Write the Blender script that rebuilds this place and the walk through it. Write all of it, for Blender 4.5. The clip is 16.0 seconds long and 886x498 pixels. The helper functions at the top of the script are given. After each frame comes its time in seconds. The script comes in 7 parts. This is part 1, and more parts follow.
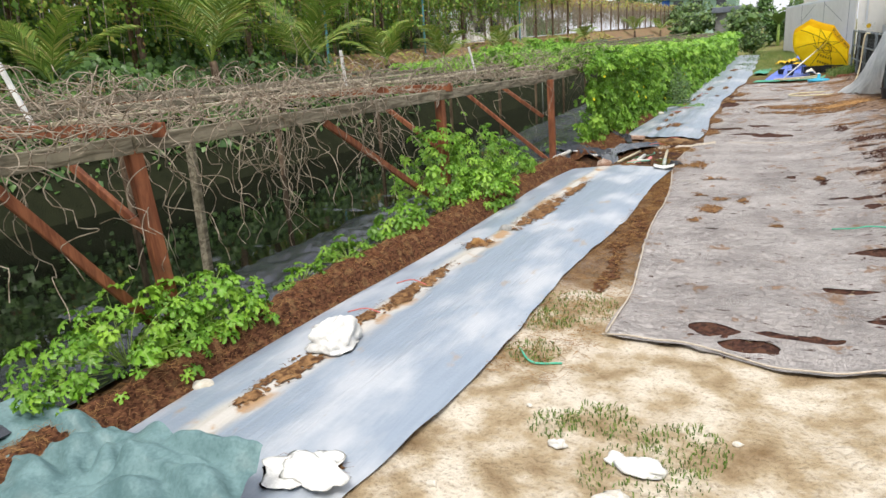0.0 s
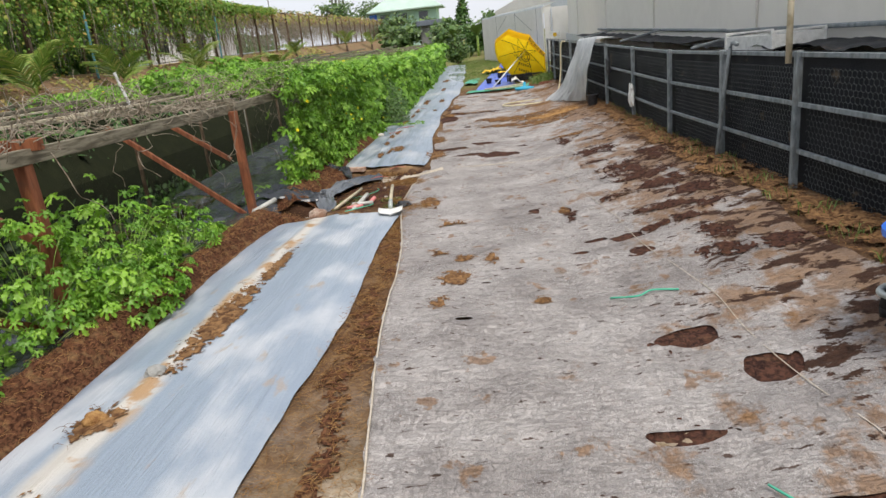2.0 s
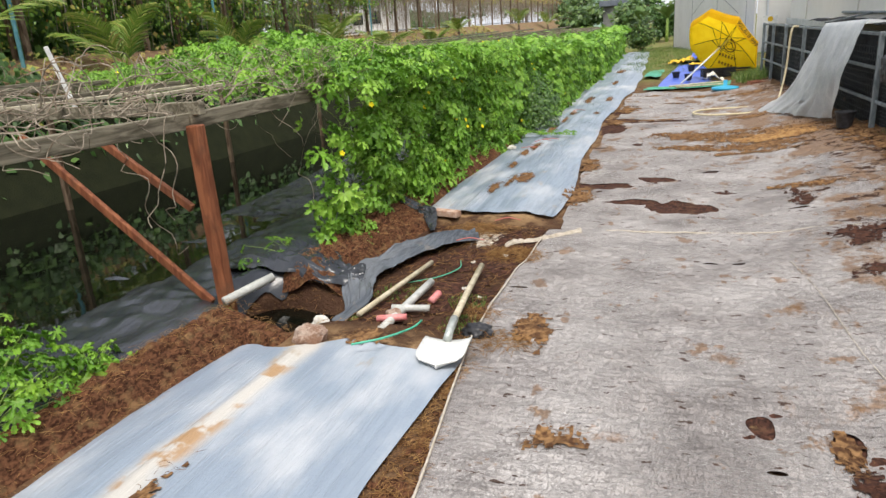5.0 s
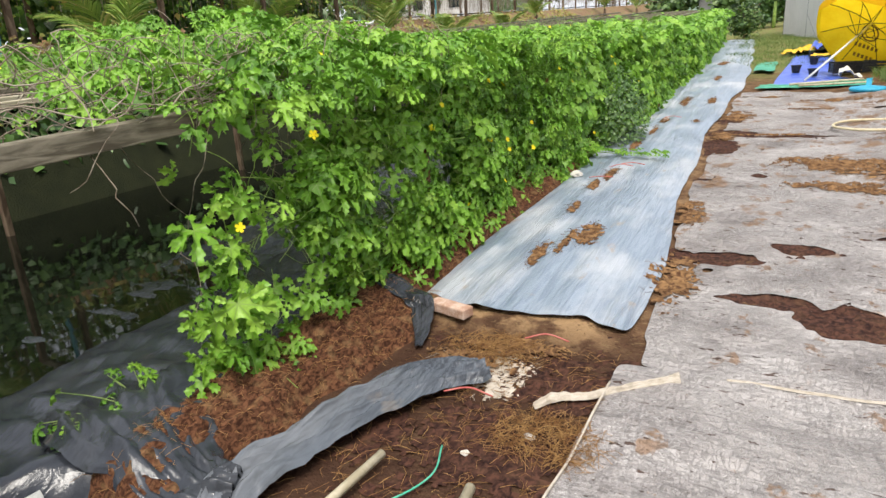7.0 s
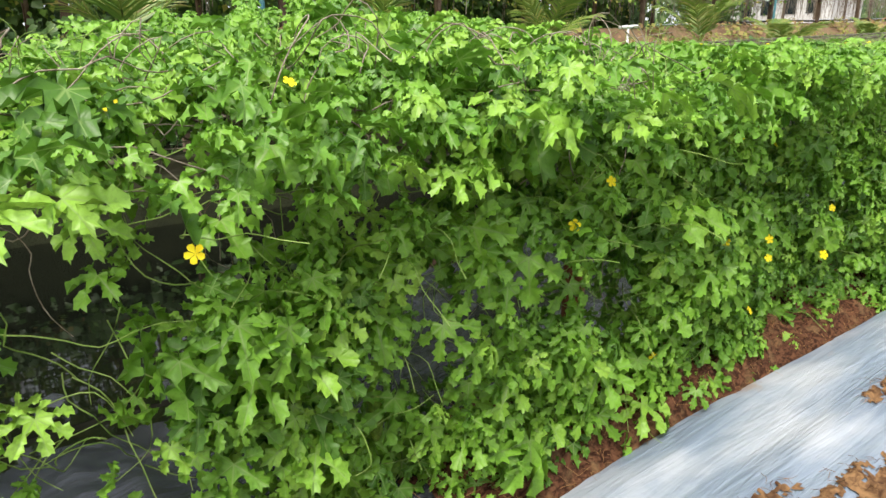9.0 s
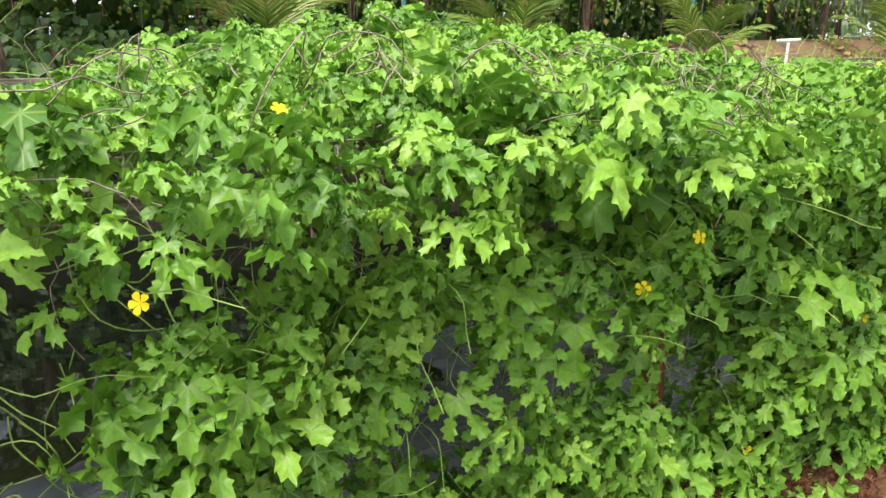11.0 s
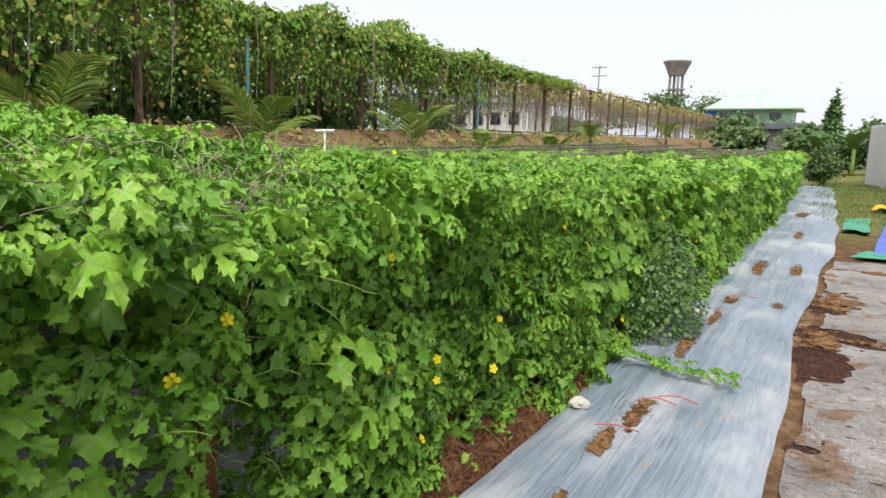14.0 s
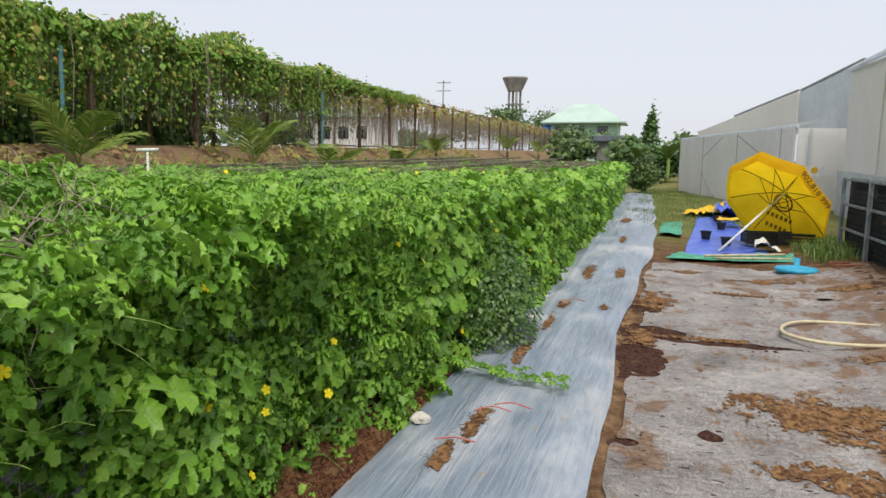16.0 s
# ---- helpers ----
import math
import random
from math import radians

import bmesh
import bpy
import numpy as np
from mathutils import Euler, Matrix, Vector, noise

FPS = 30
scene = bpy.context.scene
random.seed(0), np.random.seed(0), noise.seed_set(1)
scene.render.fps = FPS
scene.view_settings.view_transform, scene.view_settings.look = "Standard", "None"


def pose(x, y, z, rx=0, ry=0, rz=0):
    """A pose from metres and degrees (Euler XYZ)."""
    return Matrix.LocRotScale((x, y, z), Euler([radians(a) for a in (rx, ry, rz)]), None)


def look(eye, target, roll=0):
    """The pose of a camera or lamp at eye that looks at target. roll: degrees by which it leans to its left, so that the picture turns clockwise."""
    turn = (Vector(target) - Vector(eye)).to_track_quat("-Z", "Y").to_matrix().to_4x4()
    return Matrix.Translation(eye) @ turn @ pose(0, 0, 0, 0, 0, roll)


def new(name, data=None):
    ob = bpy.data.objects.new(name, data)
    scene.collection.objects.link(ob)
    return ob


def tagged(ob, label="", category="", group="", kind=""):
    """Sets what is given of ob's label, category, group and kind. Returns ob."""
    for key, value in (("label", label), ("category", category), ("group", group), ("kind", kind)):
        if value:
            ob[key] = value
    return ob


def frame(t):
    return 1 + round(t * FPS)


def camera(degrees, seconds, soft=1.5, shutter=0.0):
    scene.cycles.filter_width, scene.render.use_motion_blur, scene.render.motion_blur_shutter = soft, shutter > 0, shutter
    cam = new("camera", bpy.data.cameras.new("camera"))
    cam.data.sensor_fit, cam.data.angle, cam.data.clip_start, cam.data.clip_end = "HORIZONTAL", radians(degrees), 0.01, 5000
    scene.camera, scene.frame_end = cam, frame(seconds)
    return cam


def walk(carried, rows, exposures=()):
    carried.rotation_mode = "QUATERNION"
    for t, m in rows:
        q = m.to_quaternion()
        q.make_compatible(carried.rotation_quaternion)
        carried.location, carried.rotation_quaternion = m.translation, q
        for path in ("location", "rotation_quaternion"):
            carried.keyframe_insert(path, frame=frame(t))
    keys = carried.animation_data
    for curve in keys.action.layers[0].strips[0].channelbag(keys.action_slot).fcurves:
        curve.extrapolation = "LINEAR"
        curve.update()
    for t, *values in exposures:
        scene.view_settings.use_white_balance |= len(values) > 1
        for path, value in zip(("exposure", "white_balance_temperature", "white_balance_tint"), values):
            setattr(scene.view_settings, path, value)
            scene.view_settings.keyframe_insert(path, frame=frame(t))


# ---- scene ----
import collections

# Seconds, eye (x, y, z), heading (degrees to the left of +y), pitch (up), roll.
cam = camera(67.56, 16.0)
PATH = [
    (0, 1.418, 0.674, 1.598, 28.45, -15.82, -4.01),
    (0.5, 1.235, 1.216, 1.589, 19.06, -15.99, -4.59),
    (1, 1.165, 1.826, 1.588, 12.02, -16.94, -5.85),
    (1.5, 1.163, 2.440, 1.605, 10.90, -16.14, -3.71),
    (2, 1.153, 2.908, 1.623, 6.04, -16.54, -6.26),
    (2.5, 1.316, 3.520, 1.573, 0.77, -16.89, -3.17),
    (3, 1.384, 4.114, 1.578, 5.37, -14.80, -3.64),
    (3.5, 1.489, 4.718, 1.601, 12.79, -14.91, -6.19),
    (3.7, 1.492, 4.966, 1.594, 19.44, -13.98, -4.38),
    (5.8, 0.855, 7.756, 1.588, 21.20, -18.64, -3.42),
    (6, 0.866, 8.001, 1.589, 22.60, -18.58, -3.30),
    (6.5, 0.800, 8.600, 1.536, 26.03, -17.25, -2.23),
    (7, 0.600, 9.270, 1.580, 27.15, -17.61, -3.56),
    (7.5, 0.385, 9.859, 1.568, 32.06, -18.91, -1.63),
    (8, 0.267, 10.457, 1.567, 38.39, -21.88, -5.50),
    (8.5, 0.229, 11.058, 1.563, 47.63, -19.65, -3.74),
    (9, 0.082, 11.490, 1.607, 53.39, -16.58, -0.63),
    (9.5, -0.045, 11.757, 1.669, 60.41, -16.98, -0.42),
    (9.7, -0.082, 11.833, 1.674, 62.38, -17.46, 1.22),
    (11.8, -0.003, 11.964, 1.631, 67.50, -15.33, -0.48),
    (12, -0.000, 11.956, 1.634, 64.98, -14.38, 0.03),
    (12.5, 0.011, 11.970, 1.635, 60.15, -12.25, 0.50),
    (13, -0.006, 11.998, 1.635, 50.02, -10.63, 0.88),
    (13.5, 0.024, 12.047, 1.645, 40.07, -9.81, 1.43),
    (14, 0.082, 12.091, 1.666, 31.29, -8.42, 1.80),
    (14.5, 0.085, 12.130, 1.672, 24.58, -8.00, 2.90),
    (15, 0.142, 12.129, 1.702, 19.90, -6.40, 2.31),
    (15.5, 0.170, 12.155, 1.711, 18.37, -6.20, 1.50),
    (16, 0.183, 12.165, 1.704, 18.70, -6.99, 0.93),
]


def carried_pose(x, y, z, yaw, pitch, roll):
    return pose(x, y, z, 90 + pitch, 0, yaw) @ pose(0, 0, 0, 0, 0, roll)


EXPOSURE = [(t, stops, 6650, 10) for t, stops in ((0, 0.46), (0.5, 0.14), (1.0, 0.2), (2.5, 0.24), (3.0, 0.34), (3.5, 0.4), (6, 0.44), (7.0, 0.58), (8.0, 0.6), (8.5, 0.62), (9.0, 0.8), (9.5, 0.94), (12.5, 0.96), (13.2, 0.76), (14.2, 0.27), (15, 0.1), (16, 0.06))]
walk(cam, [(row[0], carried_pose(*row[1:])) for row in PATH], EXPOSURE)

# ---- light ----
world = bpy.data.worlds.new("world")
scene.world = world
world.use_nodes = True
wt = world.node_tree
sky = wt.nodes.new("ShaderNodeTexSky")
sky.sky_type, sky.sun_disc = "NISHITA", False
sky.sun_elevation, sky.sun_rotation = radians(63), radians(157)
sky.air_density, sky.dust_density, sky.ozone_density = 1.0, 4.0, 2.0
sky_gain = wt.nodes.new("ShaderNodeMix")
sky_gain.data_type, sky_gain.blend_type = "RGBA", "MIX"
sky_gain.inputs[0].default_value = 0.72
sky_gain.inputs[7].default_value = (8.0, 8.3, 9.1, 1)
wt.links.new(sky.outputs[0], sky_gain.inputs[6])
wt.links.new(sky_gain.outputs[2], wt.nodes["Background"].inputs[0])
wt.nodes["Background"].inputs[1].default_value = 0.115
sun = new("sun", bpy.data.lights.new("sun", "SUN"))
sun.data.energy, sun.data.angle, sun.data.color = 2.3, radians(25), (1.0, 0.96, 0.89)
sun.matrix_world = look((0, 0, 30), (-6.0, 14.0, 0))


# ---- materials ----
class Nodes:
    """A short way to write node materials."""

    def __init__(self, name, rough=0.8, metal=0.0, spec=0.3):
        self.mat = bpy.data.materials.new(name)
        self.mat.use_nodes = True
        self.tree = self.mat.node_tree
        self.bsdf = self.tree.nodes["Principled BSDF"]
        self.put("Roughness", rough), self.put("Metallic", metal), self.put("Specular IOR Level", spec)
        self.place = self.add("ShaderNodeTexCoord").outputs["Object"]
        geo = self.add("ShaderNodeNewGeometry")
        self.world, self.island = geo.outputs["Position"], geo.outputs["Random Per Island"]
        self.single = self.add("ShaderNodeObjectInfo").outputs["Random"]

    def add(self, kind):
        return self.tree.nodes.new(kind)

    def put(self, key, value):
        if hasattr(value, "is_output"):
            self.tree.links.new(value, self.bsdf.inputs[key])
        else:
            self.bsdf.inputs[key].default_value = value

    def link(self, a, b):
        if hasattr(a, "is_output"):
            self.tree.links.new(a, b)
        else:
            b.default_value = a

    def noise(self, scale, detail=4, stretch=(1, 1, 1), rough=0.55, shift=0.0, warp=0.0):
        m = self.add("ShaderNodeMapping")
        self.link(self.world, m.inputs["Vector"])
        m.inputs["Scale"].default_value, m.inputs["Location"].default_value = stretch, (shift, shift * 0.7, 0)
        n = self.add("ShaderNodeTexNoise")
        self.link(m.outputs[0], n.inputs["Vector"])
        n.inputs["Scale"].default_value, n.inputs["Detail"].default_value = scale, detail
        n.inputs["Roughness"].default_value, n.inputs["Distortion"].default_value = rough, warp
        return n.outputs["Fac"]

    def cells(self, scale, stretch=(1, 1, 1), feature="F1"):
        m = self.add("ShaderNodeMapping")
        self.link(self.world, m.inputs["Vector"])
        m.inputs["Scale"].default_value = stretch
        n = self.add("ShaderNodeTexVoronoi")
        n.feature = feature
        self.link(m.outputs[0], n.inputs["Vector"])
        n.inputs["Scale"].default_value = scale
        return n.outputs["Distance"]

    def step(self, fac, low, high):
        n = self.add("ShaderNodeMapRange")
        n.interpolation_type = "SMOOTHSTEP"
        self.link(fac, n.inputs["Value"])
        n.inputs["From Min"].default_value, n.inputs["From Max"].default_value = low, high
        return n.outputs["Result"]

    def math(self, op, a, b=0.0):
        n = self.add("ShaderNodeMath")
        n.operation = op
        self.link(a, n.inputs[0]), self.link(b, n.inputs[1])
        return n.outputs[0]

    def axis(self, k):
        n = self.add("ShaderNodeSeparateXYZ")
        self.link(self.world, n.inputs[0])
        return n.outputs[k]

    def mix(self, fac, a, b):
        n = self.add("ShaderNodeMix")
        n.data_type = "RGBA"
        self.link(fac, n.inputs[0])
        for v, k in ((a, 6), (b, 7)):
            self.link(v if hasattr(v, "is_output") else (*v, 1), n.inputs[k])
        return n.outputs[2]

    def ramp(self, fac, stops):
        n = self.add("ShaderNodeValToRGB")
        while len(n.color_ramp.elements) < len(stops):
            n.color_ramp.elements.new(0.5)
        for e, (p, c) in zip(n.color_ramp.elements, stops):
            e.position, e.color = p, (*c, 1)
        self.link(fac, n.inputs[0])
        return n.outputs[0]

    def bump(self, height, strength=0.4, distance=0.02):
        n = self.add("ShaderNodeBump")
        n.inputs["Strength"].default_value, n.inputs["Distance"].default_value = strength, distance
        self.link(height, n.inputs["Height"])
        self.put("Normal", n.outputs[0])

    def done(self, colour, rough=None):
        self.put("Base Color", colour if hasattr(colour, "is_output") else (*colour, 1))
        if rough is not None:
            self.put("Roughness", rough)
        return self.mat


def plain(name, a, b, scale=12, rough=0.7, metal=0.0, spec=0.3, bump=0.15, stretch=(1, 1, 1), detail=5):
    """Two tones of one surface, mixed by a coarse and a fine noise, with a fine relief."""
    n = Nodes(name, rough, metal, spec)
    coarse, fine = n.noise(scale, detail, stretch), n.noise(scale * 9, 3, stretch, shift=4)
    both = n.math("ADD", n.math("MULTIPLY", coarse, 0.65), n.math("MULTIPLY", fine, 0.35))
    n.bump(both, bump, 0.01)
    return n.done(n.mix(n.step(both, 0.36, 0.64), a, b))


def ground_material():
    n = Nodes("ground_soil", 0.95, spec=0.1)
    big, mid, fine = n.noise(0.9, 5), n.noise(6, 6, shift=3), n.noise(45, 5, shift=9)
    soil = n.ramp(mid, [(0.25, (0.05, 0.026, 0.015)), (0.5, (0.13, 0.072, 0.04)), (0.75, (0.27, 0.17, 0.09))])
    straw = n.noise(30, 3, (1, 3, 1), shift=2)
    soil = n.mix(n.math("MULTIPLY", n.step(straw, 0.56, 0.7), 0.55), soil, (0.36, 0.25, 0.13))
    sand = n.ramp(n.noise(3.4, 6, shift=7), [(0.3, (0.22, 0.145, 0.075)), (0.45, (0.42, 0.33, 0.21)), (0.6, (0.68, 0.61, 0.5))])
    sand = n.mix(n.math("MULTIPLY", n.step(fine, 0.5, 0.72), 0.5), sand, (0.2, 0.14, 0.08))
    edge = n.math("ADD", n.axis(1), n.math("MULTIPLY", n.math("SUBTRACT", big, 0.5), 3.0))
    near = n.math("SUBTRACT", 1.0, n.step(edge, 4.3, 6.0))
    right = n.step(n.math("ADD", n.axis(0), n.math("MULTIPLY", n.math("SUBTRACT", mid, 0.5), 0.7)), -0.35, 0.1)
    colour = n.mix(n.math("MULTIPLY", near, right), soil, sand)
    dug = n.math("MULTIPLY", n.step(n.axis(1), 9.6, 10.0), n.math("SUBTRACT", 1.0, n.step(n.axis(1), 12.2, 12.6)))
    colour = n.mix(n.math("MULTIPLY", dug, 0.75), colour, (0.05, 0.025, 0.017))
    bedded = n.math("MULTIPLY", n.math("SUBTRACT", 1.0, dug), n.math("MULTIPLY", n.math("SUBTRACT", 1.0, n.step(n.axis(0), -0.25, 0.0)), n.step(n.axis(0), -1.15, -1.0)))
    colour = n.mix(n.math("MULTIPLY", bedded, n.step(n.noise(8, 5, shift=15), 0.42, 0.6)), colour, (0.42, 0.27, 0.14))
    far = n.step(n.axis(1), 23.5, 28.0)
    grassy = n.ramp(n.noise(2.2, 6, shift=5), [(0.35, (0.17, 0.12, 0.06)), (0.5, (0.2, 0.2, 0.07)), (0.65, (0.1, 0.16, 0.035))])
    colour = n.mix(far, colour, grassy)
    bank = n.math("SUBTRACT", 1.0, n.step(n.axis(0), -8.2, -7.4))
    bare = n.ramp(n.noise(2.0, 6, shift=8), [(0.3, (0.14, 0.085, 0.05)), (0.5, (0.26, 0.17, 0.1)), (0.68, (0.16, 0.16, 0.06))])
    colour = n.mix(bank, colour, bare)
    # Far bank slope: dark weedy olive, with the trellis shade put into the colour.
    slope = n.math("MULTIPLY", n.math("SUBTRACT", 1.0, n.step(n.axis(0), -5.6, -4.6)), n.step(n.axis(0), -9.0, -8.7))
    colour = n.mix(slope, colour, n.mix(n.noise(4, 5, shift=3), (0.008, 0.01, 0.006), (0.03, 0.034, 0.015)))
    n.bump(n.math("ADD", mid, fine), 0.9, 0.03)
    return n.done(colour)


def net_material():
    n = Nodes("grey_ground_fleece", 0.85, spec=0.2)
    fibre, weave = n.noise(26, 5, (0.4, 2.0, 1), warp=0.8), n.noise(150, 2, (1, 0.6, 1), shift=3)
    grey = n.ramp(n.noise(1.5, 8, rough=0.66, shift=1), [(0.3, (0.2, 0.18, 0.172)), (0.5, (0.365, 0.335, 0.32)), (0.7, (0.53, 0.495, 0.475))])
    threads = []
    for k, (scale, stretch, wide) in enumerate(((11, (0.5, 2.2, 1), 0.02), (12, (2.4, 0.6, 1), 0.016), (22, (1, 1.3, 1), 0.014))):
        web = n.noise(scale, 5, stretch, rough=0.68, shift=11 + 7 * k, warp=1.4)
        rim = n.math("SUBTRACT", 1.0, n.step(n.math("ABSOLUTE", n.math("SUBTRACT", web, 0.5)), 0.002, wide))
        threads.append(rim)
        patch = n.step(n.noise(1.7, 4, shift=60 + 9 * k), 0.4, 0.62)
        grey = n.mix(n.math("MULTIPLY", n.math("MULTIPLY", rim, patch), 0.9), grey, (0.74, 0.71, 0.69))
    grey = n.mix(n.math("MULTIPLY", n.step(fibre, 0.54, 0.66), 0.4), grey, (0.16, 0.145, 0.14))
    # Coir and soil washed over the cloth, thickest along the black fence.
    lean = n.math("MULTIPLY", n.math("SUBTRACT", n.axis(0), 1.75), 0.13)
    lean = n.math("MAXIMUM", n.math("MINIMUM", lean, 0.17), -0.06)
    far = n.math("MULTIPLY", n.step(n.axis(1), 12.5, 16.0), 0.075)
    dirt = n.math("ADD", n.math("ADD", n.noise(2.3, 8, (1, 0.8, 1), rough=0.7, shift=21), lean), far)
    rust = n.mix(n.noise(9, 5, shift=2), (0.13, 0.065, 0.035), (0.38, 0.21, 0.085))
    dark = n.mix(n.noise(20, 5, shift=6), (0.028, 0.014, 0.01), (0.1, 0.05, 0.03))
    colour = n.mix(n.math("MULTIPLY", n.step(dirt, 0.56, 0.66), 0.75), grey, rust)
    colour = n.mix(n.math("MULTIPLY", n.step(n.noise(4.4, 7, (1, 0.8, 1), rough=0.65, shift=51), 0.6, 0.65), 0.7), colour, rust)
    colour = n.mix(n.step(n.math("ADD", n.noise(5.2, 8, (0.7, 1.2, 1), rough=0.7, shift=31), lean), 0.66, 0.69), colour, dark)
    colour = n.mix(n.math("MULTIPLY", n.step(n.noise(14, 4, (0.8, 1.9, 1), shift=13), 0.65, 0.68), 0.9), colour, dark)
    height = n.math("ADD", n.math("MULTIPLY", fibre, 0.8), n.math("ADD", n.math("MULTIPLY", weave, 0.7), n.math("MULTIPLY", n.math("ADD", threads[0], threads[1]), 0.5)))
    n.bump(height, 0.8, 0.014)
    return n.done(colour)


def film_material(name, a, b, dust, amount, rough=0.34, lap=None, relief=0.5):
    """Plastic mulch film: gloss, fine lengthwise creases, dust and dried mud."""
    n = Nodes(name, rough, spec=0.5)
    long = n.noise(14, 5, (2.0, 0.12, 1), rough=0.6, warp=1.3)
    cloud, fine = n.noise(1.5, 6, (1.5, 0.7, 1), shift=2), n.noise(60, 3, shift=7)
    onward = n.math("ADD", 0.3, n.math("MULTIPLY", n.step(n.axis(1), 11.0, 12.4), 0.7))
    base = n.mix(n.math("MULTIPLY", n.step(long, 0.4, 0.62), onward), b, a)
    veil = n.math("MULTIPLY", n.step(cloud, 0.44, 0.66), amount)
    colour = n.mix(veil, base, dust)
    if lap is not None:
        off = n.math("ABSOLUTE", n.math("ADD", n.math("SUBTRACT", n.axis(0), lap), n.math("MULTIPLY", n.math("SUBTRACT", n.noise(0.9, 3, shift=4), 0.5), 0.25)))
        band = n.math("SUBTRACT", 1.0, n.step(n.math("ADD", off, n.math("MULTIPLY", n.math("SUBTRACT", cloud, 0.5), 0.3)), 0.015, 0.12))
        band = n.math("MULTIPLY", band, n.math("SUBTRACT", 1.0, n.step(n.axis(1), 10.5, 11.5)))
        colour = n.mix(n.math("MULTIPLY", band, 0.75), colour, (0.62, 0.57, 0.49))
        colour = n.mix(n.math("MULTIPLY", band, n.step(n.noise(4.5, 6, shift=23), 0.52, 0.6)), colour, (0.4, 0.25, 0.13))
    colour = n.mix(n.math("MULTIPLY", n.step(n.noise(5, 6, (1.4, 0.6, 1), shift=17), 0.63, 0.72), amount), colour, (0.36, 0.26, 0.16))
    gathered = n.math("ADD", 0.45, n.math("MULTIPLY", n.step(n.noise(1.1, 3, (1.6, 0.5, 1), shift=31), 0.42, 0.62), 1.7))
    n.bump(n.math("ADD", n.math("MULTIPLY", n.math("MULTIPLY", long, gathered), onward), n.math("MULTIPLY", fine, 0.1)), relief, 0.035)
    return n.done(colour, n.math("ADD", n.math("MULTIPLY", veil, 0.4), rough))


def leaf_material(name, stops, vein=(0.3, 0.44, 0.13), gloss=0.4, thin=0.13):
    n = Nodes(name, gloss, spec=0.42)
    tone = n.math("ADD", n.math("MULTIPLY", n.island, 0.8), n.math("MULTIPLY", n.noise(3, 3), 0.3))
    tone = n.math("ADD", tone, n.math("MULTIPLY", n.single, 0.001))
    colour = n.ramp(tone, stops)
    colour = n.mix(n.math("MULTIPLY", n.step(n.noise(90, 4), 0.45, 0.7), 0.25), colour, tuple(0.55 * v for v in stops[0][1]))
    attr = n.add("ShaderNodeAttribute")
    attr.attribute_name = "vein"
    colour = n.mix(n.math("MULTIPLY", n.step(attr.outputs["Fac"], 0.78, 1.0), 0.75), colour, vein)
    n.bump(n.noise(70, 3), 0.25, 0.006)
    n.done(colour)
    glow = n.add("ShaderNodeBsdfTranslucent")
    n.link(colour, glow.inputs["Color"])
    both = n.add("ShaderNodeMixShader")
    both.inputs[0].default_value = thin
    n.tree.links.new(n.bsdf.outputs[0], both.inputs[1])
    n.tree.links.new(glow.outputs[0], both.inputs[2])
    n.tree.links.new(both.outputs[0], n.tree.nodes["Material Output"].inputs["Surface"])
    return n.mat


def water_material():
    n = Nodes("pond_water", 0.03, spec=0.25)
    n.bump(n.noise(2.2, 3, (1, 0.6, 1)), 0.05, 0.05)
    return n.done(n.mix(n.noise(0.8, 4), (0.002, 0.003, 0.002), (0.007, 0.008, 0.005)))


def banded(name, a, b, scale, stretch, rough=0.6, spec=0.3, stain=(0.1, 0.08, 0.06), amount=0.4):
    n = Nodes(name, rough, spec=spec)
    grain, patch = n.noise(scale, 6, stretch, warp=0.8), n.noise(scale * 0.25, 5, shift=5)
    colour = n.mix(n.step(grain, 0.35, 0.65), a, b)
    colour = n.mix(n.math("MULTIPLY", n.step(patch, 0.5, 0.72), amount), colour, stain)
    n.bump(grain, 0.4, 0.01)
    return n.done(colour)


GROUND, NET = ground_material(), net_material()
FILM = film_material("silver_mulch_film", (0.195, 0.245, 0.31), (0.265, 0.32, 0.39), (0.62, 0.625, 0.63), 0.55, 0.34, -0.84)
LINER = film_material("black_pond_film", (0.012, 0.014, 0.018), (0.032, 0.037, 0.046), (0.2, 0.2, 0.2), 0.1, 0.15, relief=0.35)
GREY_FILM = film_material("grey_film_scrap", (0.035, 0.04, 0.05), (0.1, 0.115, 0.135), (0.4, 0.4, 0.4), 0.2, 0.16, relief=0.4)
TANK = film_material("black_tank_liner", (0.006, 0.007, 0.009), (0.014, 0.016, 0.02), (0.04, 0.04, 0.04), 0.3, 0.62)
TANK.node_tree.nodes["Principled BSDF"].inputs["Specular IOR Level"].default_value = 0.12
WATER = water_material()
WET_COIR = banded("dark_wet_coir", (0.022, 0.01, 0.008), (0.09, 0.04, 0.026), 40, (1, 0.7, 1), 0.9, 0.15, (0.14, 0.075, 0.04), 0.4)
COIR = banded("brown_coir_mulch", (0.036, 0.015, 0.009), (0.155, 0.07, 0.036), 55, (1, 0.6, 1), 0.95, 0.1, (0.3, 0.19, 0.09), 0.45)
SPILL = banded("scattered_coir_and_soil", (0.085, 0.042, 0.022), (0.29, 0.165, 0.075), 28, (1, 0.7, 1), 0.95, 0.1, (0.07, 0.035, 0.02), 0.6)
STRAW = plain("dry_coir_fibre", (0.19, 0.09, 0.035), (0.42, 0.25, 0.1), 20, 0.9, spec=0.1)
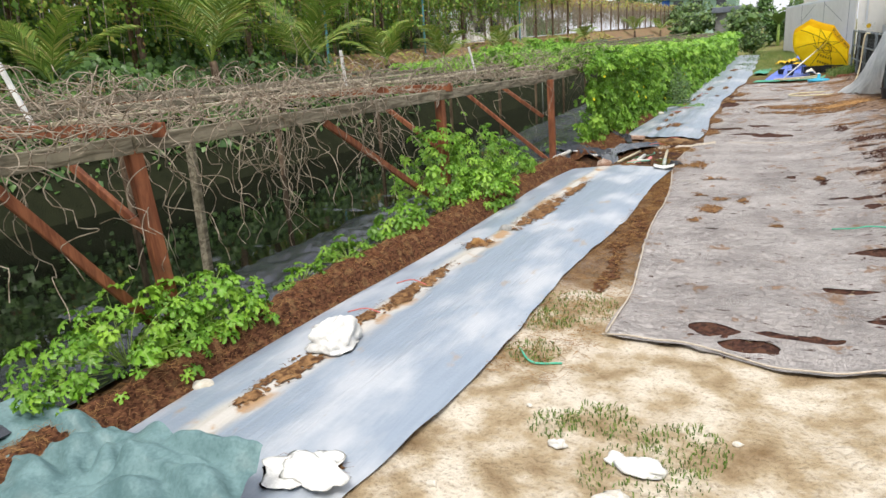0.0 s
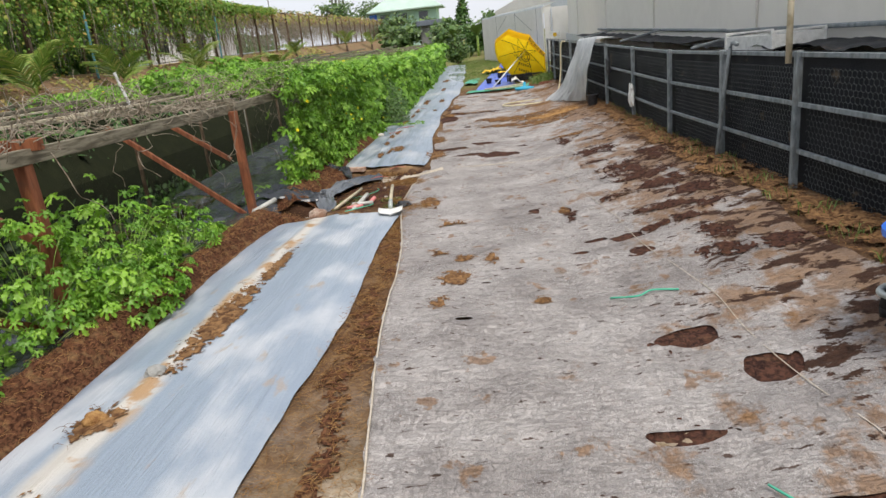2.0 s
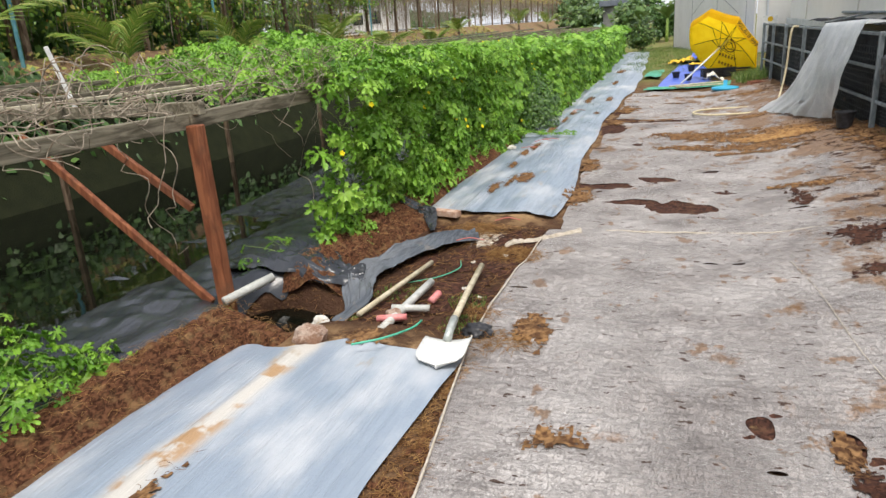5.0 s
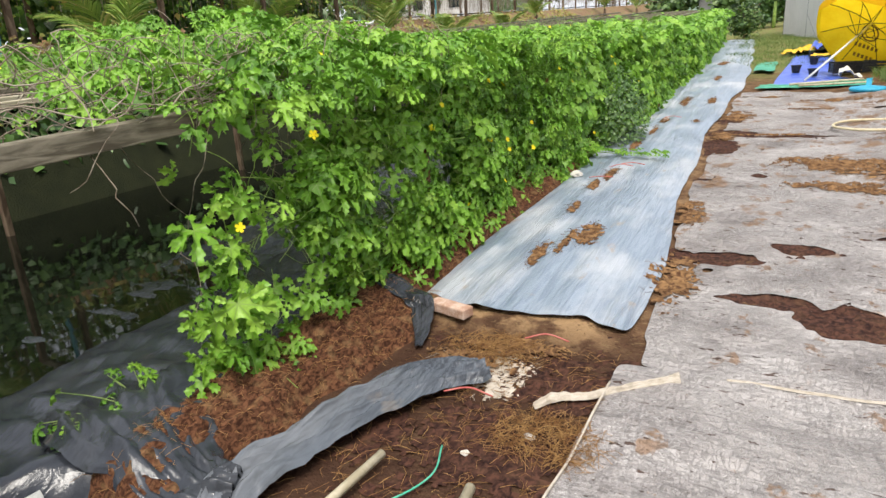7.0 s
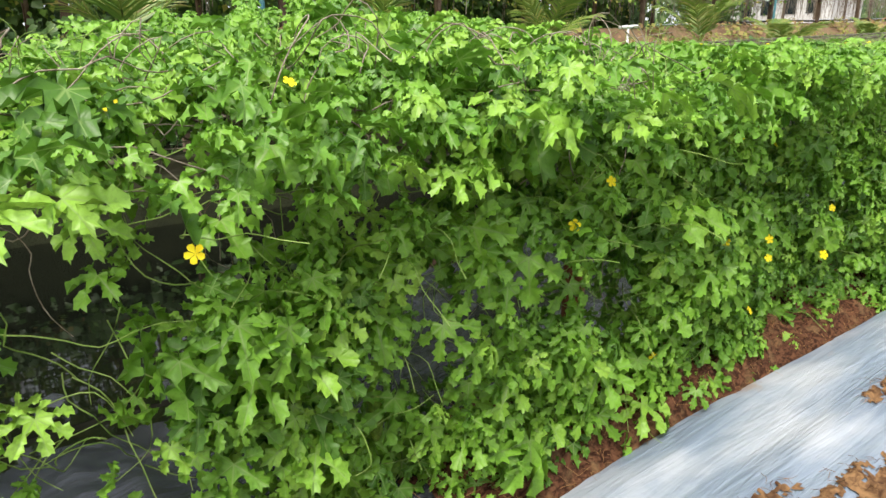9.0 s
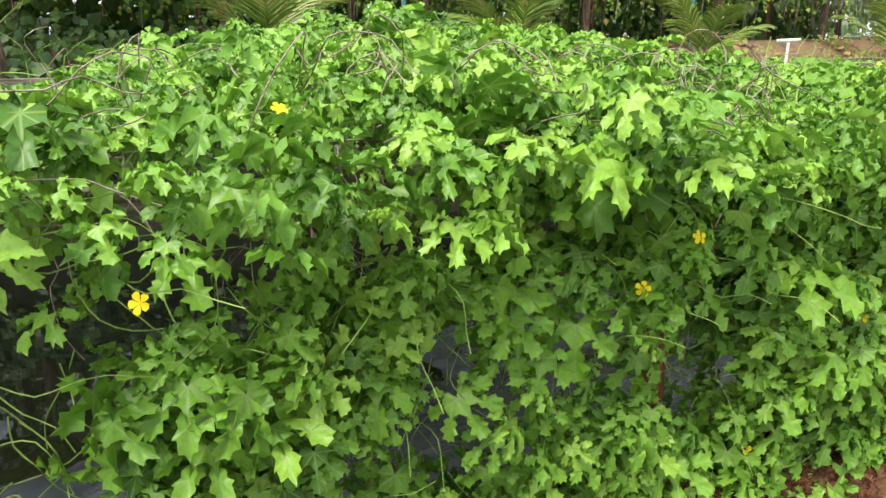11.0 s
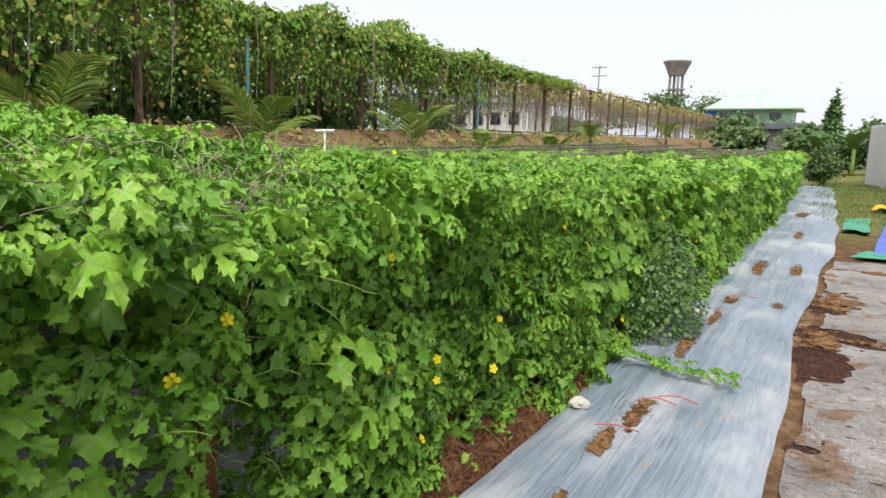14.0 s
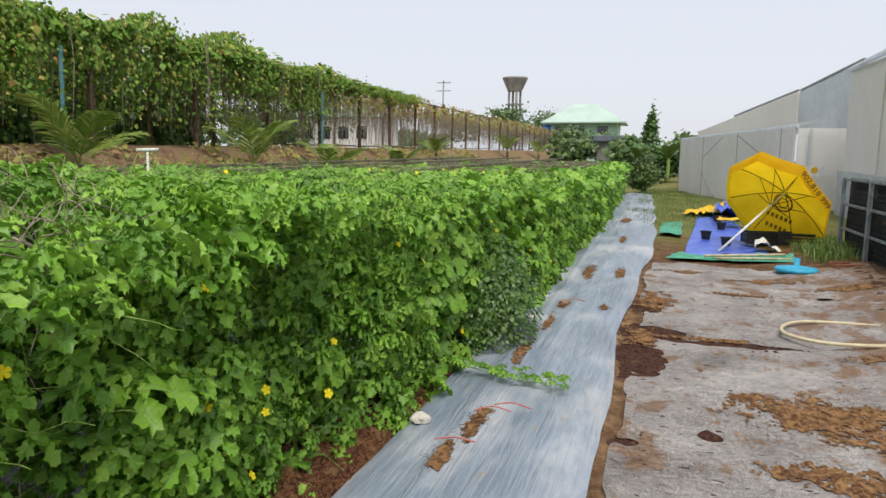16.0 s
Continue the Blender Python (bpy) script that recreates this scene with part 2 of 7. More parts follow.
RED_WOOD = banded("red_brown_painted_wood", (0.16, 0.05, 0.022), (0.3, 0.11, 0.05), 26, (1, 1, 0.15), 0.65, 0.3, (0.1, 0.05, 0.03), 0.5)
GREY_WOOD = banded("weathered_grey_timber", (0.11, 0.095, 0.066), (0.29, 0.26, 0.19), 30, (1, 0.12, 1), 0.85, 0.15, (0.09, 0.08, 0.05), 0.5)
PALE_WOOD = banded("bleached_bamboo", (0.42, 0.36, 0.24), (0.6, 0.54, 0.4), 30, (0.4, 0.4, 0.4), 0.6, 0.3, (0.3, 0.24, 0.15), 0.4)
DRY_VINE = plain("dead_vine_stems", (0.17, 0.13, 0.09), (0.44, 0.38, 0.3), 14, 0.9, spec=0.1)
STEM = plain("green_vine_stems", (0.16, 0.28, 0.04), (0.36, 0.48, 0.13), 10, 0.6)
GREENS = [(0.05, (0.055, 0.15, 0.017)), (0.3, (0.14, 0.32, 0.03)), (0.65, (0.235, 0.475, 0.046)), (0.98, (0.36, 0.6, 0.08))]
LEAF = leaf_material("bitter_gourd_leaf", GREENS, thin=0.24)
YOUNG = leaf_material("young_gourd_leaf", [(0.1, (0.09, 0.23, 0.02)), (0.5, (0.17, 0.38, 0.03)), (0.95, (0.32, 0.56, 0.055))], thin=0.22)
VINE = leaf_material("trellis_vine_leaf", [(0.05, (0.06, 0.14, 0.015)), (0.4, (0.15, 0.3, 0.03)), (0.75, (0.24, 0.38, 0.045)), (0.88, (0.42, 0.42, 0.08)), (0.98, (0.36, 0.18, 0.055))], gloss=0.6, thin=0.18)
SHRUB = leaf_material("grey_green_shrub_leaf", [(0.1, (0.035, 0.085, 0.02)), (0.6, (0.08, 0.17, 0.035)), (1.0, (0.14, 0.25, 0.055))])
FAR_LEAF = leaf_material("far_tree_leaf", [(0.1, (0.04, 0.085, 0.024)), (0.6, (0.09, 0.17, 0.04)), (1.0, (0.18, 0.26, 0.065))])
PALM = leaf_material("coconut_frond", [(0.1, (0.1, 0.2, 0.028)), (0.55, (0.2, 0.31, 0.045)), (0.85, (0.4, 0.42, 0.1)), (1.0, (0.5, 0.42, 0.18))], thin=0.25)
GRASS = leaf_material("grass_blade", [(0.1, (0.06, 0.13, 0.02)), (0.6, (0.14, 0.24, 0.04)), (1.0, (0.33, 0.34, 0.12))])
PETAL = plain("yellow_petal", (0.9, 0.7, 0.01), (0.95, 0.82, 0.02), 60, 0.6)
GOURD = plain("bitter_gourd_skin", (0.1, 0.2, 0.02), (0.28, 0.4, 0.06), 60, 0.5, bump=0.8)
GREY_POST = banded("grey_galvanised_post", (0.13, 0.155, 0.165), (0.26, 0.29, 0.3), 18, (1, 1, 0.3), 0.55, 0.4, (0.1, 0.09, 0.07), 0.4)
WIRE = plain("wire_mesh", (0.07, 0.078, 0.082), (0.15, 0.16, 0.16), 30, 0.5, metal=0.4)
SHEET = plain("white_plastic_sheet", (0.62, 0.65, 0.66), (0.8, 0.82, 0.82), 5, 0.35, spec=0.5)
WHITE = plain("white_plastic", (0.6, 0.6, 0.57), (0.8, 0.8, 0.77), 14, 0.45)
BLACK = plain("black_plastic", (0.012, 0.012, 0.014), (0.04, 0.04, 0.045), 20, 0.45, spec=0.4)
BLUE = plain("blue_plastic_tray", (0.02, 0.11, 0.55), (0.05, 0.22, 0.75), 5, 0.35, spec=0.5)
PALE_BLUE = plain("dusty_blue_plastic", (0.10, 0.30, 0.74), (0.2, 0.42, 0.82), 5, 0.5)
STEEL = plain("grey_steel_tube", (0.35, 0.39, 0.37), (0.5, 0.53, 0.5), 30, 0.4, metal=0.3)
RUBBER = plain("black_rubber", (0.012, 0.011, 0.01), (0.035, 0.033, 0.03), 30, 0.8)
BEIGE = plain("beige_shade_cloth", (0.81, 0.785, 0.72), (0.86, 0.835, 0.77), 0.5, 0.9, spec=0.1, bump=0.02)
GREY_CLOTH = plain("grey_white_insect_net", (0.72, 0.71, 0.68), (0.8, 0.79, 0.76), 0.5, 0.9, spec=0.1, bump=0.02)
CLEAR = plain("milky_roof_film", (0.68, 0.71, 0.74), (0.8, 0.83, 0.86), 0.8, 0.4, spec=0.4, bump=0.03)
FRAME = plain("grey_greenhouse_frame", (0.2, 0.2, 0.2), (0.36, 0.36, 0.36), 10, 0.5, metal=0.3)
YELLOW = plain("yellow_umbrella_cloth", (0.88, 0.56, 0.01), (0.95, 0.66, 0.02), 4, 0.6)
BROWN_INK = plain("brown_print", (0.2, 0.1, 0.01), (0.3, 0.15, 0.012), 30, 0.7)
BLACK_INK = plain("black_print", (0.015, 0.013, 0.01), (0.04, 0.035, 0.02), 30, 0.7)
TARP_BLUE = plain("blue_tarpaulin", (0.035, 0.085, 0.5), (0.1, 0.18, 0.66), 6, 0.4, spec=0.4, bump=0.5)
TEAL = plain("green_mesh_cloth", (0.05, 0.26, 0.17), (0.12, 0.4, 0.27), 12, 0.8, bump=0.4)
SACK = plain("blue_green_woven_sack", (0.085, 0.16, 0.165), (0.16, 0.265, 0.27), 7, 0.5, spec=0.4, bump=0.5, stretch=(1, 1, 1))
CYAN = plain("cyan_plastic_base", (0.02, 0.3, 0.5), (0.06, 0.42, 0.62), 9, 0.5)
PVC = plain("grey_pvc_pipe", (0.42, 0.43, 0.4), (0.6, 0.6, 0.56), 20, 0.45, spec=0.4)
PINK = plain("pink_plastic", (0.65, 0.2, 0.2), (0.75, 0.32, 0.3), 20, 0.5)
STONE = plain("brown_stone", (0.2, 0.11, 0.07), (0.5, 0.4, 0.33), 8, 0.9, bump=0.6)
PALE_STONE = plain("pale_stone", (0.5, 0.46, 0.38), (0.75, 0.72, 0.66), 10, 0.9, bump=0.5)
HOSE = plain("cream_garden_hose", (0.55, 0.47, 0.29), (0.68, 0.6, 0.42), 20, 0.5)
HEM = plain("cream_hem_rope", (0.42, 0.36, 0.28), (0.6, 0.54, 0.46), 25, 0.9)
STRING = plain("green_string", (0.05, 0.38, 0.25), (0.12, 0.5, 0.34), 30, 0.6)
RED_TAPE = plain("red_plastic_strip", (0.5, 0.1, 0.09), (0.62, 0.22, 0.18), 30, 0.5)
CONCRETE = plain("weathered_concrete", (0.2, 0.2, 0.19), (0.36, 0.36, 0.34), 0.8, 0.9)
MINT = plain("mint_house_wall", (0.4, 0.6, 0.48), (0.5, 0.7, 0.57), 0.6, 0.9)
MINT_ROOF = plain("pale_green_metal_roof", (0.4, 0.53, 0.45), (0.5, 0.62, 0.55), 0.5, 0.6)
DARK_ROOF = plain("dark_slate_roof", (0.1, 0.12, 0.15), (0.17, 0.19, 0.22), 1.0, 0.8)
PANE = Nodes("window_pane", 0.05, spec=0.8).done((0.02, 0.03, 0.035))
TRUNK = banded("brown_trunk", (0.09, 0.06, 0.04), (0.22, 0.16, 0.11), 12, (1, 1, 0.3), 0.9, 0.1)
BLUE_POLE = plain("blue_green_pole", (0.08, 0.25, 0.3), (0.16, 0.36, 0.4), 14, 0.5)
YELLOW_CLOTH = plain("yellow_cloth", (0.6, 0.36, 0.02), (0.75, 0.5, 0.04), 9, 0.8)
PALE_BRICK = plain("dusty_pale_brick", (0.42, 0.24, 0.16), (0.62, 0.47, 0.38), 14, 0.9, bump=0.5)
BRICK = plain("red_clay_brick", (0.22, 0.085, 0.05), (0.36, 0.16, 0.1), 25, 0.9)


def lit_through(mat, share):
    """Thin cloth: part of the light that falls on its back shines through."""
    tree = mat.node_tree
    base = tree.nodes["Principled BSDF"]
    glow, both = tree.nodes.new("ShaderNodeBsdfTranslucent"), tree.nodes.new("ShaderNodeMixShader")
    tree.links.new(base.inputs["Base Color"].links[0].from_socket, glow.inputs["Color"])
    both.inputs[0].default_value = share
    tree.links.new(base.outputs[0], both.inputs[1])
    tree.links.new(glow.outputs[0], both.inputs[2])
    tree.links.new(both.outputs[0], tree.nodes["Material Output"].inputs["Surface"])


for cloth_material, share in ((BEIGE, 0.2), (GREY_CLOTH, 0.2), (CLEAR, 0.7), (YELLOW, 0.75), (SHEET, 0.45)):
    lit_through(cloth_material, share)


# ---- builders ----
def from_arrays(name, verts, faces, material, parent=None, label="", smooth=False):
    me = bpy.data.meshes.new(name)
    me.from_pydata([tuple(map(float, v)) for v in verts], [], faces)
    me.materials.append(material)
    if smooth:
        me.polygons.foreach_set("use_smooth", [True] * len(me.polygons))
    me.update()
    ob = new(name, me)
    ob.parent = parent
    if label:
        tagged(ob, label)
    return ob


def triangles(name, V, F, material, parent=None, vein=None, smooth=False):
    """A mesh of triangles only, from numpy arrays."""
    me = bpy.data.meshes.new(name)
    me.vertices.add(len(V)), me.loops.add(F.size), me.polygons.add(len(F))
    me.vertices.foreach_set("co", np.ascontiguousarray(V, dtype=np.float32).ravel())
    me.loops.foreach_set("vertex_index", F.astype(np.int32).ravel())
    me.polygons.foreach_set("loop_start", np.arange(0, F.size, 3, dtype=np.int32))
    if smooth:
        me.polygons.foreach_set("use_smooth", np.ones(len(F), dtype=bool))
    if vein is not None:
        me.attributes.new("vein", "FLOAT", "POINT").data.foreach_set("value", vein.astype(np.float32))
    me.materials.append(material)
    me.update(calc_edges=True)
    ob = new(name, me)
    ob.parent = parent
    return ob


def part(name, bm, material, parent, label="", smooth=False):
    me = bpy.data.meshes.new(name)
    bm.to_mesh(me)
    bm.free()
    me.materials.append(material)
    if smooth:
        me.polygons.foreach_set("use_smooth", [True] * len(me.polygons))
    ob = new(name, me)
    ob.parent = parent
    if label:
        tagged(ob, label)
    return ob


def thing(name, label, category, at=(0, 0, 0), group="", kind=""):
    ob = new(name)
    ob.location = at
    ob.empty_display_size = 0.1
    return tagged(ob, label, category, group, kind)


def box(bm, size, m=None, bevel=0.0):
    made = bmesh.ops.create_cube(bm, size=1.0)["verts"]
    bmesh.ops.transform(bm, matrix=(m or Matrix()) @ Matrix.Diagonal((*size, 1)), verts=made)
    if bevel:
        edges = list({e for v in made for e in v.link_edges})
        bmesh.ops.bevel(bm, geom=edges, offset=bevel, segments=2, affect="EDGES", profile=0.5)
    return bm


def beam(a, b, width, depth, bevel=0.006, up=(0, 0, 1)):
    """A squared bar from a to b."""
    a, b = Vector(a), Vector(b)
    way = (b - a).normalized()
    side = way.cross(Vector(up))
    side = side.normalized() if side.length > 1e-4 else Vector((1, 0, 0))
    third = side.cross(way)
    m = Matrix.Translation((a + b) / 2) @ Matrix((side, third, way)).transposed().to_4x4()
    return box(bmesh.new(), (width, depth, (b - a).length), m, bevel)


def tubes(lines, radius, sides=4, taper=0.6):
    """Arrays for round stems along polylines."""
    V, F = [], []
    for line in lines:
        P = np.asarray(line, float)
        T = np.gradient(P, axis=0)
        T /= np.linalg.norm(T, axis=1, keepdims=True) + 1e-9
        ref = np.where(np.abs(T[:, 2:3]) > 0.9, [[1.0, 0, 0]], [[0, 0, 1.0]])
        A = np.cross(T, ref)
        A /= np.linalg.norm(A, axis=1, keepdims=True) + 1e-9
        B = np.cross(T, A)
        n, base = len(P), sum(len(v) for v in V)
        r = (radius * np.linspace(1, taper, n))[:, None]
        ring = [P + r * (math.cos(k * math.tau / sides) * A + math.sin(k * math.tau / sides) * B) for k in range(sides)]
        V.append(np.stack(ring, 1).reshape(-1, 3))
        i, k = np.meshgrid(np.arange(n - 1), np.arange(sides), indexing="ij")
        a, b = base + i * sides + k, base + i * sides + (k + 1) % sides
        F += [np.stack([a, b, b + sides], -1).reshape(-1, 3), np.stack([a, b + sides, a + sides], -1).reshape(-1, 3)]
    return np.concatenate(V), np.concatenate(F)


def tube_thing(name, lines, radius, material, parent=None, sides=8, taper=1.0):
    V, F = tubes(lines, radius, sides, taper)
    ends, start = [], 0
    for line in lines:
        n = len(line)
        for ring in (0, n - 1):
            c = start + ring * sides
            ends += [[c, c + k, c + k + 1] if ring else [c, c + k + 1, c + k] for k in range(1, sides - 1)]
        start += n * sides
    return triangles(name, V, np.concatenate([F, np.array(ends)]), material, parent, smooth=sides > 6)


def bend(points, steps=8):
    """A smooth line through a few points."""
    P = [Vector(p) for p in points]
    P = [2 * P[0] - P[1], *P, 2 * P[-1] - P[-2]]
    out = []
    for a, b, c, d in zip(P, P[1:], P[2:], P[3:]):
        for k in range(steps):
            t = k / steps
            out.append(0.5 * (2 * b + (c - a) * t + (2 * a - 5 * b + 4 * c - d) * t * t + (3 * b - a - 3 * c + d) * t**3))
    return [tuple(v) for v in (*out, P[-2])]


def ripple(x, y, scale, seed=0.0):
    return noise.noise(Vector((x * scale, y * scale, seed)))


def sheet(name, xs, ys, height, material, gone=None, shift=None, parent=None, smooth=True):
    """A cloth over a grid; gone(x, y) tells where it is torn away."""
    V, F, keep = [], [], {}
    nx = len(xs)
    for y in ys:
        for x in xs:
            px, py = shift(x, y) if shift else (x, y)
            V.append((px, py, height(px, py)))
    for j in range(len(ys) - 1):
        for i in range(nx - 1):
            x, y = 0.5 * (xs[i] + xs[i + 1]), 0.5 * (ys[j] + ys[j + 1])
            if gone and gone(*(shift(x, y) if shift else (x, y))):
                continue
            F.append((j * nx + i, j * nx + i + 1, (j + 1) * nx + i + 1, (j + 1) * nx + i))
    rim = {}
    for f in F:
        for a, b in zip(f, f[1:] + f[:1]):
            rim[(min(a, b), max(a, b))] = rim.get((min(a, b), max(a, b)), 0) + 1
    near = {}
    for (a, b), n in rim.items():
        if n == 1:
            near.setdefault(a, []).append(b), near.setdefault(b, []).append(a)
    for _ in range(4 if gone else 0):
        moved = {k: tuple(0.5 * V[k][c] + 0.25 * (V[p][c] + V[q][c]) for c in range(3)) for k, (p, q) in ((k, v) for k, v in near.items() if len(v) == 2)}
        for k, v in moved.items():
            V[k] = v
    used = sorted({k for f in F for k in f})
    keep = {k: n for n, k in enumerate(used)}
    return from_arrays(name, [V[k] for k in used], [tuple(keep[k] for k in f) for f in F], material, parent, smooth=smooth)


def leaf_shape(lobes, deep, seed, curl=0.3, teeth=True):
    """A palmate leaf with toothed lobes, one across, its stalk at the origin and its tip towards +y: vertices, triangles and the mask of the veins."""
    rng = random.Random(seed)
    spread = 270 if lobes > 5 else 235
    V, F, vein = [(0, 0.3, 0.0)], [], [1.0]

    def at(a, r, lift, mark=0.0):
        x, y = r * math.sin(a), r * math.cos(a)
        V.append((x * 0.52, 0.3 + y * 0.52, lift - curl * 0.32 * r * r + 0.06 * rng.uniform(-1, 1)))
        vein.append(mark)
        return len(V) - 1

    gap = radians(spread / (lobes - 1))
    angles = [radians(-spread / 2) + gap * k + rng.uniform(-0.07, 0.07) for k in range(lobes)]
    sinus = [at(angles[0] - 0.3, 0.3, 0.03)] + [at(0.5 * (a + b), deep * rng.uniform(0.85, 1.15), 0.05) for a, b in zip(angles, angles[1:])] + [at(angles[-1] + 0.3, 0.3, 0.03)]
    for k, a in enumerate(angles):
        long = (0.66 + 0.34 * math.cos(a * 0.72)) * rng.uniform(0.92, 1.08) * 1.25
        m, t = at(a, 0.6 * long, -0.05, 1.0), at(a, long, -0.05, 1.0)
        for side in (-1, 1):
            shape = [(0.15, 0.44, 0.06), (0.34, 0.58, 0.06), (0.24, 0.66, 0.05), (0.37, 0.8, 0.03), (0.21, 0.84, 0.04), (0.21, 0.97, 0.0), (0.07, 0.95, 0.0)] if teeth else [(0.4, 0.66, 0.04), (0.33, 0.9, 0.0), (0.12, 0.98, 0.0)]
            rim = [sinus[k] if side < 0 else sinus[k + 1]] + [at(a + side * gap * w * rng.uniform(0.9, 1.1), r * long, z) for w, r, z in shape] + [t]
            fan = [(0, rim[0], m)] + [(m, p, q) for p, q in zip(rim, rim[1:])]
            F += [f if side > 0 else f[::-1] for f in fan]
    return np.array(V), np.array(F), np.array(vein, float)


def frames(normals, hang):
    """Bases for leaves: the normal, and the way in which the tip hangs."""
    N = normals / np.linalg.norm(normals, axis=1, keepdims=True)
    T = hang - (hang * N).sum(1, keepdims=True) * N
    T /= np.linalg.norm(T, axis=1, keepdims=True) + 1e-9
    return np.stack([np.cross(T, N), T, N], -1)


def scatter(shapes, places, bases, sizes, rng):
    """Joins many leaves into arrays."""
    V, F, W, base = [], [], [], 0
    pick = rng.integers(0, len(shapes), len(places))
    for k, (v, f, w) in enumerate(shapes):
        at = np.where(pick == k)[0]
        if not len(at):
            continue
        P = np.einsum("nij,vj->nvi", bases[at], v) * sizes[at, None, None] + places[at, None, :]
        V.append(P.reshape(-1, 3))
        F.append((f[None] + (base + np.arange(len(at)) * len(v))[:, None, None]).reshape(-1, 3))
        W.append(np.tile(w, len(at)))
        base += len(at) * len(v)
    return np.concatenate(V), np.concatenate(F), np.concatenate(W)


GOURD_LEAVES = [leaf_shape(7, 0.4, s, 0.1 + 0.13 * s) for s in (1, 2, 3)] + [leaf_shape(5, 0.4, s, 0.09 * s) for s in (4, 5)]
FAR_LEAVES = [leaf_shape(5, 0.55, s, teeth=False) for s in (6, 7, 8)]
SMALL_LEAF = [(np.array([(0, 0, 0), (0.42, 0.35, -0.06), (0, 1, -0.1), (-0.42, 0.35, -0.06), (0, 0.45, 0.03)]),
               np.array([(0, 1, 4), (1, 2, 4), (2, 3, 4), (3, 0, 4)]), np.array([0, 0, 0, 0, 0.85]))]


# ---- the ground and the pond ----
def smooth_between(v, a, b):
    t = min(1, max(0, (v - a) / (b - a)))
    return t * t * (3 - 2 * t)


WATER_LEVEL = -0.22
HOLES = [(1.06, 4.5, 0.15, 0.09), (1.27, 4.3, 0.16, 0.1), (1.53, 4.5, 0.2, 0.05), (1.83, 5.33, 0.2, 0.06), (2.05, 6.2, 0.17, 0.1), (2.3, 5.75, 0.13, 0.14),
         (2.16, 4.8, 0.26, 0.07), (2.75, 4.95, 0.2, 0.07), (2.08, 8.08, 0.13, 0.1), (2.12, 7.68, 0.1, 0.09), (1.84, 8.15, 0.09, 0.03), (1.69, 7.9, 0.06, 0.05)]
HOLES_FAR = [(1.08, 13.0, 0.3, 0.22), (0.7, 13.2, 0.3, 0.1), (0.36, 13.85, 0.34, 0.13), (0.86, 14.15, 0.2, 0.1), (1.42, 9.37, 0.06, 0.09), (1.72, 9.28, 0.05, 0.1),
             (0.1, 17.75, 0.22, 0.5), (0.2, 18.6, 0.3, 0.25), (0.85, 18.4, 0.6, 0.07), (0.16, 19.8, 0.16, 0.4), (0.1, 16.05, 0.06, 0.07), (0.55, 16.3, 0.09, 0.07), (1.5, 13.6, 0.12, 0.06), (1.4, 14.5, 0.12, 0.05)]


def bed_left(y):
    return -1.27 - 0.06 * smooth_between(y, 4.5, 6.5) * (1 - smooth_between(y, 8.5, 10.0)) + 0.22 * smooth_between(y, 15.0, 21.0) + 0.04 * math.sin(y * 1.3)


def bed_right(y):
    return 0.02 - 0.1 * smooth_between(y, 13.0, 17.0) + 0.3 * smooth_between(y, 18.0, 26.0) + 0.03 * math.sin(y * 1.9 + 1)


def ground_z(x, y):
    z = 0.26 * smooth_between(x, 1.5, 3.6)
    pond = smooth_between(y, -6, -2) * (1 - smooth_between(y, 40, 44))
    z += pond * (-0.95 * smooth_between(-x, 2.2, 5.2))
    z += 1.3 * smooth_between(-x, 7.4, 8.8) + 0.46 * smooth_between(-x, 8.5, 9.9) + pond * 0.95 * smooth_between(-x, 7.4, 8.2)
    if y < 40 and bed_left(y) < x < bed_right(y) and not 10.0 < y < 12.4:
        z += 0.055 * math.sin(math.pi * (x - bed_left(y)) / (bed_right(y) - bed_left(y))) ** 0.5 * smooth_between(y, 0.8, 1.6)
    z += 0.1 * smooth_between(-x, 1.22, 1.5) * (1 - smooth_between(-x, 1.75, 2.1)) * smooth_between(y, 0.5, 2.0) * (1 - smooth_between(y, 39, 41))
    if -4 < x < 5 and 0 < y < 26:
        z += 0.018 * ripple(x, y, 2.2) + 0.012 * ripple(x, y, 7.0, 3)
        z -= 0.55 * math.exp(-(((x + 1.36) / 0.4) ** 2 + ((y - 10.2 + 0.06 * math.sin(9 * x)) / 0.26) ** 2) ** 2)
    elif -60 < x < 60:
        z += 0.08 * ripple(x, y, 0.5)
    return z


def spaced(low, fine_low, fine_high, high, step, growth=1.28):
    out, v, s = list(np.arange(fine_low, fine_high + step / 2, step)), fine_high, step
    while v < high:
        s *= growth
        v += s
        out.append(v)
    v, s = fine_low, step
    while v > low:
        s *= growth
        v -= s
        out.insert(0, v)
    return out


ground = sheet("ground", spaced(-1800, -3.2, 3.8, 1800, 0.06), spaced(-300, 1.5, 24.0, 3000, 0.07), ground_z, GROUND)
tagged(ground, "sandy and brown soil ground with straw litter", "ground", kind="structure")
water = from_arrays("water", [(-9.0, -6, WATER_LEVEL), (-2.2, -6, WATER_LEVEL), (-2.2, 44, WATER_LEVEL), (-9.0, 44, WATER_LEVEL)], [(0, 1, 2, 3)], WATER)
tagged(water, "still dark pond water under the trellis", "water", kind="structure")


def liner_z(x, y):
    fold = 0.07 * abs(ripple(x * 0.5, y * 2.2, 2.4, 5)) + 0.03 * abs(ripple(x * 2.5 + y, y * 2, 2.5, 9)) + 0.03 * ripple(x, y * 3, 3.0, 2)
    return max(ground_z(x, y), WATER_LEVEL - 0.08) + 0.03 + fold * (0.35 + 0.65 * smooth_between(-x, 1.6, 2.0))


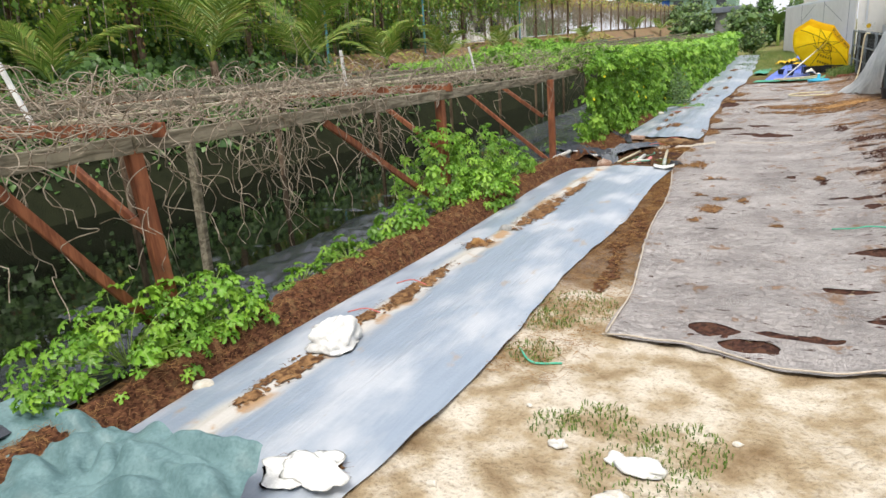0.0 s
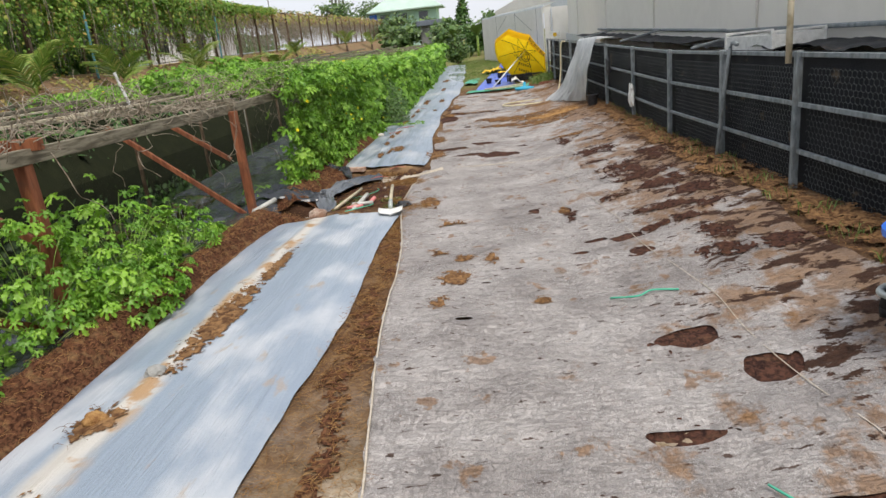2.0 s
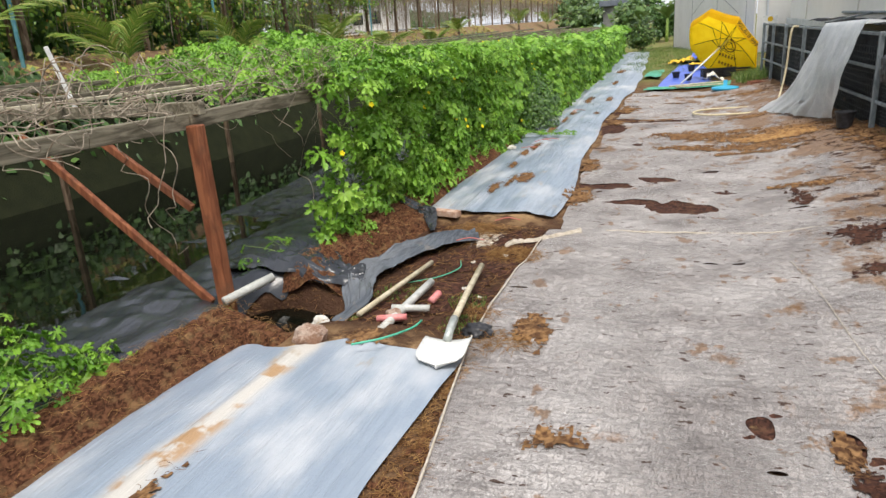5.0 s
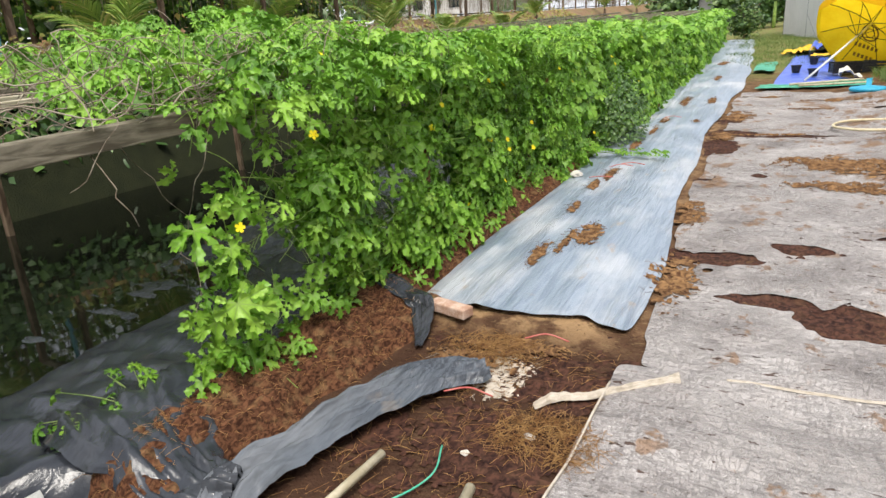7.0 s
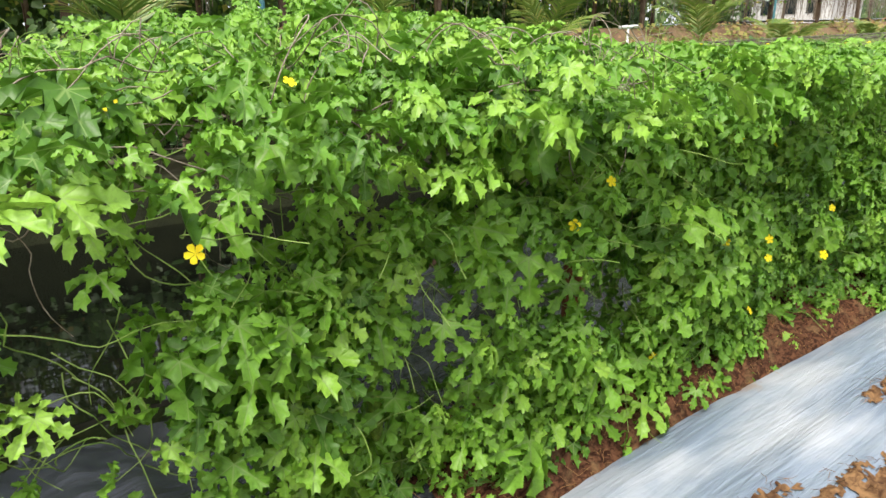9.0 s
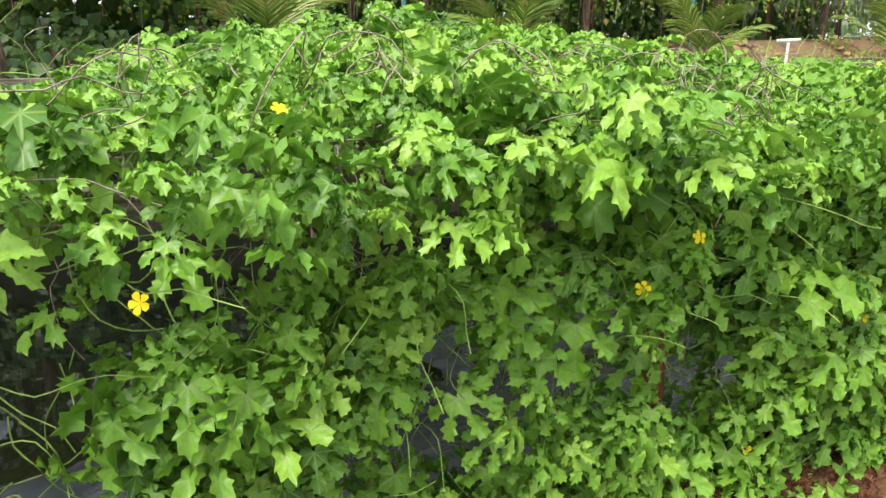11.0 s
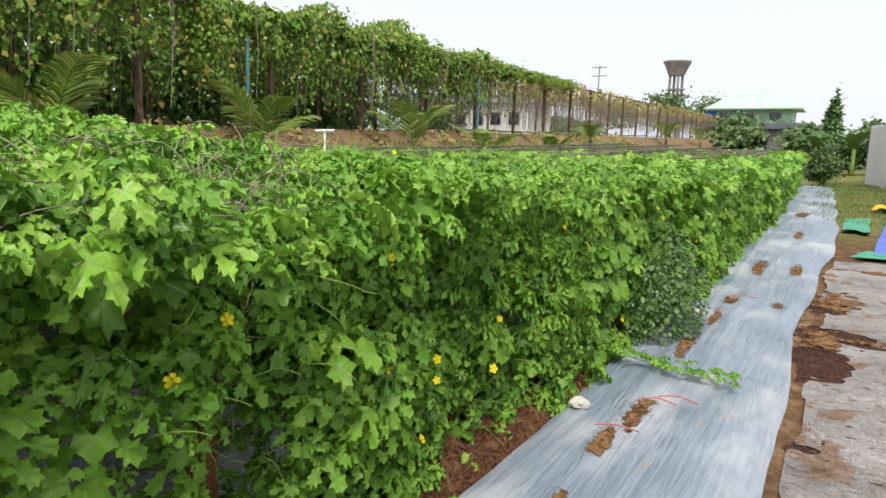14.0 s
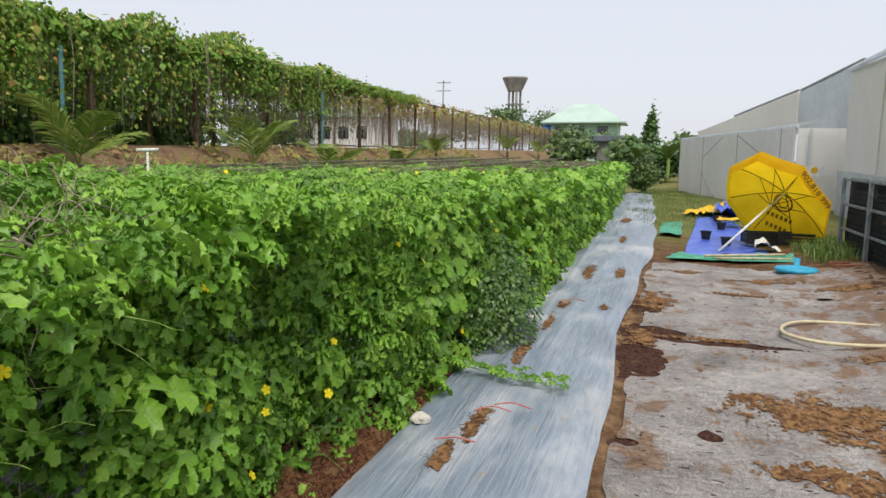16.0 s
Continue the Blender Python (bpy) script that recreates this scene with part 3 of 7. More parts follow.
liner = sheet("pond_liner", np.arange(-4.3, -1.45, 0.04), np.arange(-1, 40, 0.06), liner_z, LINER,
              gone=lambda x, y: x > -1.57 + 0.08 * ripple(x, y, 1.3, 8) or (x > -1.7 + 0.1 * ripple(x, y, 5, 3) and 9.95 < y < 10.45))
tagged(liner, "creased black plastic film lining the pond bank", "pond liner")


# ---- bed films ----
def torn(tears, x, y, ragged=0.6):
    r = ragged * (0.6 * ripple(x, y, 6.0, 4) + 0.55 * ripple(x, y, 17.0, 6) + 0.5 * ripple(x, y, 41.0, 2))
    return any(((x - a) / rx) ** 2 + ((y - b) / ry) ** 2 < 1 + 2 * r for a, b, rx, ry in tears)


TEARS = [(-0.86, 3.05, 0.07, 0.3), (-0.86, 4.45, 0.07, 0.45), (-0.9, 3.75, 0.06, 0.2), (-0.78, 6.85, 0.09, 0.65), (-0.92, 5.6, 0.1, 0.16), (-0.76, 7.9, 0.05, 0.5), (-0.2, 2.45, 0.1, 0.06), (-0.55, 9.72, 0.14, 0.08)]
TEARS_FAR = [(-0.79, 15.84, 0.09, 0.2), (-0.85, 15.35, 0.07, 0.14), (-0.8, 17.35, 0.07, 0.3), (-0.75, 18.4, 0.06, 0.25), (-0.71, 19.15, 0.09, 0.14), (-0.24, 21.3, 0.1, 0.3),
             (-0.64, 21.2, 0.12, 0.4), (-0.37, 24.8, 0.1, 0.35), (-0.77, 13.4, 0.07, 0.2), (-0.55, 13.95, 0.13, 0.22), (-0.66, 13.68, 0.05, 0.2), (-0.84, 14.6, 0.06, 0.14), (-0.45, 28.5, 0.2, 0.4), (-0.3, 19.2, 0.07, 0.1)]


def film_z(tears):
    def height(x, y):
        u = (x - bed_left(y)) / (bed_right(y) - bed_left(y))
        crown = 0.055 * math.sin(math.pi * min(1, max(0, u))) ** 0.5 * smooth_between(y, 0.8, 1.6)
        rough = 0.45 if y < 11 else 1.0
        crease = rough * (0.009 * ripple(x * 9, y * 0.7, 1.0, 1) + 0.012 * ripple(x * 2.2, y * 0.6, 1.0, 2)) + 0.014 * math.exp(-((x + 0.86) / 0.03) ** 2)
        fold = (0.03 * max(0, ripple(x * 7, y * 0.5, 1.0, 12)) + 0.016 * abs(ripple(x * 16, y * 0.9, 1.0, 14))) * (1 if y > 12 else 0.35)
        return 0.026 + crown + crease + fold
    return height


def film(name, y0, y1, tears, ends):
    def shift(u, y):
        y = y + 0.1 * ripple(u * 3, 0, 1.0, y0) * (y < y0 + 0.3 or y > y1 - 0.3)
        return bed_left(y) + u * (bed_right(y) - bed_left(y)) + 0.015 * ripple(u, y, 4.0), y
    return sheet(name, np.linspace(0, 1, 45), np.arange(y0, y1, 0.045 if y1 < 12 else 0.06), film_z(tears), FILM,
                 gone=ends, shift=shift)


film_near = film("mulch_film", 1.2, 10.0, TEARS, lambda x, y: y > 9.72 + 0.5 * ripple(x, 0, 1.4, 3) + 0.1 * x)
tagged(film_near, "dusty silver-grey plastic mulch film torn along its middle", "mulch film", "bed films")
film_far = film("mulch_film", 12.42, 39.5, TEARS_FAR, lambda x, y: y < 12.5 + 0.12 * ripple(x, 0, 2, 9))
tagged(film_far, "long creased silver-blue plastic mulch film with small tears", "mulch film", "bed films")


# ---- fleece ----
def fleece_z(x, y):
    ridge = 0.5 + 0.5 * ripple(x * 0.8, y * 2.6, 1.1, 7)
    near = min(((x - a) / (rx + 0.07)) ** 2 + ((y - b) / (ry + 0.07)) ** 2 for a, b, rx, ry in HOLES + HOLES_FAR)
    ridge *= min(1.0, 0.15 + 0.4 * max(0, near - 0.7))
    z = 0.008 + max(ground_z(x, y), -0.01) + 0.03 * ridge + 0.013 * ripple(x * 2, y * 6, 1.5, 2) + 0.008 * ripple(x * 5, y * 14, 1.5, 4)
    return z


def fleece_left(y):
    return 0.5 - 0.53 * smooth_between(y, 4.0, 11.5) + 0.035 * math.sin(y * 1.7) if y < 12.2 else 0.06 + 0.05 * math.sin(y * 1.1) + 0.03 * math.sin(y * 4.3) + 0.12 * smooth_between(y, 19, 23)


def fleece_end(x):
    return 4.14 + 0.08 * math.cos((x - 0.5) * 3.0) + 0.03 * math.sin(x * 7)


def fleece_gone(x, y):
    if x < fleece_left(y) or torn(HOLES + HOLES_FAR, x, y, 0.5):
        return True
    if y < 12.2 and y < fleece_end(x):
        return True
    if y > 22.65 + 0.12 * math.sin(x * 2.1) or x > 3.16 + 0.15 * ripple(0, y, 0.9, 5) - 0.03 * (y - 8) * (y > 8) * 0.5:
        return True
    return ripple(x * 0.75, y * 3.4, 2.3, 17) > 0.66 and ripple(x, y, 9, 3) > -0.1


def spill(name, label, spots, base, material, ragged=0.9, lift=0.005, step=0.015):
    """Soil or coir scattered in ragged thin patches."""
    reach = 1.7
    xs = np.arange(min(s[0] - reach * s[2] for s in spots), max(s[0] + reach * s[2] for s in spots), step)
    V, F, index = [], [], {}
    ys = np.arange(min(s[1] - reach * s[3] for s in spots), max(s[1] + reach * s[3] for s in spots), step)
    def corner(i, j):
        if (i, j) not in index:
            x, y = xs[0] + i * step + 0.012 * ripple(i * 3.1, j * 2.3, 1, 5), ys[0] + j * step + 0.012 * ripple(i * 2.7, j * 3.3, 1, 9)
            index[(i, j)] = len(V)
            V.append((x, y, base(x, y) + lift + 0.012 * abs(ripple(x, y, 16, 8))))
        return index[(i, j)]
    for j, y in enumerate(ys[:-1]):
        row = [s for s in spots if abs(y - s[1]) < reach * s[3] + step]
        for i, x in enumerate(xs[:-1] if row else ()):
            if torn([s for s in row if abs(x - s[0]) < reach * s[2]], x, y, ragged):
                F.append((corner(i, j), corner(i + 1, j), corner(i + 1, j + 1), corner(i, j + 1)))
    lines, rng = [], np.random.default_rng(len(spots))
    for a, b, rx, ry in spots:
        for _ in range(int(30 + 900 * rx * ry)):
            t, r, w, l = rng.uniform(0, math.tau), 1.35 * math.sqrt(rng.random()), rng.uniform(0, math.tau), rng.uniform(0.02, 0.07)
            x, y = a + rx * r * math.cos(t), b + ry * r * math.sin(t)
            z = base(x, y) + lift + 0.006
            lines.append([(x, y, z), (x + 0.5 * l * math.cos(w), y + 0.5 * l * math.sin(w), z + 0.006), (x + l * math.cos(w + 0.4), y + l * math.sin(w + 0.4), z)])
    if ragged > 0.6:
        TV, TF = tubes(lines, 0.0012, 3)
        F += [tuple(int(k) + len(V) for k in f) for f in TF]
        V += [tuple(v) for v in TV]
    return tagged(from_arrays(name, V, F, material), label, "soil", kind="stuff")


spill("soil_patch", "brown soil showing through the holes in the fleece", [(a, b, rx + 0.07, ry + 0.07) for a, b, rx, ry in HOLES + HOLES_FAR], lambda x, y: max(ground_z(x, y), -0.01) - 0.002, WET_COIR, 0.5, 0.003)
spill("coir_patch", "dark wet coir patches scattered on the fleece", [(2.1, 13.2, 0.08, 0.2), (2.39, 12.0, 0.2, 0.22), (2.5, 10.5, 0.2, 0.3), (2.62, 10.0, 0.26, 0.2), (2.75, 9.45, 0.32, 0.16), (2.86, 8.94, 0.2, 0.14), (2.46, 8.62, 0.2, 0.1),
       (2.45, 8.17, 0.2, 0.08), (2.75, 8.45, 0.13, 0.12), (2.66, 7.66, 0.1, 0.15), (2.84, 7.21, 0.28, 0.1), (2.56, 7.3, 0.1, 0.1), (1.72, 9.0, 0.05, 0.14), (2.3, 11.2, 0.15, 0.1), (2.9, 10.9, 0.16, 0.3), (2.2, 9.3, 0.12, 0.06)], fleece_z, WET_COIR, 1.9)
spill("coir_patch", "rust-coloured coir patches scattered on the fleece", [(0.73, 7.49, 0.12, 0.1), (0.55, 8.12, 0.07, 0.07), (0.79, 7.93, 0.08, 0.06), (0.99, 7.88, 0.05, 0.1), (0.64, 7.01, 0.05, 0.12), (1.33, 6.94, 0.04, 0.06), (0.59, 9.05, 0.1, 0.09),
       (1.7, 9.2, 0.05, 0.14), (0.3, 10.1, 0.1, 0.2), (2.2, 13.6, 0.3, 0.08), (1.9, 15.4, 0.5, 0.12), (1.3, 16.8, 0.5, 0.28), (1.75, 16.6, 0.45, 0.3), (1.25, 15.9, 0.35, 0.14), (2.0, 15.8, 0.5, 0.2), (0.9, 17.0, 0.15, 0.08), (2.3, 16.4, 0.6, 0.4), (1.8, 17.0, 0.35, 0.12), (2.3, 18.2, 0.5, 0.12), (0.12, 13.4, 0.12, 0.4), (0.08, 14.8, 0.1, 0.3),
       (0.12, 18.4, 0.14, 0.3), (0.2, 20.0, 0.2, 0.4), (0.7, 18.5, 0.4, 0.05), (1.2, 20.6, 0.3, 0.1), (1.6, 21.6, 0.4, 0.08), (0.6, 22.0, 0.3, 0.1), (2.4, 21.0, 0.3, 0.1)], fleece_z, SPILL, 1.2)

spill("soil_patch", "orange-brown soil lying along the torn film", TEARS, lambda x, y: film_z(TEARS)(x, y), SPILL, 1.0)
spill("soil_patch", "orange-brown soil patches lying on the film", [(a, b, rx * 0.6, ry * 1.15) for a, b, rx, ry in TEARS_FAR], lambda x, y: film_z(TEARS_FAR)(x, y), SPILL, 0.9)
fleece_near = sheet("ground_fleece", np.arange(-0.1, 3.4, 0.028), np.arange(3.7, 12.22, 0.028), fleece_z, NET, gone=fleece_gone)
tagged(fleece_near, "worn grey fleece ground cover with holes and soil stains", "ground cover", "fleece sheets")
fleece_far = sheet("ground_fleece", np.arange(-0.1, 3.4, 0.03), np.arange(12.212, 22.9, 0.032), fleece_z, NET, gone=fleece_gone)
tagged(fleece_far, "grey fleece ground cover smeared with brown coir", "ground cover", "fleece sheets")

# ---- the pond trellis ----
trellis = thing("pond_trellis", "weathered timber pond trellis with red-brown posts and braces", "trellis", (-1.8, 10, 0))


def fixed(ob, owner):
    """Keeps a part where it is when its thing stands off the origin."""
    ob.parent = owner
    ob.matrix_parent_inverse = Matrix.Translation(owner.location).inverted()
    return ob


for k, y in enumerate((-0.4, 3.2, 6.8, 10.05, 13.45, 17.2, 20.8, 24.4, 28.0, 31.6, 35.2)):
    lean = (0.03, 0.07, 0.0, 0.0, -0.03, 0, 0, 0, 0, 0, 0)[k]
    foot = ground_z(-1.8, y) - 0.15
    x = {13.45: -1.64, 10.05: -1.71}.get(y, -1.8)
    fixed(part("post", beam((x, y, foot), (x - 0.02, y - lean, 1.24), 0.085, 0.085, 0.01), RED_WOOD, None), trellis)
    if k < 4:
        upper = (-3.2, y, 1.2) if k == 3 else (-1.8, y - (0.85 if k == 1 else 1.95), 1.2)
        fixed(part("brace", beam((-1.78, y - 0.06, 0.1), upper, 0.035, 0.055), RED_WOOD, None), trellis)
        fixed(part("brace", beam((-1.84, y - 0.02, 0.72), (-2.5, y - 0.05, 1.2), 0.035, 0.05), RED_WOOD, None), trellis)
    fixed(part("cross_beam", beam((-1.7, y + 0.06, 1.335), (-7.0, y + 0.06, 1.345), 0.05, 0.08), RED_WOOD if k < 3 else GREY_WOOD, None), trellis)
    fixed(part("post", beam((-6.9, y, -0.9), (-6.9, y, 1.3), 0.07, 0.07, 0.008), TRUNK, None), trellis)
fixed(part("post", beam((-2.6, 4.18, -0.4), (-2.62, 4.25, 1.33), 0.06, 0.06, 0.008), GREY_WOOD, None), trellis)
for x, z in ((-1.8, 1.27), (-3.3, 1.41), (-5.0, 1.43), (-6.7, 1.43)):
    for y0, y1 in ((-3.0, 3.1), (3.12, 10.05), (10.07, 18.0), (18.02, 28.0), (28.02, 39)):
        a, b = 0.012 * math.sin(y0), 0.012 * math.sin(y1)
        bear = 0.14 * (x > -2) * (y1 > 10.1)
        fixed(part("rail", beam((x + bear * (y0 > 10.1), y0, z + a), (x + bear, y1, z + b), 0.06 if x < -2 else 0.075, 0.05 if x < -2 else 0.095), GREY_WOOD, None), trellis)
for y0, y1, x in ((3.0, 9.6, -2.3), (8.4, 11.9, -2.6), (4.5, 11.0, -4.1), (10.2, 13.2, -2.35)):
    fixed(part("lath", beam((x, y0, 1.40), (x - 0.4, y1, 1.42), 0.035, 0.025, 0.004), PALE_WOOD, None), trellis)
for y, dx in ((3.3, -0.12), (6.86, 0.02), (10.35, -0.08)):
    fixed(part("peg", beam((-3.05, y + 0.08, 1.3), (-3.05 + dx, y, 1.78), 0.03, 0.03, 0.004), WHITE, None), trellis)


def tangle(rng, y0, y1, count, x0=-1.5, x1=-6.9):
    """Dead vine: loops over the top of the trellis and strands that hang over its edge."""
    lines = []
    for _ in range(count):
        x, y = rng.uniform(x1, x0) if rng.random() < 0.5 else rng.uniform(-2.1, -1.6), rng.uniform(y0, y1)
        P = [Vector((x, y, 1.34 + 0.1 * rng.random()))]
        way = Vector((rng.normal(0, 0.5), rng.normal(0, 1), 0.35 * rng.random())).normalized()
        hang = x > -2.2 and ripple(y, 0, 1.5, 3) > -0.08 and rng.random() < (0.62 if y < 5.5 else 0.22)
        for step in range(rng.integers(9, 20) if hang else rng.integers(6, 14)):
            way = (way + Vector((rng.normal(0, 0.6), rng.normal(0, 0.6), rng.normal(0, 0.45)))).normalized()
            p = P[-1] + way * 0.085
            if hang and step > 1:
                way = (way + Vector((0.05, 0, -0.85))).normalized()
            elif p.z > 1.62:
                way.z -= 0.7
            elif p.z < 1.3:
                way.z += 0.7
            P.append(Vector((min(p.x, -1.5), p.y, max(p.z, 0.1))))
        lines.append(bend(P, 2))
    return lines


rng = np.random.default_rng(5)
V, F = tubes(tangle(rng, -2.5, 10.6, 560) + tangle(rng, -2.5, 5.5, 520), 0.0042, 3)
dead_vine = tagged(triangles("dead_vine", V, F, DRY_VINE), "tangle of dry dead vine stems over the trellis", "dead vine", kind="stuff")
V, F = tubes(tangle(rng, 10.8, 14.0, 240, x1=-3.2), 0.003, 3)
dead_inside = tagged(triangles("dead_vine", V, F, DRY_VINE), "dry vine stems among the gourd leaves", "dead vine", kind="stuff")


# ---- the gourd hedge ----
def hedge_front(y):
    return -1.52 + 0.34 * smooth_between(y, 14.5, 20.0) + 0.16 * smooth_between(y, 20, 30)


def sink(y):
    """How far the hedge's top lies lower beyond its near end."""
    return 0.02 * np.clip(y - 14, 0, 12)


def hedge_leaves(rng, y0, y1, count, size, face):
    """Places, normals, hanging ways and sizes on one face of the hedge."""
    y = rng.uniform(y0, y1, count * 3)
    clump = np.array([ripple(0.3 * v, w, 1.0, 11) for v, w in zip(y * 4, rng.uniform(0, 9, len(y)))])
    front = np.array([hedge_front(v) for v in y])
    bulge = np.array([0.16 * ripple(v, 0, 0.9, 21) + 0.1 * ripple(v, 0, 2.7, 4) for v in y])
    if face == "front":
        z = rng.uniform(0.02, 1.42, len(y))
        patch = np.array([ripple(a, b * 1.2, 1.5, 31) for a, b in zip(y, z)])
        begin = np.array([smooth_between(v, 10.9 + 0.35 * abs(w - 0.5), 11.75) for v, w in zip(y, z)])
        keep = rng.random(len(y)) < begin * np.clip(0.5 + 1.8 * patch + 0.8 * np.clip((y - 12.6) / 2.0, 0, 1), 0.14, 1)
        bare = np.exp(-((y - 13.5) / 0.22) ** 2 - ((z - 0.6) / 0.4) ** 2) + 0.8 * np.exp(-((y - 12.75) / 0.3) ** 2 - ((z - 0.5) / 0.22) ** 2)
        bare += 0.6 * (y < 13.4) * np.exp(-((z - 1.24) / 0.08) ** 2) + 0.6 * np.exp(-((y - 11.7) / 0.3) ** 2 - ((z - 0.9) / 0.2) ** 2)
        keep &= rng.random(len(y)) > bare
        depth = rng.beta(1.2, 2.2, len(y)) * 0.4
        x = front + bulge + 0.13 * np.sin(np.pi * np.clip(z / 1.4, 0, 1)) - depth + (0.35 + 0.2 * np.clip((y - 12.8) / 1.0, 0, 1)) * np.clip(0.4 - z, 0, 1)
        normal = np.stack([0.8 + 0 * y, rng.normal(0, 0.65, len(y)) - 0.2, 0.65 + rng.normal(0, 0.6, len(y))], -1)
        hang = np.stack([0.25 + 0 * y, rng.normal(0, 0.55, len(y)), -1 + 0 * y], -1)
    else:
        x = rng.uniform(-6.6, -1.25, len(y)) + (front + 1.52)
        patch = np.array([ripple(a * 0.7, b, 1.3, 41) for a, b in zip(y, x)])
        begin = np.array([smooth_between(v, 10.7 + 0.55 * abs(w + 1.9), 11.8 + 0.55 * abs(w + 1.9)) for v, w in zip(y, x)])
        keep = rng.random(len(y)) < begin * np.clip(1.0 + 1.5 * patch, 0.25, 1)
        z = 1.42 + 0.12 * patch + 0.1 * bulge + rng.uniform(-0.1, 0.12, len(y)) + 0.4 * np.exp(-((y - 12.9) / 1.1) ** 2 - ((x + 3.2) / 1.2) ** 2) * rng.random(len(y)) ** 0.5 - 0.25 * np.clip(x - front - 0.05, 0, 1)
        normal = np.stack([0.3 + rng.normal(0, 0.5, len(y)), rng.normal(0, 0.5, len(y)) - 0.1, 1 + 0 * y], -1)
        hang = np.stack([0.7 + rng.normal(0, 0.7, len(y)), rng.normal(0, 0.9, len(y)), -0.3 + 0 * y], -1)
    z = z - sink(y) * np.clip(z / 1.4, 0, 1)
    at = np.where(keep)[0][:count]
    s = size * rng.lognormal(0, 0.27, len(at))
    return np.stack([x, y, z], -1)[at], frames(normal[at], hang[at]), s


hedge = thing("gourd_hedge", "dense bitter gourd vine hedge hanging over the pond trellis", "hedge", (-1.7, 12, 0))
rng = np.random.default_rng(11)
batches = [hedge_leaves(rng, 10.9, 14.4, 1500, 0.138, "front"), hedge_leaves(rng, 10.7, 15.0, 3400, 0.124, "top"),
           hedge_leaves(rng, 14.0, 20.0, 4100, 0.112, "front"), hedge_leaves(rng, 14.6, 21.0, 4600, 0.095, "top"),
           hedge_leaves(rng, 20.0, 39.5, 6200, 0.12, "front"), hedge_leaves(rng, 21.0, 39.5, 5200, 0.145, "top")]
hero = batches[0]
first = 300
for k in range(first):
    v, f, w = GOURD_LEAVES[k % 5]
    if k < 5:
        leaf = triangles("leaf", v, f, LEAF, vein=w)
    else:
        leaf = new("leaf", bpy.data.objects["leaf" if k % 5 == 0 else "leaf.%03d" % (k % 5)].data)
    leaf.parent = hedge
    leaf.matrix_basis = Matrix.Translation(Vector(hero[0][k]) - hedge.location) @ Matrix(hero[1][k].tolist()).to_4x4() @ Matrix.Scale(float(hero[2][k]), 4)
batches[0] = tuple(a[first:] for a in hero)
P, B, S = (np.concatenate([b[k] for b in batches]) for k in range(3))
for shapes, pick in ((GOURD_LEAVES, P[:, 1] < 16.5), (FAR_LEAVES, P[:, 1] >= 16.5)):
    V, F, W = scatter(shapes, P[pick], B[pick], S[pick], rng)
    tagged(fixed(triangles("foliage", V, F, LEAF, vein=W), hedge), kind="stuff")

stems = []
for _ in range(420):
    y = rng.uniform(11.2, 17.5)
    x, z = hedge_front(y) - 0.05, rng.uniform(0.15, 1.45)
    p, way, line = Vector((x, y, z)), Vector((0.2, rng.normal(0, 0.7), rng.normal(-0.4, 0.6))).normalized(), []
    for _ in range(rng.integers(4, 9)):
        line.append(tuple(p))
        way = (way + Vector((rng.normal(0, 0.25), rng.normal(0, 0.35), rng.normal(-0.05, 0.35)))).normalized()
        p = p + way * 0.07
    stems.append(bend(line, 2))
for _ in range(900):
    y = rng.uniform(11.5, 24)
    x = rng.uniform(-5.0, -1.6) + hedge_front(y) + 1.52
    line, p = [], Vector((x, y, 1.42 - float(sink(y))))
    way = Vector((rng.normal(0, 0.3), rng.normal(0, 0.3), 1)).normalized()
    for step in range(5):
        line.append(tuple(p))
        way = (way + Vector((rng.normal(0, 0.4), rng.normal(0, 0.4), -0.2 * step))).normalized()
        p = p + way * 0.085
    stems.append(bend(line, 2))
V, F = tubes(stems, 0.0024, 3)
tagged(fixed(triangles("stem", V, F, STEM), hedge), kind="stuff")


def flower_mesh():
    V, F = [(0, 0, 0)], []
    for k in range(5):
        a = k * math.tau / 5
        def at(r, d, z):
            V.append((r * math.cos(a + d), r * math.sin(a + d), z))
            return len(V) - 1
        l, t, r, m = at(0.62, -0.56, 0.22), at(1.0, 0, 0.16), at(0.62, 0.56, 0.22), at(0.65, 0, 0.12)
        l2, r2 = at(0.92, -0.36, 0.2), at(0.92, 0.36, 0.2)
        F += [(0, l, m), (0, m, r), (m, l, l2), (m, l2, t), (m, t, r2), (m, r2, r)]
    return np.array(V), np.array(F)


bloom = None
fv, ff = flower_mesh()
SPOTS = [(-1.42, 13.19, 0.99), (-1.4, 13.71, 0.32), (-1.42, 11.9, 1.17), (-1.55, 12.22, 1.53), (-1.6, 11.8, 1.5), (-1.42, 11.98, 0.62), (-1.38, 14.42, 0.34), (-1.36, 14.5, 0.59), (-1.3, 14.95, 0.52), (-1.44, 13.4, 1.11),
         (-1.45, 11.35, 0.85), (-2.6, 12.8, 1.62), (-2.9, 13.2, 1.62)]
more = [(hedge_front(y) + 0.12, y, z) for y, z in zip(rng.uniform(14.0, 24, 30), rng.uniform(0.2, 1.35, 30))] + [(x, y, 1.56 - float(sink(y))) for x, y in zip(rng.uniform(-4.5, -1.7, 26), rng.uniform(12.0, 24, 26))]
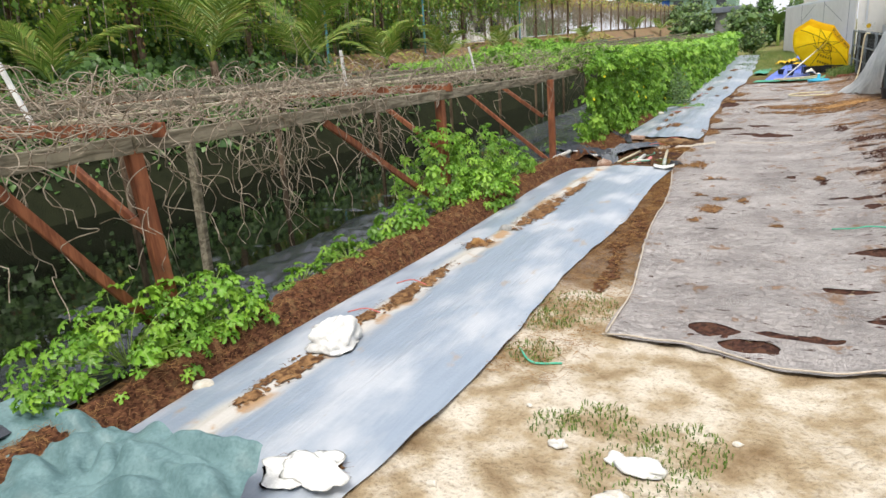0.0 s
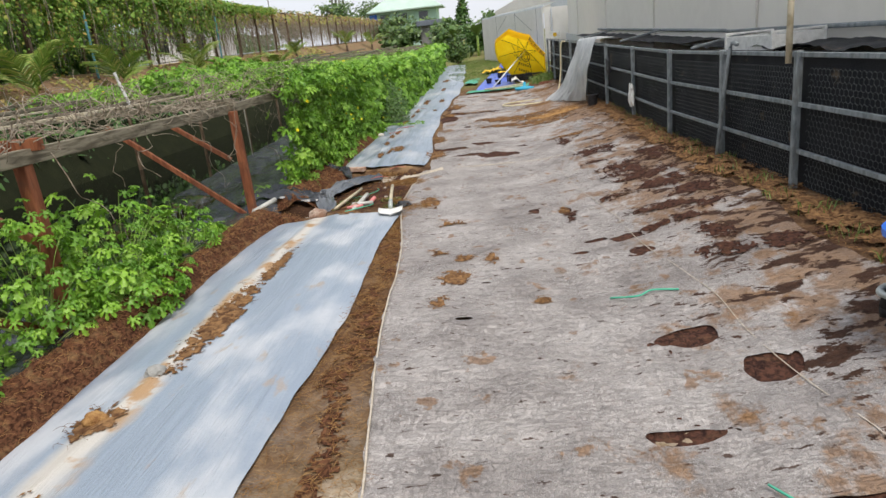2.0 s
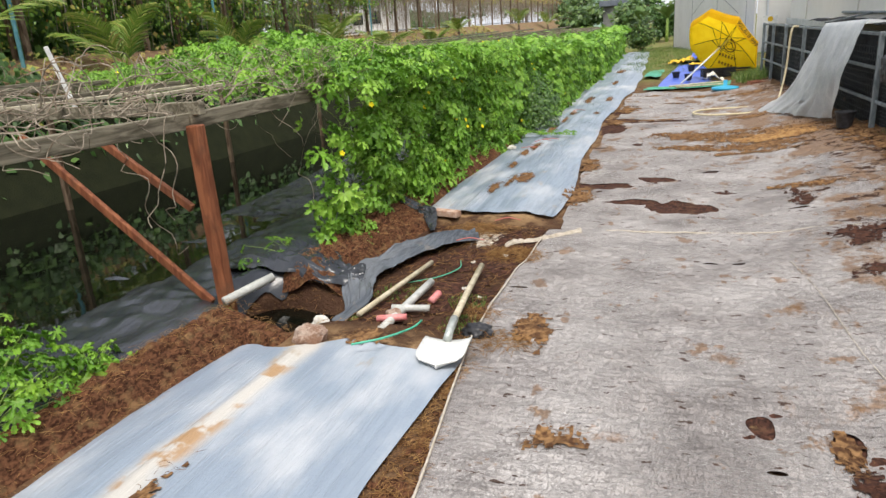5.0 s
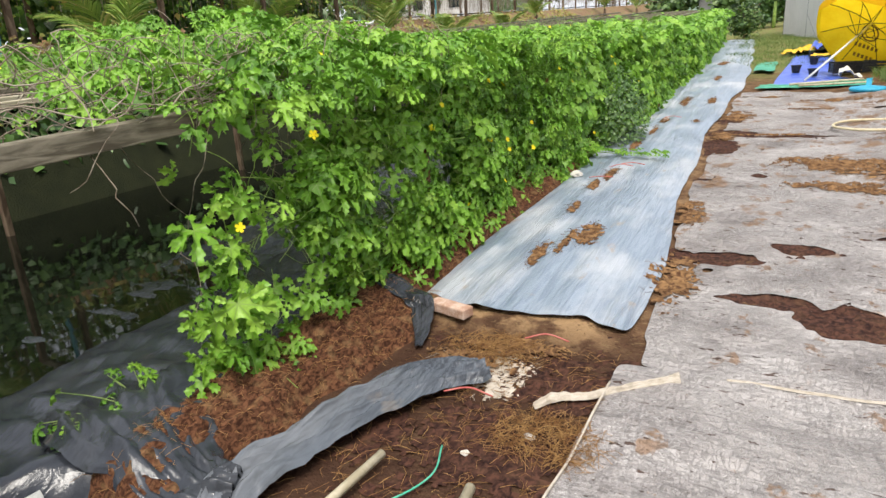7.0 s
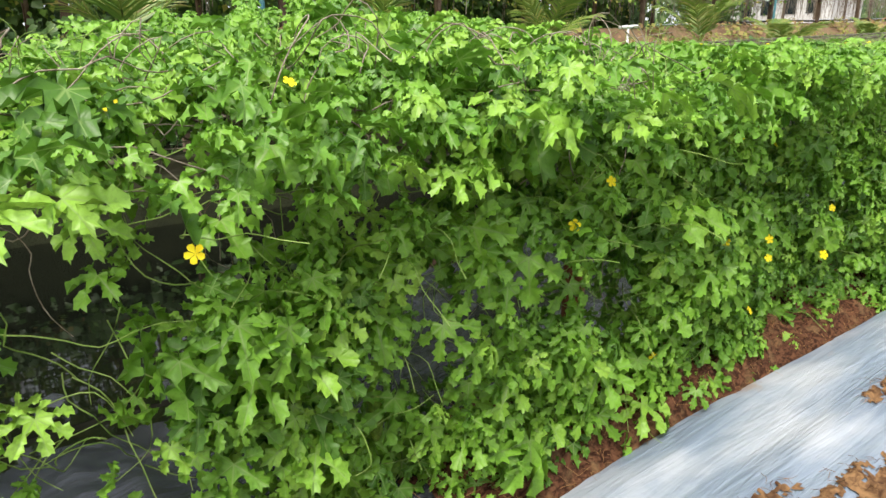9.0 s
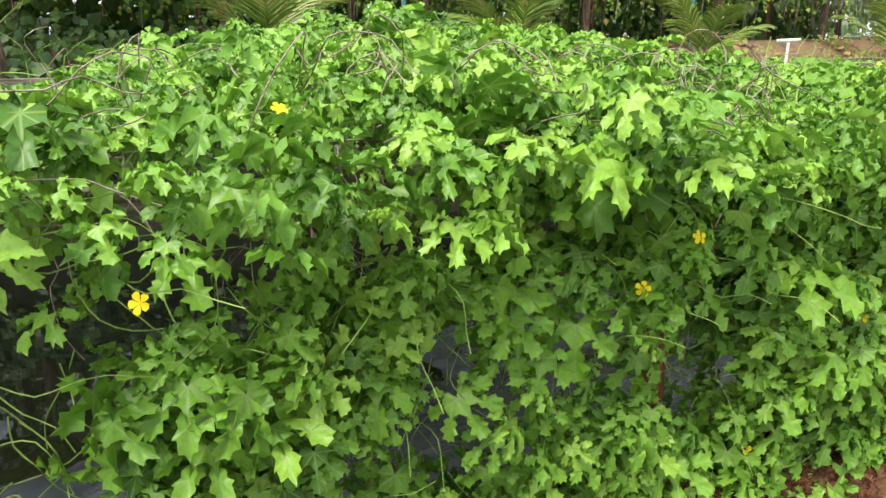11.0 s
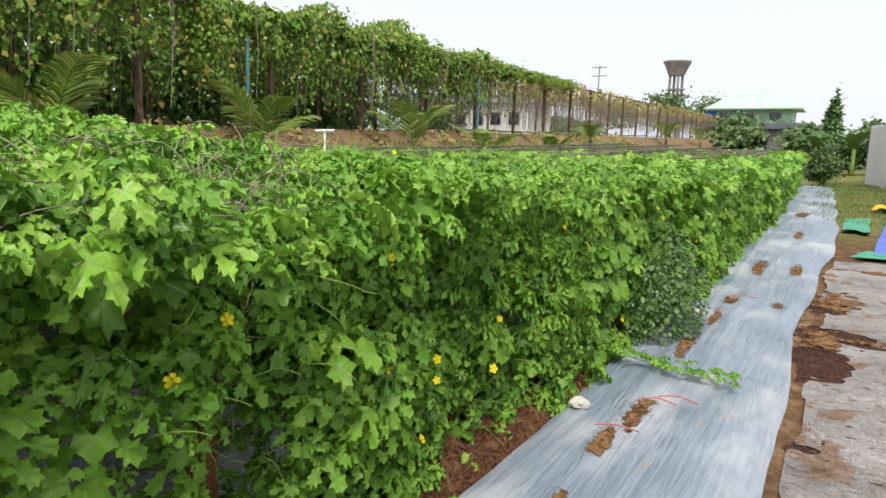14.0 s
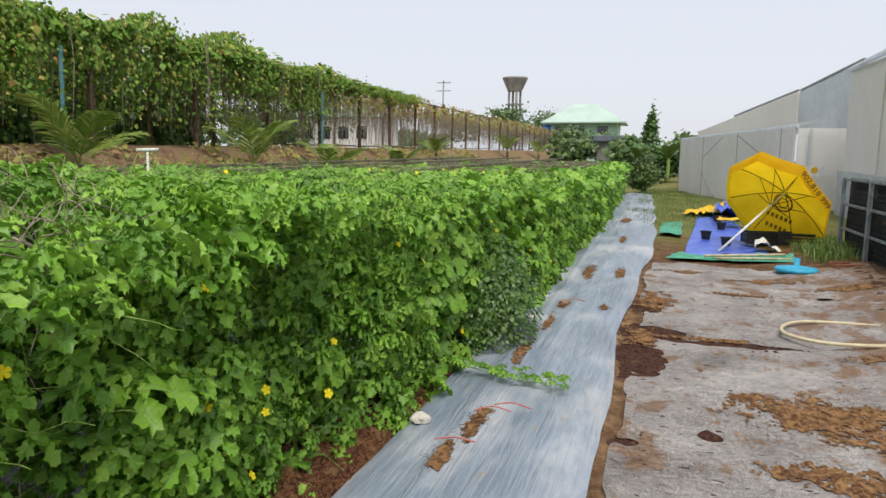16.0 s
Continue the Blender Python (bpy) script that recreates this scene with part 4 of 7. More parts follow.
for p in SPOTS + more:
    if bloom is None:
        flower = bloom = triangles("flower", fv, ff, PETAL)
    else:
        flower = new("flower", bloom.data)
    flower.parent = hedge
    turn = frames(np.array([[0.8 + rng.normal(0, 0.3), -0.4 + rng.normal(0, 0.3), 0.5]]), np.array([[rng.normal(), rng.normal(), rng.normal()]]))[0]
    flower.matrix_basis = Matrix.Translation(Vector(p) - hedge.location) @ Matrix(turn.tolist()).to_4x4() @ Matrix.Scale(float(0.019 + 0.007 * rng.random()), 4)
tagged(bloom, "small yellow five-petalled flower")


def gourd_fruit(at, long, wide):
    bm = bmesh.new()
    bmesh.ops.create_uvsphere(bm, u_segments=20, v_segments=24, radius=1)
    for v in bm.verts:
        a = math.atan2(v.co.y, v.co.x)
        r = 1 + 0.1 * math.cos(9 * a) + 0.07 * math.sin(v.co.z * 26 + 2 * math.cos(9 * a))
        v.co = Vector((v.co.x * r * wide, v.co.y * r * wide, v.co.z * long))
    bmesh.ops.translate(bm, verts=bm.verts, vec=at)
    return bm


for at, long in (((-1.5, 12.42, 0.86), 0.1), ((-1.5, 12.4, 0.52), 0.09)):
    fixed(part("gourd", gourd_fruit(at, long, 0.026), GOURD, None, "warty green bitter gourd", smooth=True), hedge)


# ---- low gourd plants ----
def clump(at, radius, height, count, size, seed, label, material=YOUNG, shapes=None, lean=(0, 0)):
    rng = np.random.default_rng(seed)
    owner = thing("gourd_plant" if shapes is None else "shrub", label, "plant", (at[0], at[1], ground_z(at[0], at[1])), "" if shapes else "low gourd plants")
    a, r, h = rng.uniform(0, math.tau, count), radius * np.sqrt(rng.random(count)), rng.random(count)
    z = height * h * (1 - 0.55 * (r / radius) ** 2) + 0.03
    P = np.stack([r * np.cos(a) * 0.8 + lean[0] * h, r * np.sin(a) * 1.25 + lean[1] * h, z], -1)
    N = np.stack([0.6 * np.cos(a) * r / radius + rng.normal(0, 0.3, count), 0.6 * np.sin(a) * r / radius + rng.normal(0, 0.3, count) - 0.1, 0.8 + 0 * a], -1)
    H = np.stack([np.cos(a) + rng.normal(0, 0.4, count), np.sin(a) + rng.normal(0, 0.4, count), -0.35 + 0 * a], -1)
    V, F, W = scatter(shapes or GOURD_LEAVES, P, frames(N, H), size * rng.lognormal(0, 0.25, count), rng)
    triangles("foliage", V, F, material, owner, vein=W)["kind"] = "stuff"
    lines = [bend([(0, 0, 0), (p[0] * 0.5, p[1] * 0.5, p[2] * 0.65), tuple(p)], 3) for p in P[:: max(1, count // 40)]]
    V, F = tubes(lines, 0.004, 3)
    triangles("stem", V, F, STEM, owner)["kind"] = "stuff"
    return owner


clump((-1.68, 2.75), 0.48, 0.45, 150, 0.1, 1, "leafy young bitter gourd plant on the mulch")
clump((-1.64, 3.25), 0.36, 0.42, 120, 0.11, 2, "leafy young bitter gourd plant beside a post")
clump((-1.62, 4.15), 0.14, 0.16, 18, 0.09, 3, "small bitter gourd seedling on the mulch")
clump((-1.64, 4.75), 0.22, 0.24, 38, 0.1, 4, "small bitter gourd plant on the mulch")
clump((-1.68, 5.6), 0.28, 0.3, 60, 0.1, 5, "bushy bitter gourd plant on the mulch")
clump((-1.75, 6.5), 0.4, 0.95, 210, 0.088, 6, "tall bitter gourd plant climbing a post", lean=(-0.1, 0.1))
clump((-1.78, 7.5), 0.58, 0.9, 360, 0.088, 7, "tall bushy bitter gourd plant", lean=(-0.15, 0))
clump((-1.52, 7.1), 0.36, 0.5, 150, 0.11, 15, "leafy bitter gourd plant spreading over the mulch")
clump((-1.75, 8.4), 0.38, 0.55, 150, 0.09, 8, "bushy bitter gourd plant on the mulch")
clump((-1.7, 8.95), 0.18, 0.2, 26, 0.1, 9, "small bitter gourd plant on the mulch")
clump((-1.74, 10.95), 0.24, 0.16, 34, 0.085, 10, "short bitter gourd shoot creeping over the black film", lean=(-0.25, -0.1))
clump((-1.16, 17.8), 0.52, 0.95, 4200, 0.035, 11, "grey-green fine-leaved shrub in front of the hedge", SHRUB, SMALL_LEAF)
creeper = thing("gourd_plant", "bitter gourd runner creeping across the silver film", "plant", (-0.8, 16.6, 0.1), "low gourd plants")
line = bend([(-0.5, 0.2, 0.02), (-0.2, 0.08, 0.03), (0.1, -0.02, 0.02), (0.45, -0.06, 0.03)], 8)
V, F = tubes([line], 0.005, 5)
triangles("stem", V, F, STEM, creeper)
P = np.array(line)[::1].repeat(2, 0) + np.random.default_rng(3).normal(0, 0.03, (2 * len(line), 3)) * (1, 1, 0.4) + (0, 0, 0.04)
V, F, W = scatter(GOURD_LEAVES, P, frames(np.tile([[0.2, -0.2, 1.0]], (len(P), 1)), np.random.default_rng(4).normal(0, 1, (len(P), 3))), np.full(len(P), 0.075), np.random.default_rng(5))
triangles("foliage", V, F, YOUNG, creeper, vein=W)


# ---- mulch strip ----
def mulch_z(x, y):
    u = (x - mulch_left(y)) / 0.5
    inner = smooth_between(mulch_right(y) - x, -0.02, 0.13) * smooth_between(x, mulch_left(y) - 0.03, mulch_left(y) + 0.1)
    return ground_z(x, y) - 0.012 + inner * 0.04 + (0.06 * smooth_between(y, 10.5, 11.0) * (1 - smooth_between(y, 12.0, 12.5)) + 0.2) * inner * 0.15 + inner * (0.045 * max(0, math.sin(math.pi * min(1, max(0, u)))) + 0.055 * abs(ripple(x, y, 9, 2)) + 0.03 * ripple(x, y, 30, 5))


def mulch_left(y):
    return -1.5 - 0.13 * smooth_between(y, 3.0, 4.2) - 0.25 * smooth_between(y, 12.2, 13.0)


def mulch_right(y):
    return bed_left(y) + 0.04 if y < 9.6 or y > 12.6 else -1.04 - 0.12 * math.sin(y - 9.6) + 0.1 * ripple(0, y, 2.5, 6)


mulch = sheet("mulch", np.arange(-1.95, -0.55, 0.024), np.arange(0.5, 26, 0.03), mulch_z, COIR,
              gone=lambda x, y: x > mulch_right(y) or x < mulch_left(y) + 0.1 * ripple(x, y, 2, 4) or (abs(x + 1.45) < 0.4 and 9.75 < y < 10.5), smooth=False)
tagged(mulch, "strip of red-brown coir mulch along the film", "mulch", kind="stuff")
rng = np.random.default_rng(8)
lines = []
for _ in range(6500):
    y = rng.uniform(1.5, 17)
    x = rng.uniform(mulch_left(y), min(mulch_right(y), -1.0))
    a, l = rng.uniform(0, math.tau), rng.uniform(0.02, 0.09)
    z = mulch_z(x, y) + 0.004
    lines.append([(x, y, z), (x + 0.5 * l * math.cos(a), y + 0.5 * l * math.sin(a), z + 0.012), (x + l * math.cos(a + 0.3), y + l * math.sin(a + 0.3), z)])
V, F = tubes(lines, 0.0011, 3)
tagged(triangles("coir_fibre", V, F, STRAW), "loose dry coir fibres on the mulch", "coir", kind="stuff")


# ---- the black fence ----
def fence_x(y):
    return 3.62 - 0.036 * (y - 5.0)


def fence_z(y):
    return 0.26 + 0.012 * math.sin(y)


FENCE_POSTS = [6.55, 8.46, 10.07, 11.94, 13.83, 15.8, 17.9, 19.8, 21.4, 22.7, 23.9]
fence = thing("fence", "grey post fence with wire mesh over black film", "fence", (3.4, 14, 0.2))
for y in FENCE_POSTS:
    fixed(part("post", beam((fence_x(y), y, 0.0), (fence_x(y), y, 1.34), 0.055, 0.055, 0.008, up=(0, 1, 0)), GREY_POST, None), fence)
for a, b in zip(FENCE_POSTS, FENCE_POSTS[1:]):
    for z in (0.56, 0.93, 1.31):
        fixed(part("rail", beam((fence_x(a) + 0.01, a + 0.037, z), (fence_x(b) + 0.01, b - 0.037, z), 0.03, 0.036, 0.004), GREY_POST, None), fence)
    ys = np.linspace(a, b, 22)
    panel = sheet("film_panel", ys, np.linspace(0.16, 1.33, 14), lambda u, v: 0, TANK)
    for v in panel.data.vertices:
        u, h = v.co.x, v.co.y
        v.co = Vector((fence_x(u) + 0.075 + 0.025 * ripple(u, h, 3.0, 6) + 0.012 * ripple(u, h, 9, 2), u, h))
    fixed(panel, fence)


def hex_mesh(y0, y1, z0, z1, cell, owner):
    lines, rows = [], int((z1 - z0) / (cell * 0.75))
    for r in range(rows):
        z, off = z0 + r * cell * 0.75, (r % 2) * cell * 0.5
        n = int((y1 - y0) / cell)
        for k in range(n):
            y = y0 + off + k * cell
            def at(dy, dz):
                return (fence_x(y + dy) + 0.035, y + dy, z + dz)
            lines += [[at(0, 0), at(cell * 0.5, cell * 0.25)], [at(cell * 0.5, cell * 0.25), at(cell, 0)], [at(0, 0), at(0, -cell * 0.5)]]
    V, F = tubes(lines, 0.0016, 3, 1.0)
    return fixed(triangles("wire_netting", V, F, WIRE), owner)


for a, b in zip(FENCE_POSTS[:5], FENCE_POSTS[1:6]):
    hex_mesh(a + 0.05, b - 0.09, 0.24, 1.27, 0.058, fence)["kind"] = "stuff"
for a, b in zip(FENCE_POSTS[5:], FENCE_POSTS[6:]):
    hex_mesh(a + 0.05, b - 0.09, 0.24, 1.27, 0.1, fence)["kind"] = "stuff"

# ---- tanks behind the fence ----
tank = thing("tank_liner", "black film lined tanks with pipe frames behind the fence", "tank", (4.0, 14, 0.2))
for y0, y1 in ((6.4, 12.9), (13.2, 23.6)):
    top = sheet("film_cover", np.linspace(3.75, 4.75, 16), np.linspace(y0, y1, 80), lambda x, y: 1.34 + 0.05 * ripple(x * 2, y, 1.6, 4) + 0.03 * ripple(x, y, 6, 2), TANK)
    fixed(top, tank)
    back = sheet("film_wall", np.linspace(y0, y1, 90), np.linspace(0.2, 1.5, 8), lambda u, v: 0, TANK)
    for v in back.data.vertices:
        u, h = v.co.x, v.co.y
        v.co = Vector((4.55 + 0.03 * ripple(u, h, 3, 6), u, h + 0.04 * ripple(u, 0, 1.5, 2) * (h > 1.3)))
    fixed(back, tank)
    for x, z in ((4.5, 1.45),):
        fixed(part("pipe", beam((x, y0, z), (x - 0.1, y1, z), 0.045, 0.045, 0.012), GREY_POST, None), tank)
for y in np.arange(7.2, 23.5, 4.6):
    fixed(part("cross_pipe", beam((3.6, y, 1.33), (4.5, y + 0.3, 1.46), 0.035, 0.035, 0.01), GREY_POST, None), tank)


# ---- greenhouses ----
def wall(name, a, b, z0, z1a, z1b, material, owner, thick=0.06):
    a, b = Vector((*a, 0)), Vector((*b, 0))
    side = (b - a).cross(Vector((0, 0, 1))).normalized() * thick
    bm = bmesh.new()
    cols, n = [], 24
    for k in range(n + 1):
        p, t = a.lerp(b, k / n), k / n
        wave = side * (0.06 * math.sin(k * 0.9))
        cols.append([bm.verts.new(q) for q in (p + wave + Vector((0, 0, z0)), p + wave + Vector((0, 0, z1a + (z1b - z1a) * t)),
                                               p + side + Vector((0, 0, z1a + (z1b - z1a) * t)), p + side + Vector((0, 0, z0)))])
    for c, d in zip(cols, cols[1:]):
        for k in range(4):
            bm.faces.new((c[k], d[k], d[(k + 1) % 4], c[(k + 1) % 4]))
    bm.faces.new(cols[0]), bm.faces.new(cols[-1][::-1])
    bmesh.ops.recalc_face_normals(bm, faces=bm.faces)
    return part(name, bm, material, owner)


house = thing("greenhouse", "beige shade-cloth greenhouse with a milky film roof", "greenhouse", group="greenhouses")
wall("side_wall", (4.62, -6), (4.4, 30.1), 0.0, 3.9, 3.6, BEIGE, house)
wall("end_wall", (4.4, 30.16), (12, 31.2), 0.0, 3.6, 6.2, BEIGE, house)
part("roof", beam((4.3, 12, 3.78), (14, 12, 7.4), 0.05, 0.05), CLEAR, house)
roof = sheet("roof_film", np.linspace(4.25, 12, 10), np.linspace(-6, 30.3, 20), lambda x, y: 3.92 - 0.3 * (y + 6) / 36 + 0.36 * (x - 4.25), CLEAR, parent=house)
for y in np.arange(-3.5, 30, 5.2):
    x = 4.62 - 0.22 * (y + 6) / 36
    part("frame_tube", beam((x - 0.03, y, 0), (x - 0.012, y, 3.7), 0.03, 0.03, 0.008), BEIGE, house)
part("eave", beam((4.58, -6, 3.9), (4.36, 30.1, 3.62), 0.08, 0.1), CLEAR, house)
base_band = wall("skirt", (4.3, 24.2), (4.3, 30.2), 0.0, 1.25, 1.3, SHEET, house, 0.03)

house2 = thing("greenhouse", "grey-white net greenhouse with a lean-to and roof vent", "greenhouse", group="greenhouses")
wall("lean_to_wall", (1.4, 43.5), (3.6, 31.5), -0.1, 2.24, 2.36, GREY_CLOTH, house2)
wall("lean_to_end", (1.4, 43.56), (4.0, 45.0), -0.1, 2.24, 2.5, GREY_CLOTH, house2)
wall("front_wall", (3.62, 31.44), (6.5, 31.3), -0.1, 2.34, 2.3, GREY_CLOTH, house2)
wall("rear_film", (4.5, 35.9), (9.5, 36.6), 2.2, 3.7, 5.2, CLEAR, house2)
wall("upper_wall", (2.35, 47.0), (4.42, 35.8), 2.2, 2.7, 3.6, BEIGE, house2)
wall("gable_film", (4.44, 35.7), (5.1, 32.0), 2.3, 3.58, 4.0, CLEAR, house2)
lean = sheet("lean_to_roof", np.linspace(0, 1, 6), np.linspace(0, 1, 12), lambda x, y: 0, CLEAR, parent=house2)
for v in lean.data.vertices:
    a = Vector((1.4, 43.5, 2.25)).lerp(Vector((3.6, 31.5, 2.37)), v.co.y)
    b = Vector((2.4, 47.0, 2.5)).lerp(Vector((4.6, 33.0, 2.65)), v.co.y)
    v.co = a.lerp(b, v.co.x)
for t in (0.0, 0.3, 0.63, 0.93):
    p = Vector((1.4, 43.5, 0)).lerp(Vector((3.6, 31.5, 0)), t) + Vector((-0.05, 0, 0))
    part("frame_tube", beam(p, p + Vector((0, 0, 2.26 + 0.1 * t)), 0.04, 0.04, 0.01), FRAME, house2)
for t0, t1, z0, z1 in ((0.3, 0.5, 1.5, 2.25), (0.63, 0.86, 2.25, 1.5), (0.3, 0.42, 0.9, 0.1)):
    a, b = (Vector((1.4, 43.5, 0)).lerp(Vector((3.6, 31.5, 0)), t) + Vector((-0.05, 0, z)) for t, z in ((t0, z0), (t1, z1)))
    part("frame_brace", beam(a, b, 0.03, 0.03, 0.008), FRAME, house2)
part("vent_rail", beam((3.28, 41.96, 3.18), (4.38, 35.85, 3.66), 0.07, 0.06, 0.01), FRAME, house2)
part("vent_rail", beam((4.42, 35.7, 3.64), (5.1, 31.9, 4.08), 0.07, 0.06, 0.01), FRAME, house2)
part("eave", beam((1.38, 43.6, 2.27), (3.6, 31.4, 2.4), 0.06, 0.08, 0.01), CLEAR, house2)
part("corner_tube", beam((3.9, 31.3, 0), (3.9, 31.3, 2.3), 0.06, 0.06, 0.01), CLEAR, house2)
sign = thing("notice_board", "small white notice board with a round mark", "sign", (3.95, 30.9, 1.25))
part("board", box(bmesh.new(), (0.42, 0.03, 0.28), None, 0.008), WHITE, sign)
bm = bmesh.new()
bmesh.ops.create_circle(bm, cap_ends=True, segments=24, radius=0.08, matrix=pose(0, -0.021, 0.03, 90))
part("round_mark", bm, YELLOW_CLOTH, sign)


# ---- the far bank: vine trellis, palms, poles ----
BANK = 1.72
arbour = thing("vine_arbour", "tall post arbour overgrown with green and yellowing vines", "arbour", (-10, 20, BANK))
for y in np.arange(-8, 112, 3.0):
    for x in ((-10, -14) if y < 60 else (-10,)):
        h = 2.1 + 0.1 * math.sin(y * 2.3 + x)
        fixed(part("post", beam((x, y, BANK - 0.3), (x + 0.05 * math.sin(y), y, BANK + h), 0.1, 0.1, 0.015), TRUNK, None), arbour)
for x in (-10, -14):
    for y0, y1 in ((-8, 22), (22.05, 52), (52.05, 110)):
        fixed(part("rail", beam((x, y0, BANK + 2.12), (x, y1, BANK + 2.12), 0.06, 0.06, 0.01), TRUNK, None), arbour)
rng = np.random.default_rng(21)


def vine_wall(x, y0, y1, strands, size, drop, seed):
    """Strands of leaves that hang from the top of the arbour."""
    rng = np.random.default_rng(seed)
    P, lines = [], []
    for _ in range(strands):
        y, px = rng.uniform(y0, y1), x + rng.normal(0, 0.35)
        top = BANK + 2.15 + 0.25 * ripple(y, 0, 0.5, 3) + 0.3 * rng.random() ** 2
        thick = 0.5 + 0.9 * ripple(y, 0, 0.55, 9)
        long = drop * (0.3 + 0.9 * rng.random()) * np.clip(0.75 + thick, 0.35, 1.25)
        n = int(max(3, long / 0.075))
        z = top - np.linspace(0, min(long, 2.1), n)
        P.append(np.stack([px + rng.normal(0, 0.1, n) + 0.15, y + rng.normal(0, 0.1, n) + 0.08 * np.sin(z * 3 + y), z], -1))
        if rng.random() < 0.25:
            lines.append([(px, y, top), (px + 0.03, y + 0.05, 0.5 * (top + z[-1])), (px, y, z[-1] - 0.3 * rng.random())])
    return np.concatenate(P), lines


def leafy(name, P, size, material, owner, rng, up=0.35, face=1.0):
    N = np.stack([face + rng.normal(0, 0.5, len(P)), rng.normal(-0.2, 0.5, len(P)), up + rng.normal(0, 0.4, len(P))], -1)
    H = np.stack([rng.normal(0, 0.5, len(P)) + 0.3, rng.normal(0, 0.6, len(P)), -1 + 0 * P[:, 0]], -1)
    V, F, W = scatter(SMALL_LEAF, P, frames(N, H), size * rng.lognormal(0, 0.3, len(P)), rng)
    ob = triangles(name, V, F, material, None, vein=W)
    ob["kind"] = "stuff"
    return fixed(ob, owner) if owner else ob


P1, L1 = vine_wall(-10, -8, 33, 1500, 0.15, 1.25, 1)
P2, L2 = vine_wall(-12.5, -8, 35, 700, 0.15, 1.5, 2)
P6 = np.stack([rng.uniform(-17, -15.5, 17000), rng.uniform(-24, 33, 17000), BANK + rng.uniform(-0.4, 2.3, 17000)], -1)
leafy("foliage", np.concatenate([P1[::2], P2]), 0.075, VINE, arbour, rng)
leafy("foliage", P6, 0.28, SHRUB, arbour, rng)
edge_y = rng.uniform(-8, 40, 110000)
edge_z = rng.random(110000) ** 1.2
curtain = np.array([ripple(v, 0, 1.5, 33) + 0.5 * ripple(v, 0, 3.7, 35) for v in edge_y])
hung = (edge_z < 0.33) | (curtain > 0.06)
clumped = np.array([ripple(v, 0, 0.8, 3) + 0.6 * ripple(v, 0, 2.6, 8) for v in edge_y])
lower = 0.85 + 1.1 * np.clip(clumped + 0.15, 0, 1)
crest = np.array([0.12 * ripple(v, 0, 1.3, 4) + 0.3 * max(0, ripple(v, 0, 0.45, 14)) + 0.4 * math.exp(-((v - 23.4) / 0.7) ** 2) + 0.42 * math.exp(-((v - 26.2) / 0.8) ** 2) + 0.3 * math.exp(-((v - 19.5) / 1.0) ** 2) for v in edge_y])
P8 = np.stack([-9.95 + rng.normal(0, 0.22, 110000) + 0.1 * clumped, edge_y, BANK + 2.3 + crest - edge_z * (lower + crest)], -1)
leafy("foliage", P8[hung & ((edge_y < 31) | (edge_z < 0.3))], 0.07, VINE, arbour, rng)
roof_y = rng.uniform(-14, 34, 42000)
roof_x = rng.uniform(-17, -9.6, 42000)
mound = np.array([0.3 * ripple(a * 0.35, b * 0.4, 1.0, 5) + 0.7 * max(0, ripple(a * 0.6, b, 0.5, 14)) for a, b in zip(roof_x, roof_y)])
P3 = np.stack([roof_x, roof_y, BANK + 2.2 + mound + rng.uniform(-0.12, 0.22, 42000)], -1)
leafy("foliage", P3, 0.18, VINE, arbour, rng, up=1.0, face=0.4)
far_y = 31 + 80 * rng.random(9000) ** 1.3
P4 = np.stack([rng.uniform(-14, -9.7, 9000), far_y, BANK + 2.05 + rng.uniform(-0.3, 0.3, 9000)], -1)
DRY_LEAF = leaf_material("yellowing_vine_leaf", [(0.1, (0.2, 0.27, 0.05)), (0.45, (0.36, 0.34, 0.08)), (0.75, (0.34, 0.2, 0.09)), (1.0, (0.22, 0.13, 0.07))], gloss=0.7)
leafy("foliage", P4, 0.16, DRY_LEAF, arbour, rng, up=0.8, face=0.6)
dry = []
for _ in range(2400):
    y, x = 27 + 79 * rng.random() ** 1.2, rng.uniform(-13, -9.9)
    z = BANK + 2.1
    dry.append([(x, y, z), (x + rng.normal(0, 0.06), y + rng.normal(0, 0.1), z - 0.8), (x + rng.normal(0, 0.08), y + rng.normal(0, 0.15), z - rng.uniform(1.0, 2.05))])
V, F = tubes(dry + L1 + L2, 0.011, 3)
fixed(triangles("dry_strand", V, F, DRY_VINE), arbour)["kind"] = "stuff"
film_strip = sheet("mulch_film", np.linspace(-14, -11.2, 6), np.linspace(31, 95, 60), lambda x, y: ground_z(-12, 40) + 0.12 + 0.06 * ripple(x, y, 0.8, 2), FILM)
tagged(film_strip, "silver mulch film on the ground under the far arbour", "mulch film", "bed films")
for y, x in ((15.5, -9.6), (21.0, -9.6), (30.4, -9.6)):
    pole = thing("pole", "slim blue-green upright pole at the arbour", "pole", (x, y, BANK - 0.2), "arbour poles")
    part("shaft", beam((0, 0, 0), (0.02, 0.01, 1.9), 0.06, 0.06, 0.015), BLUE_POLE, pole)

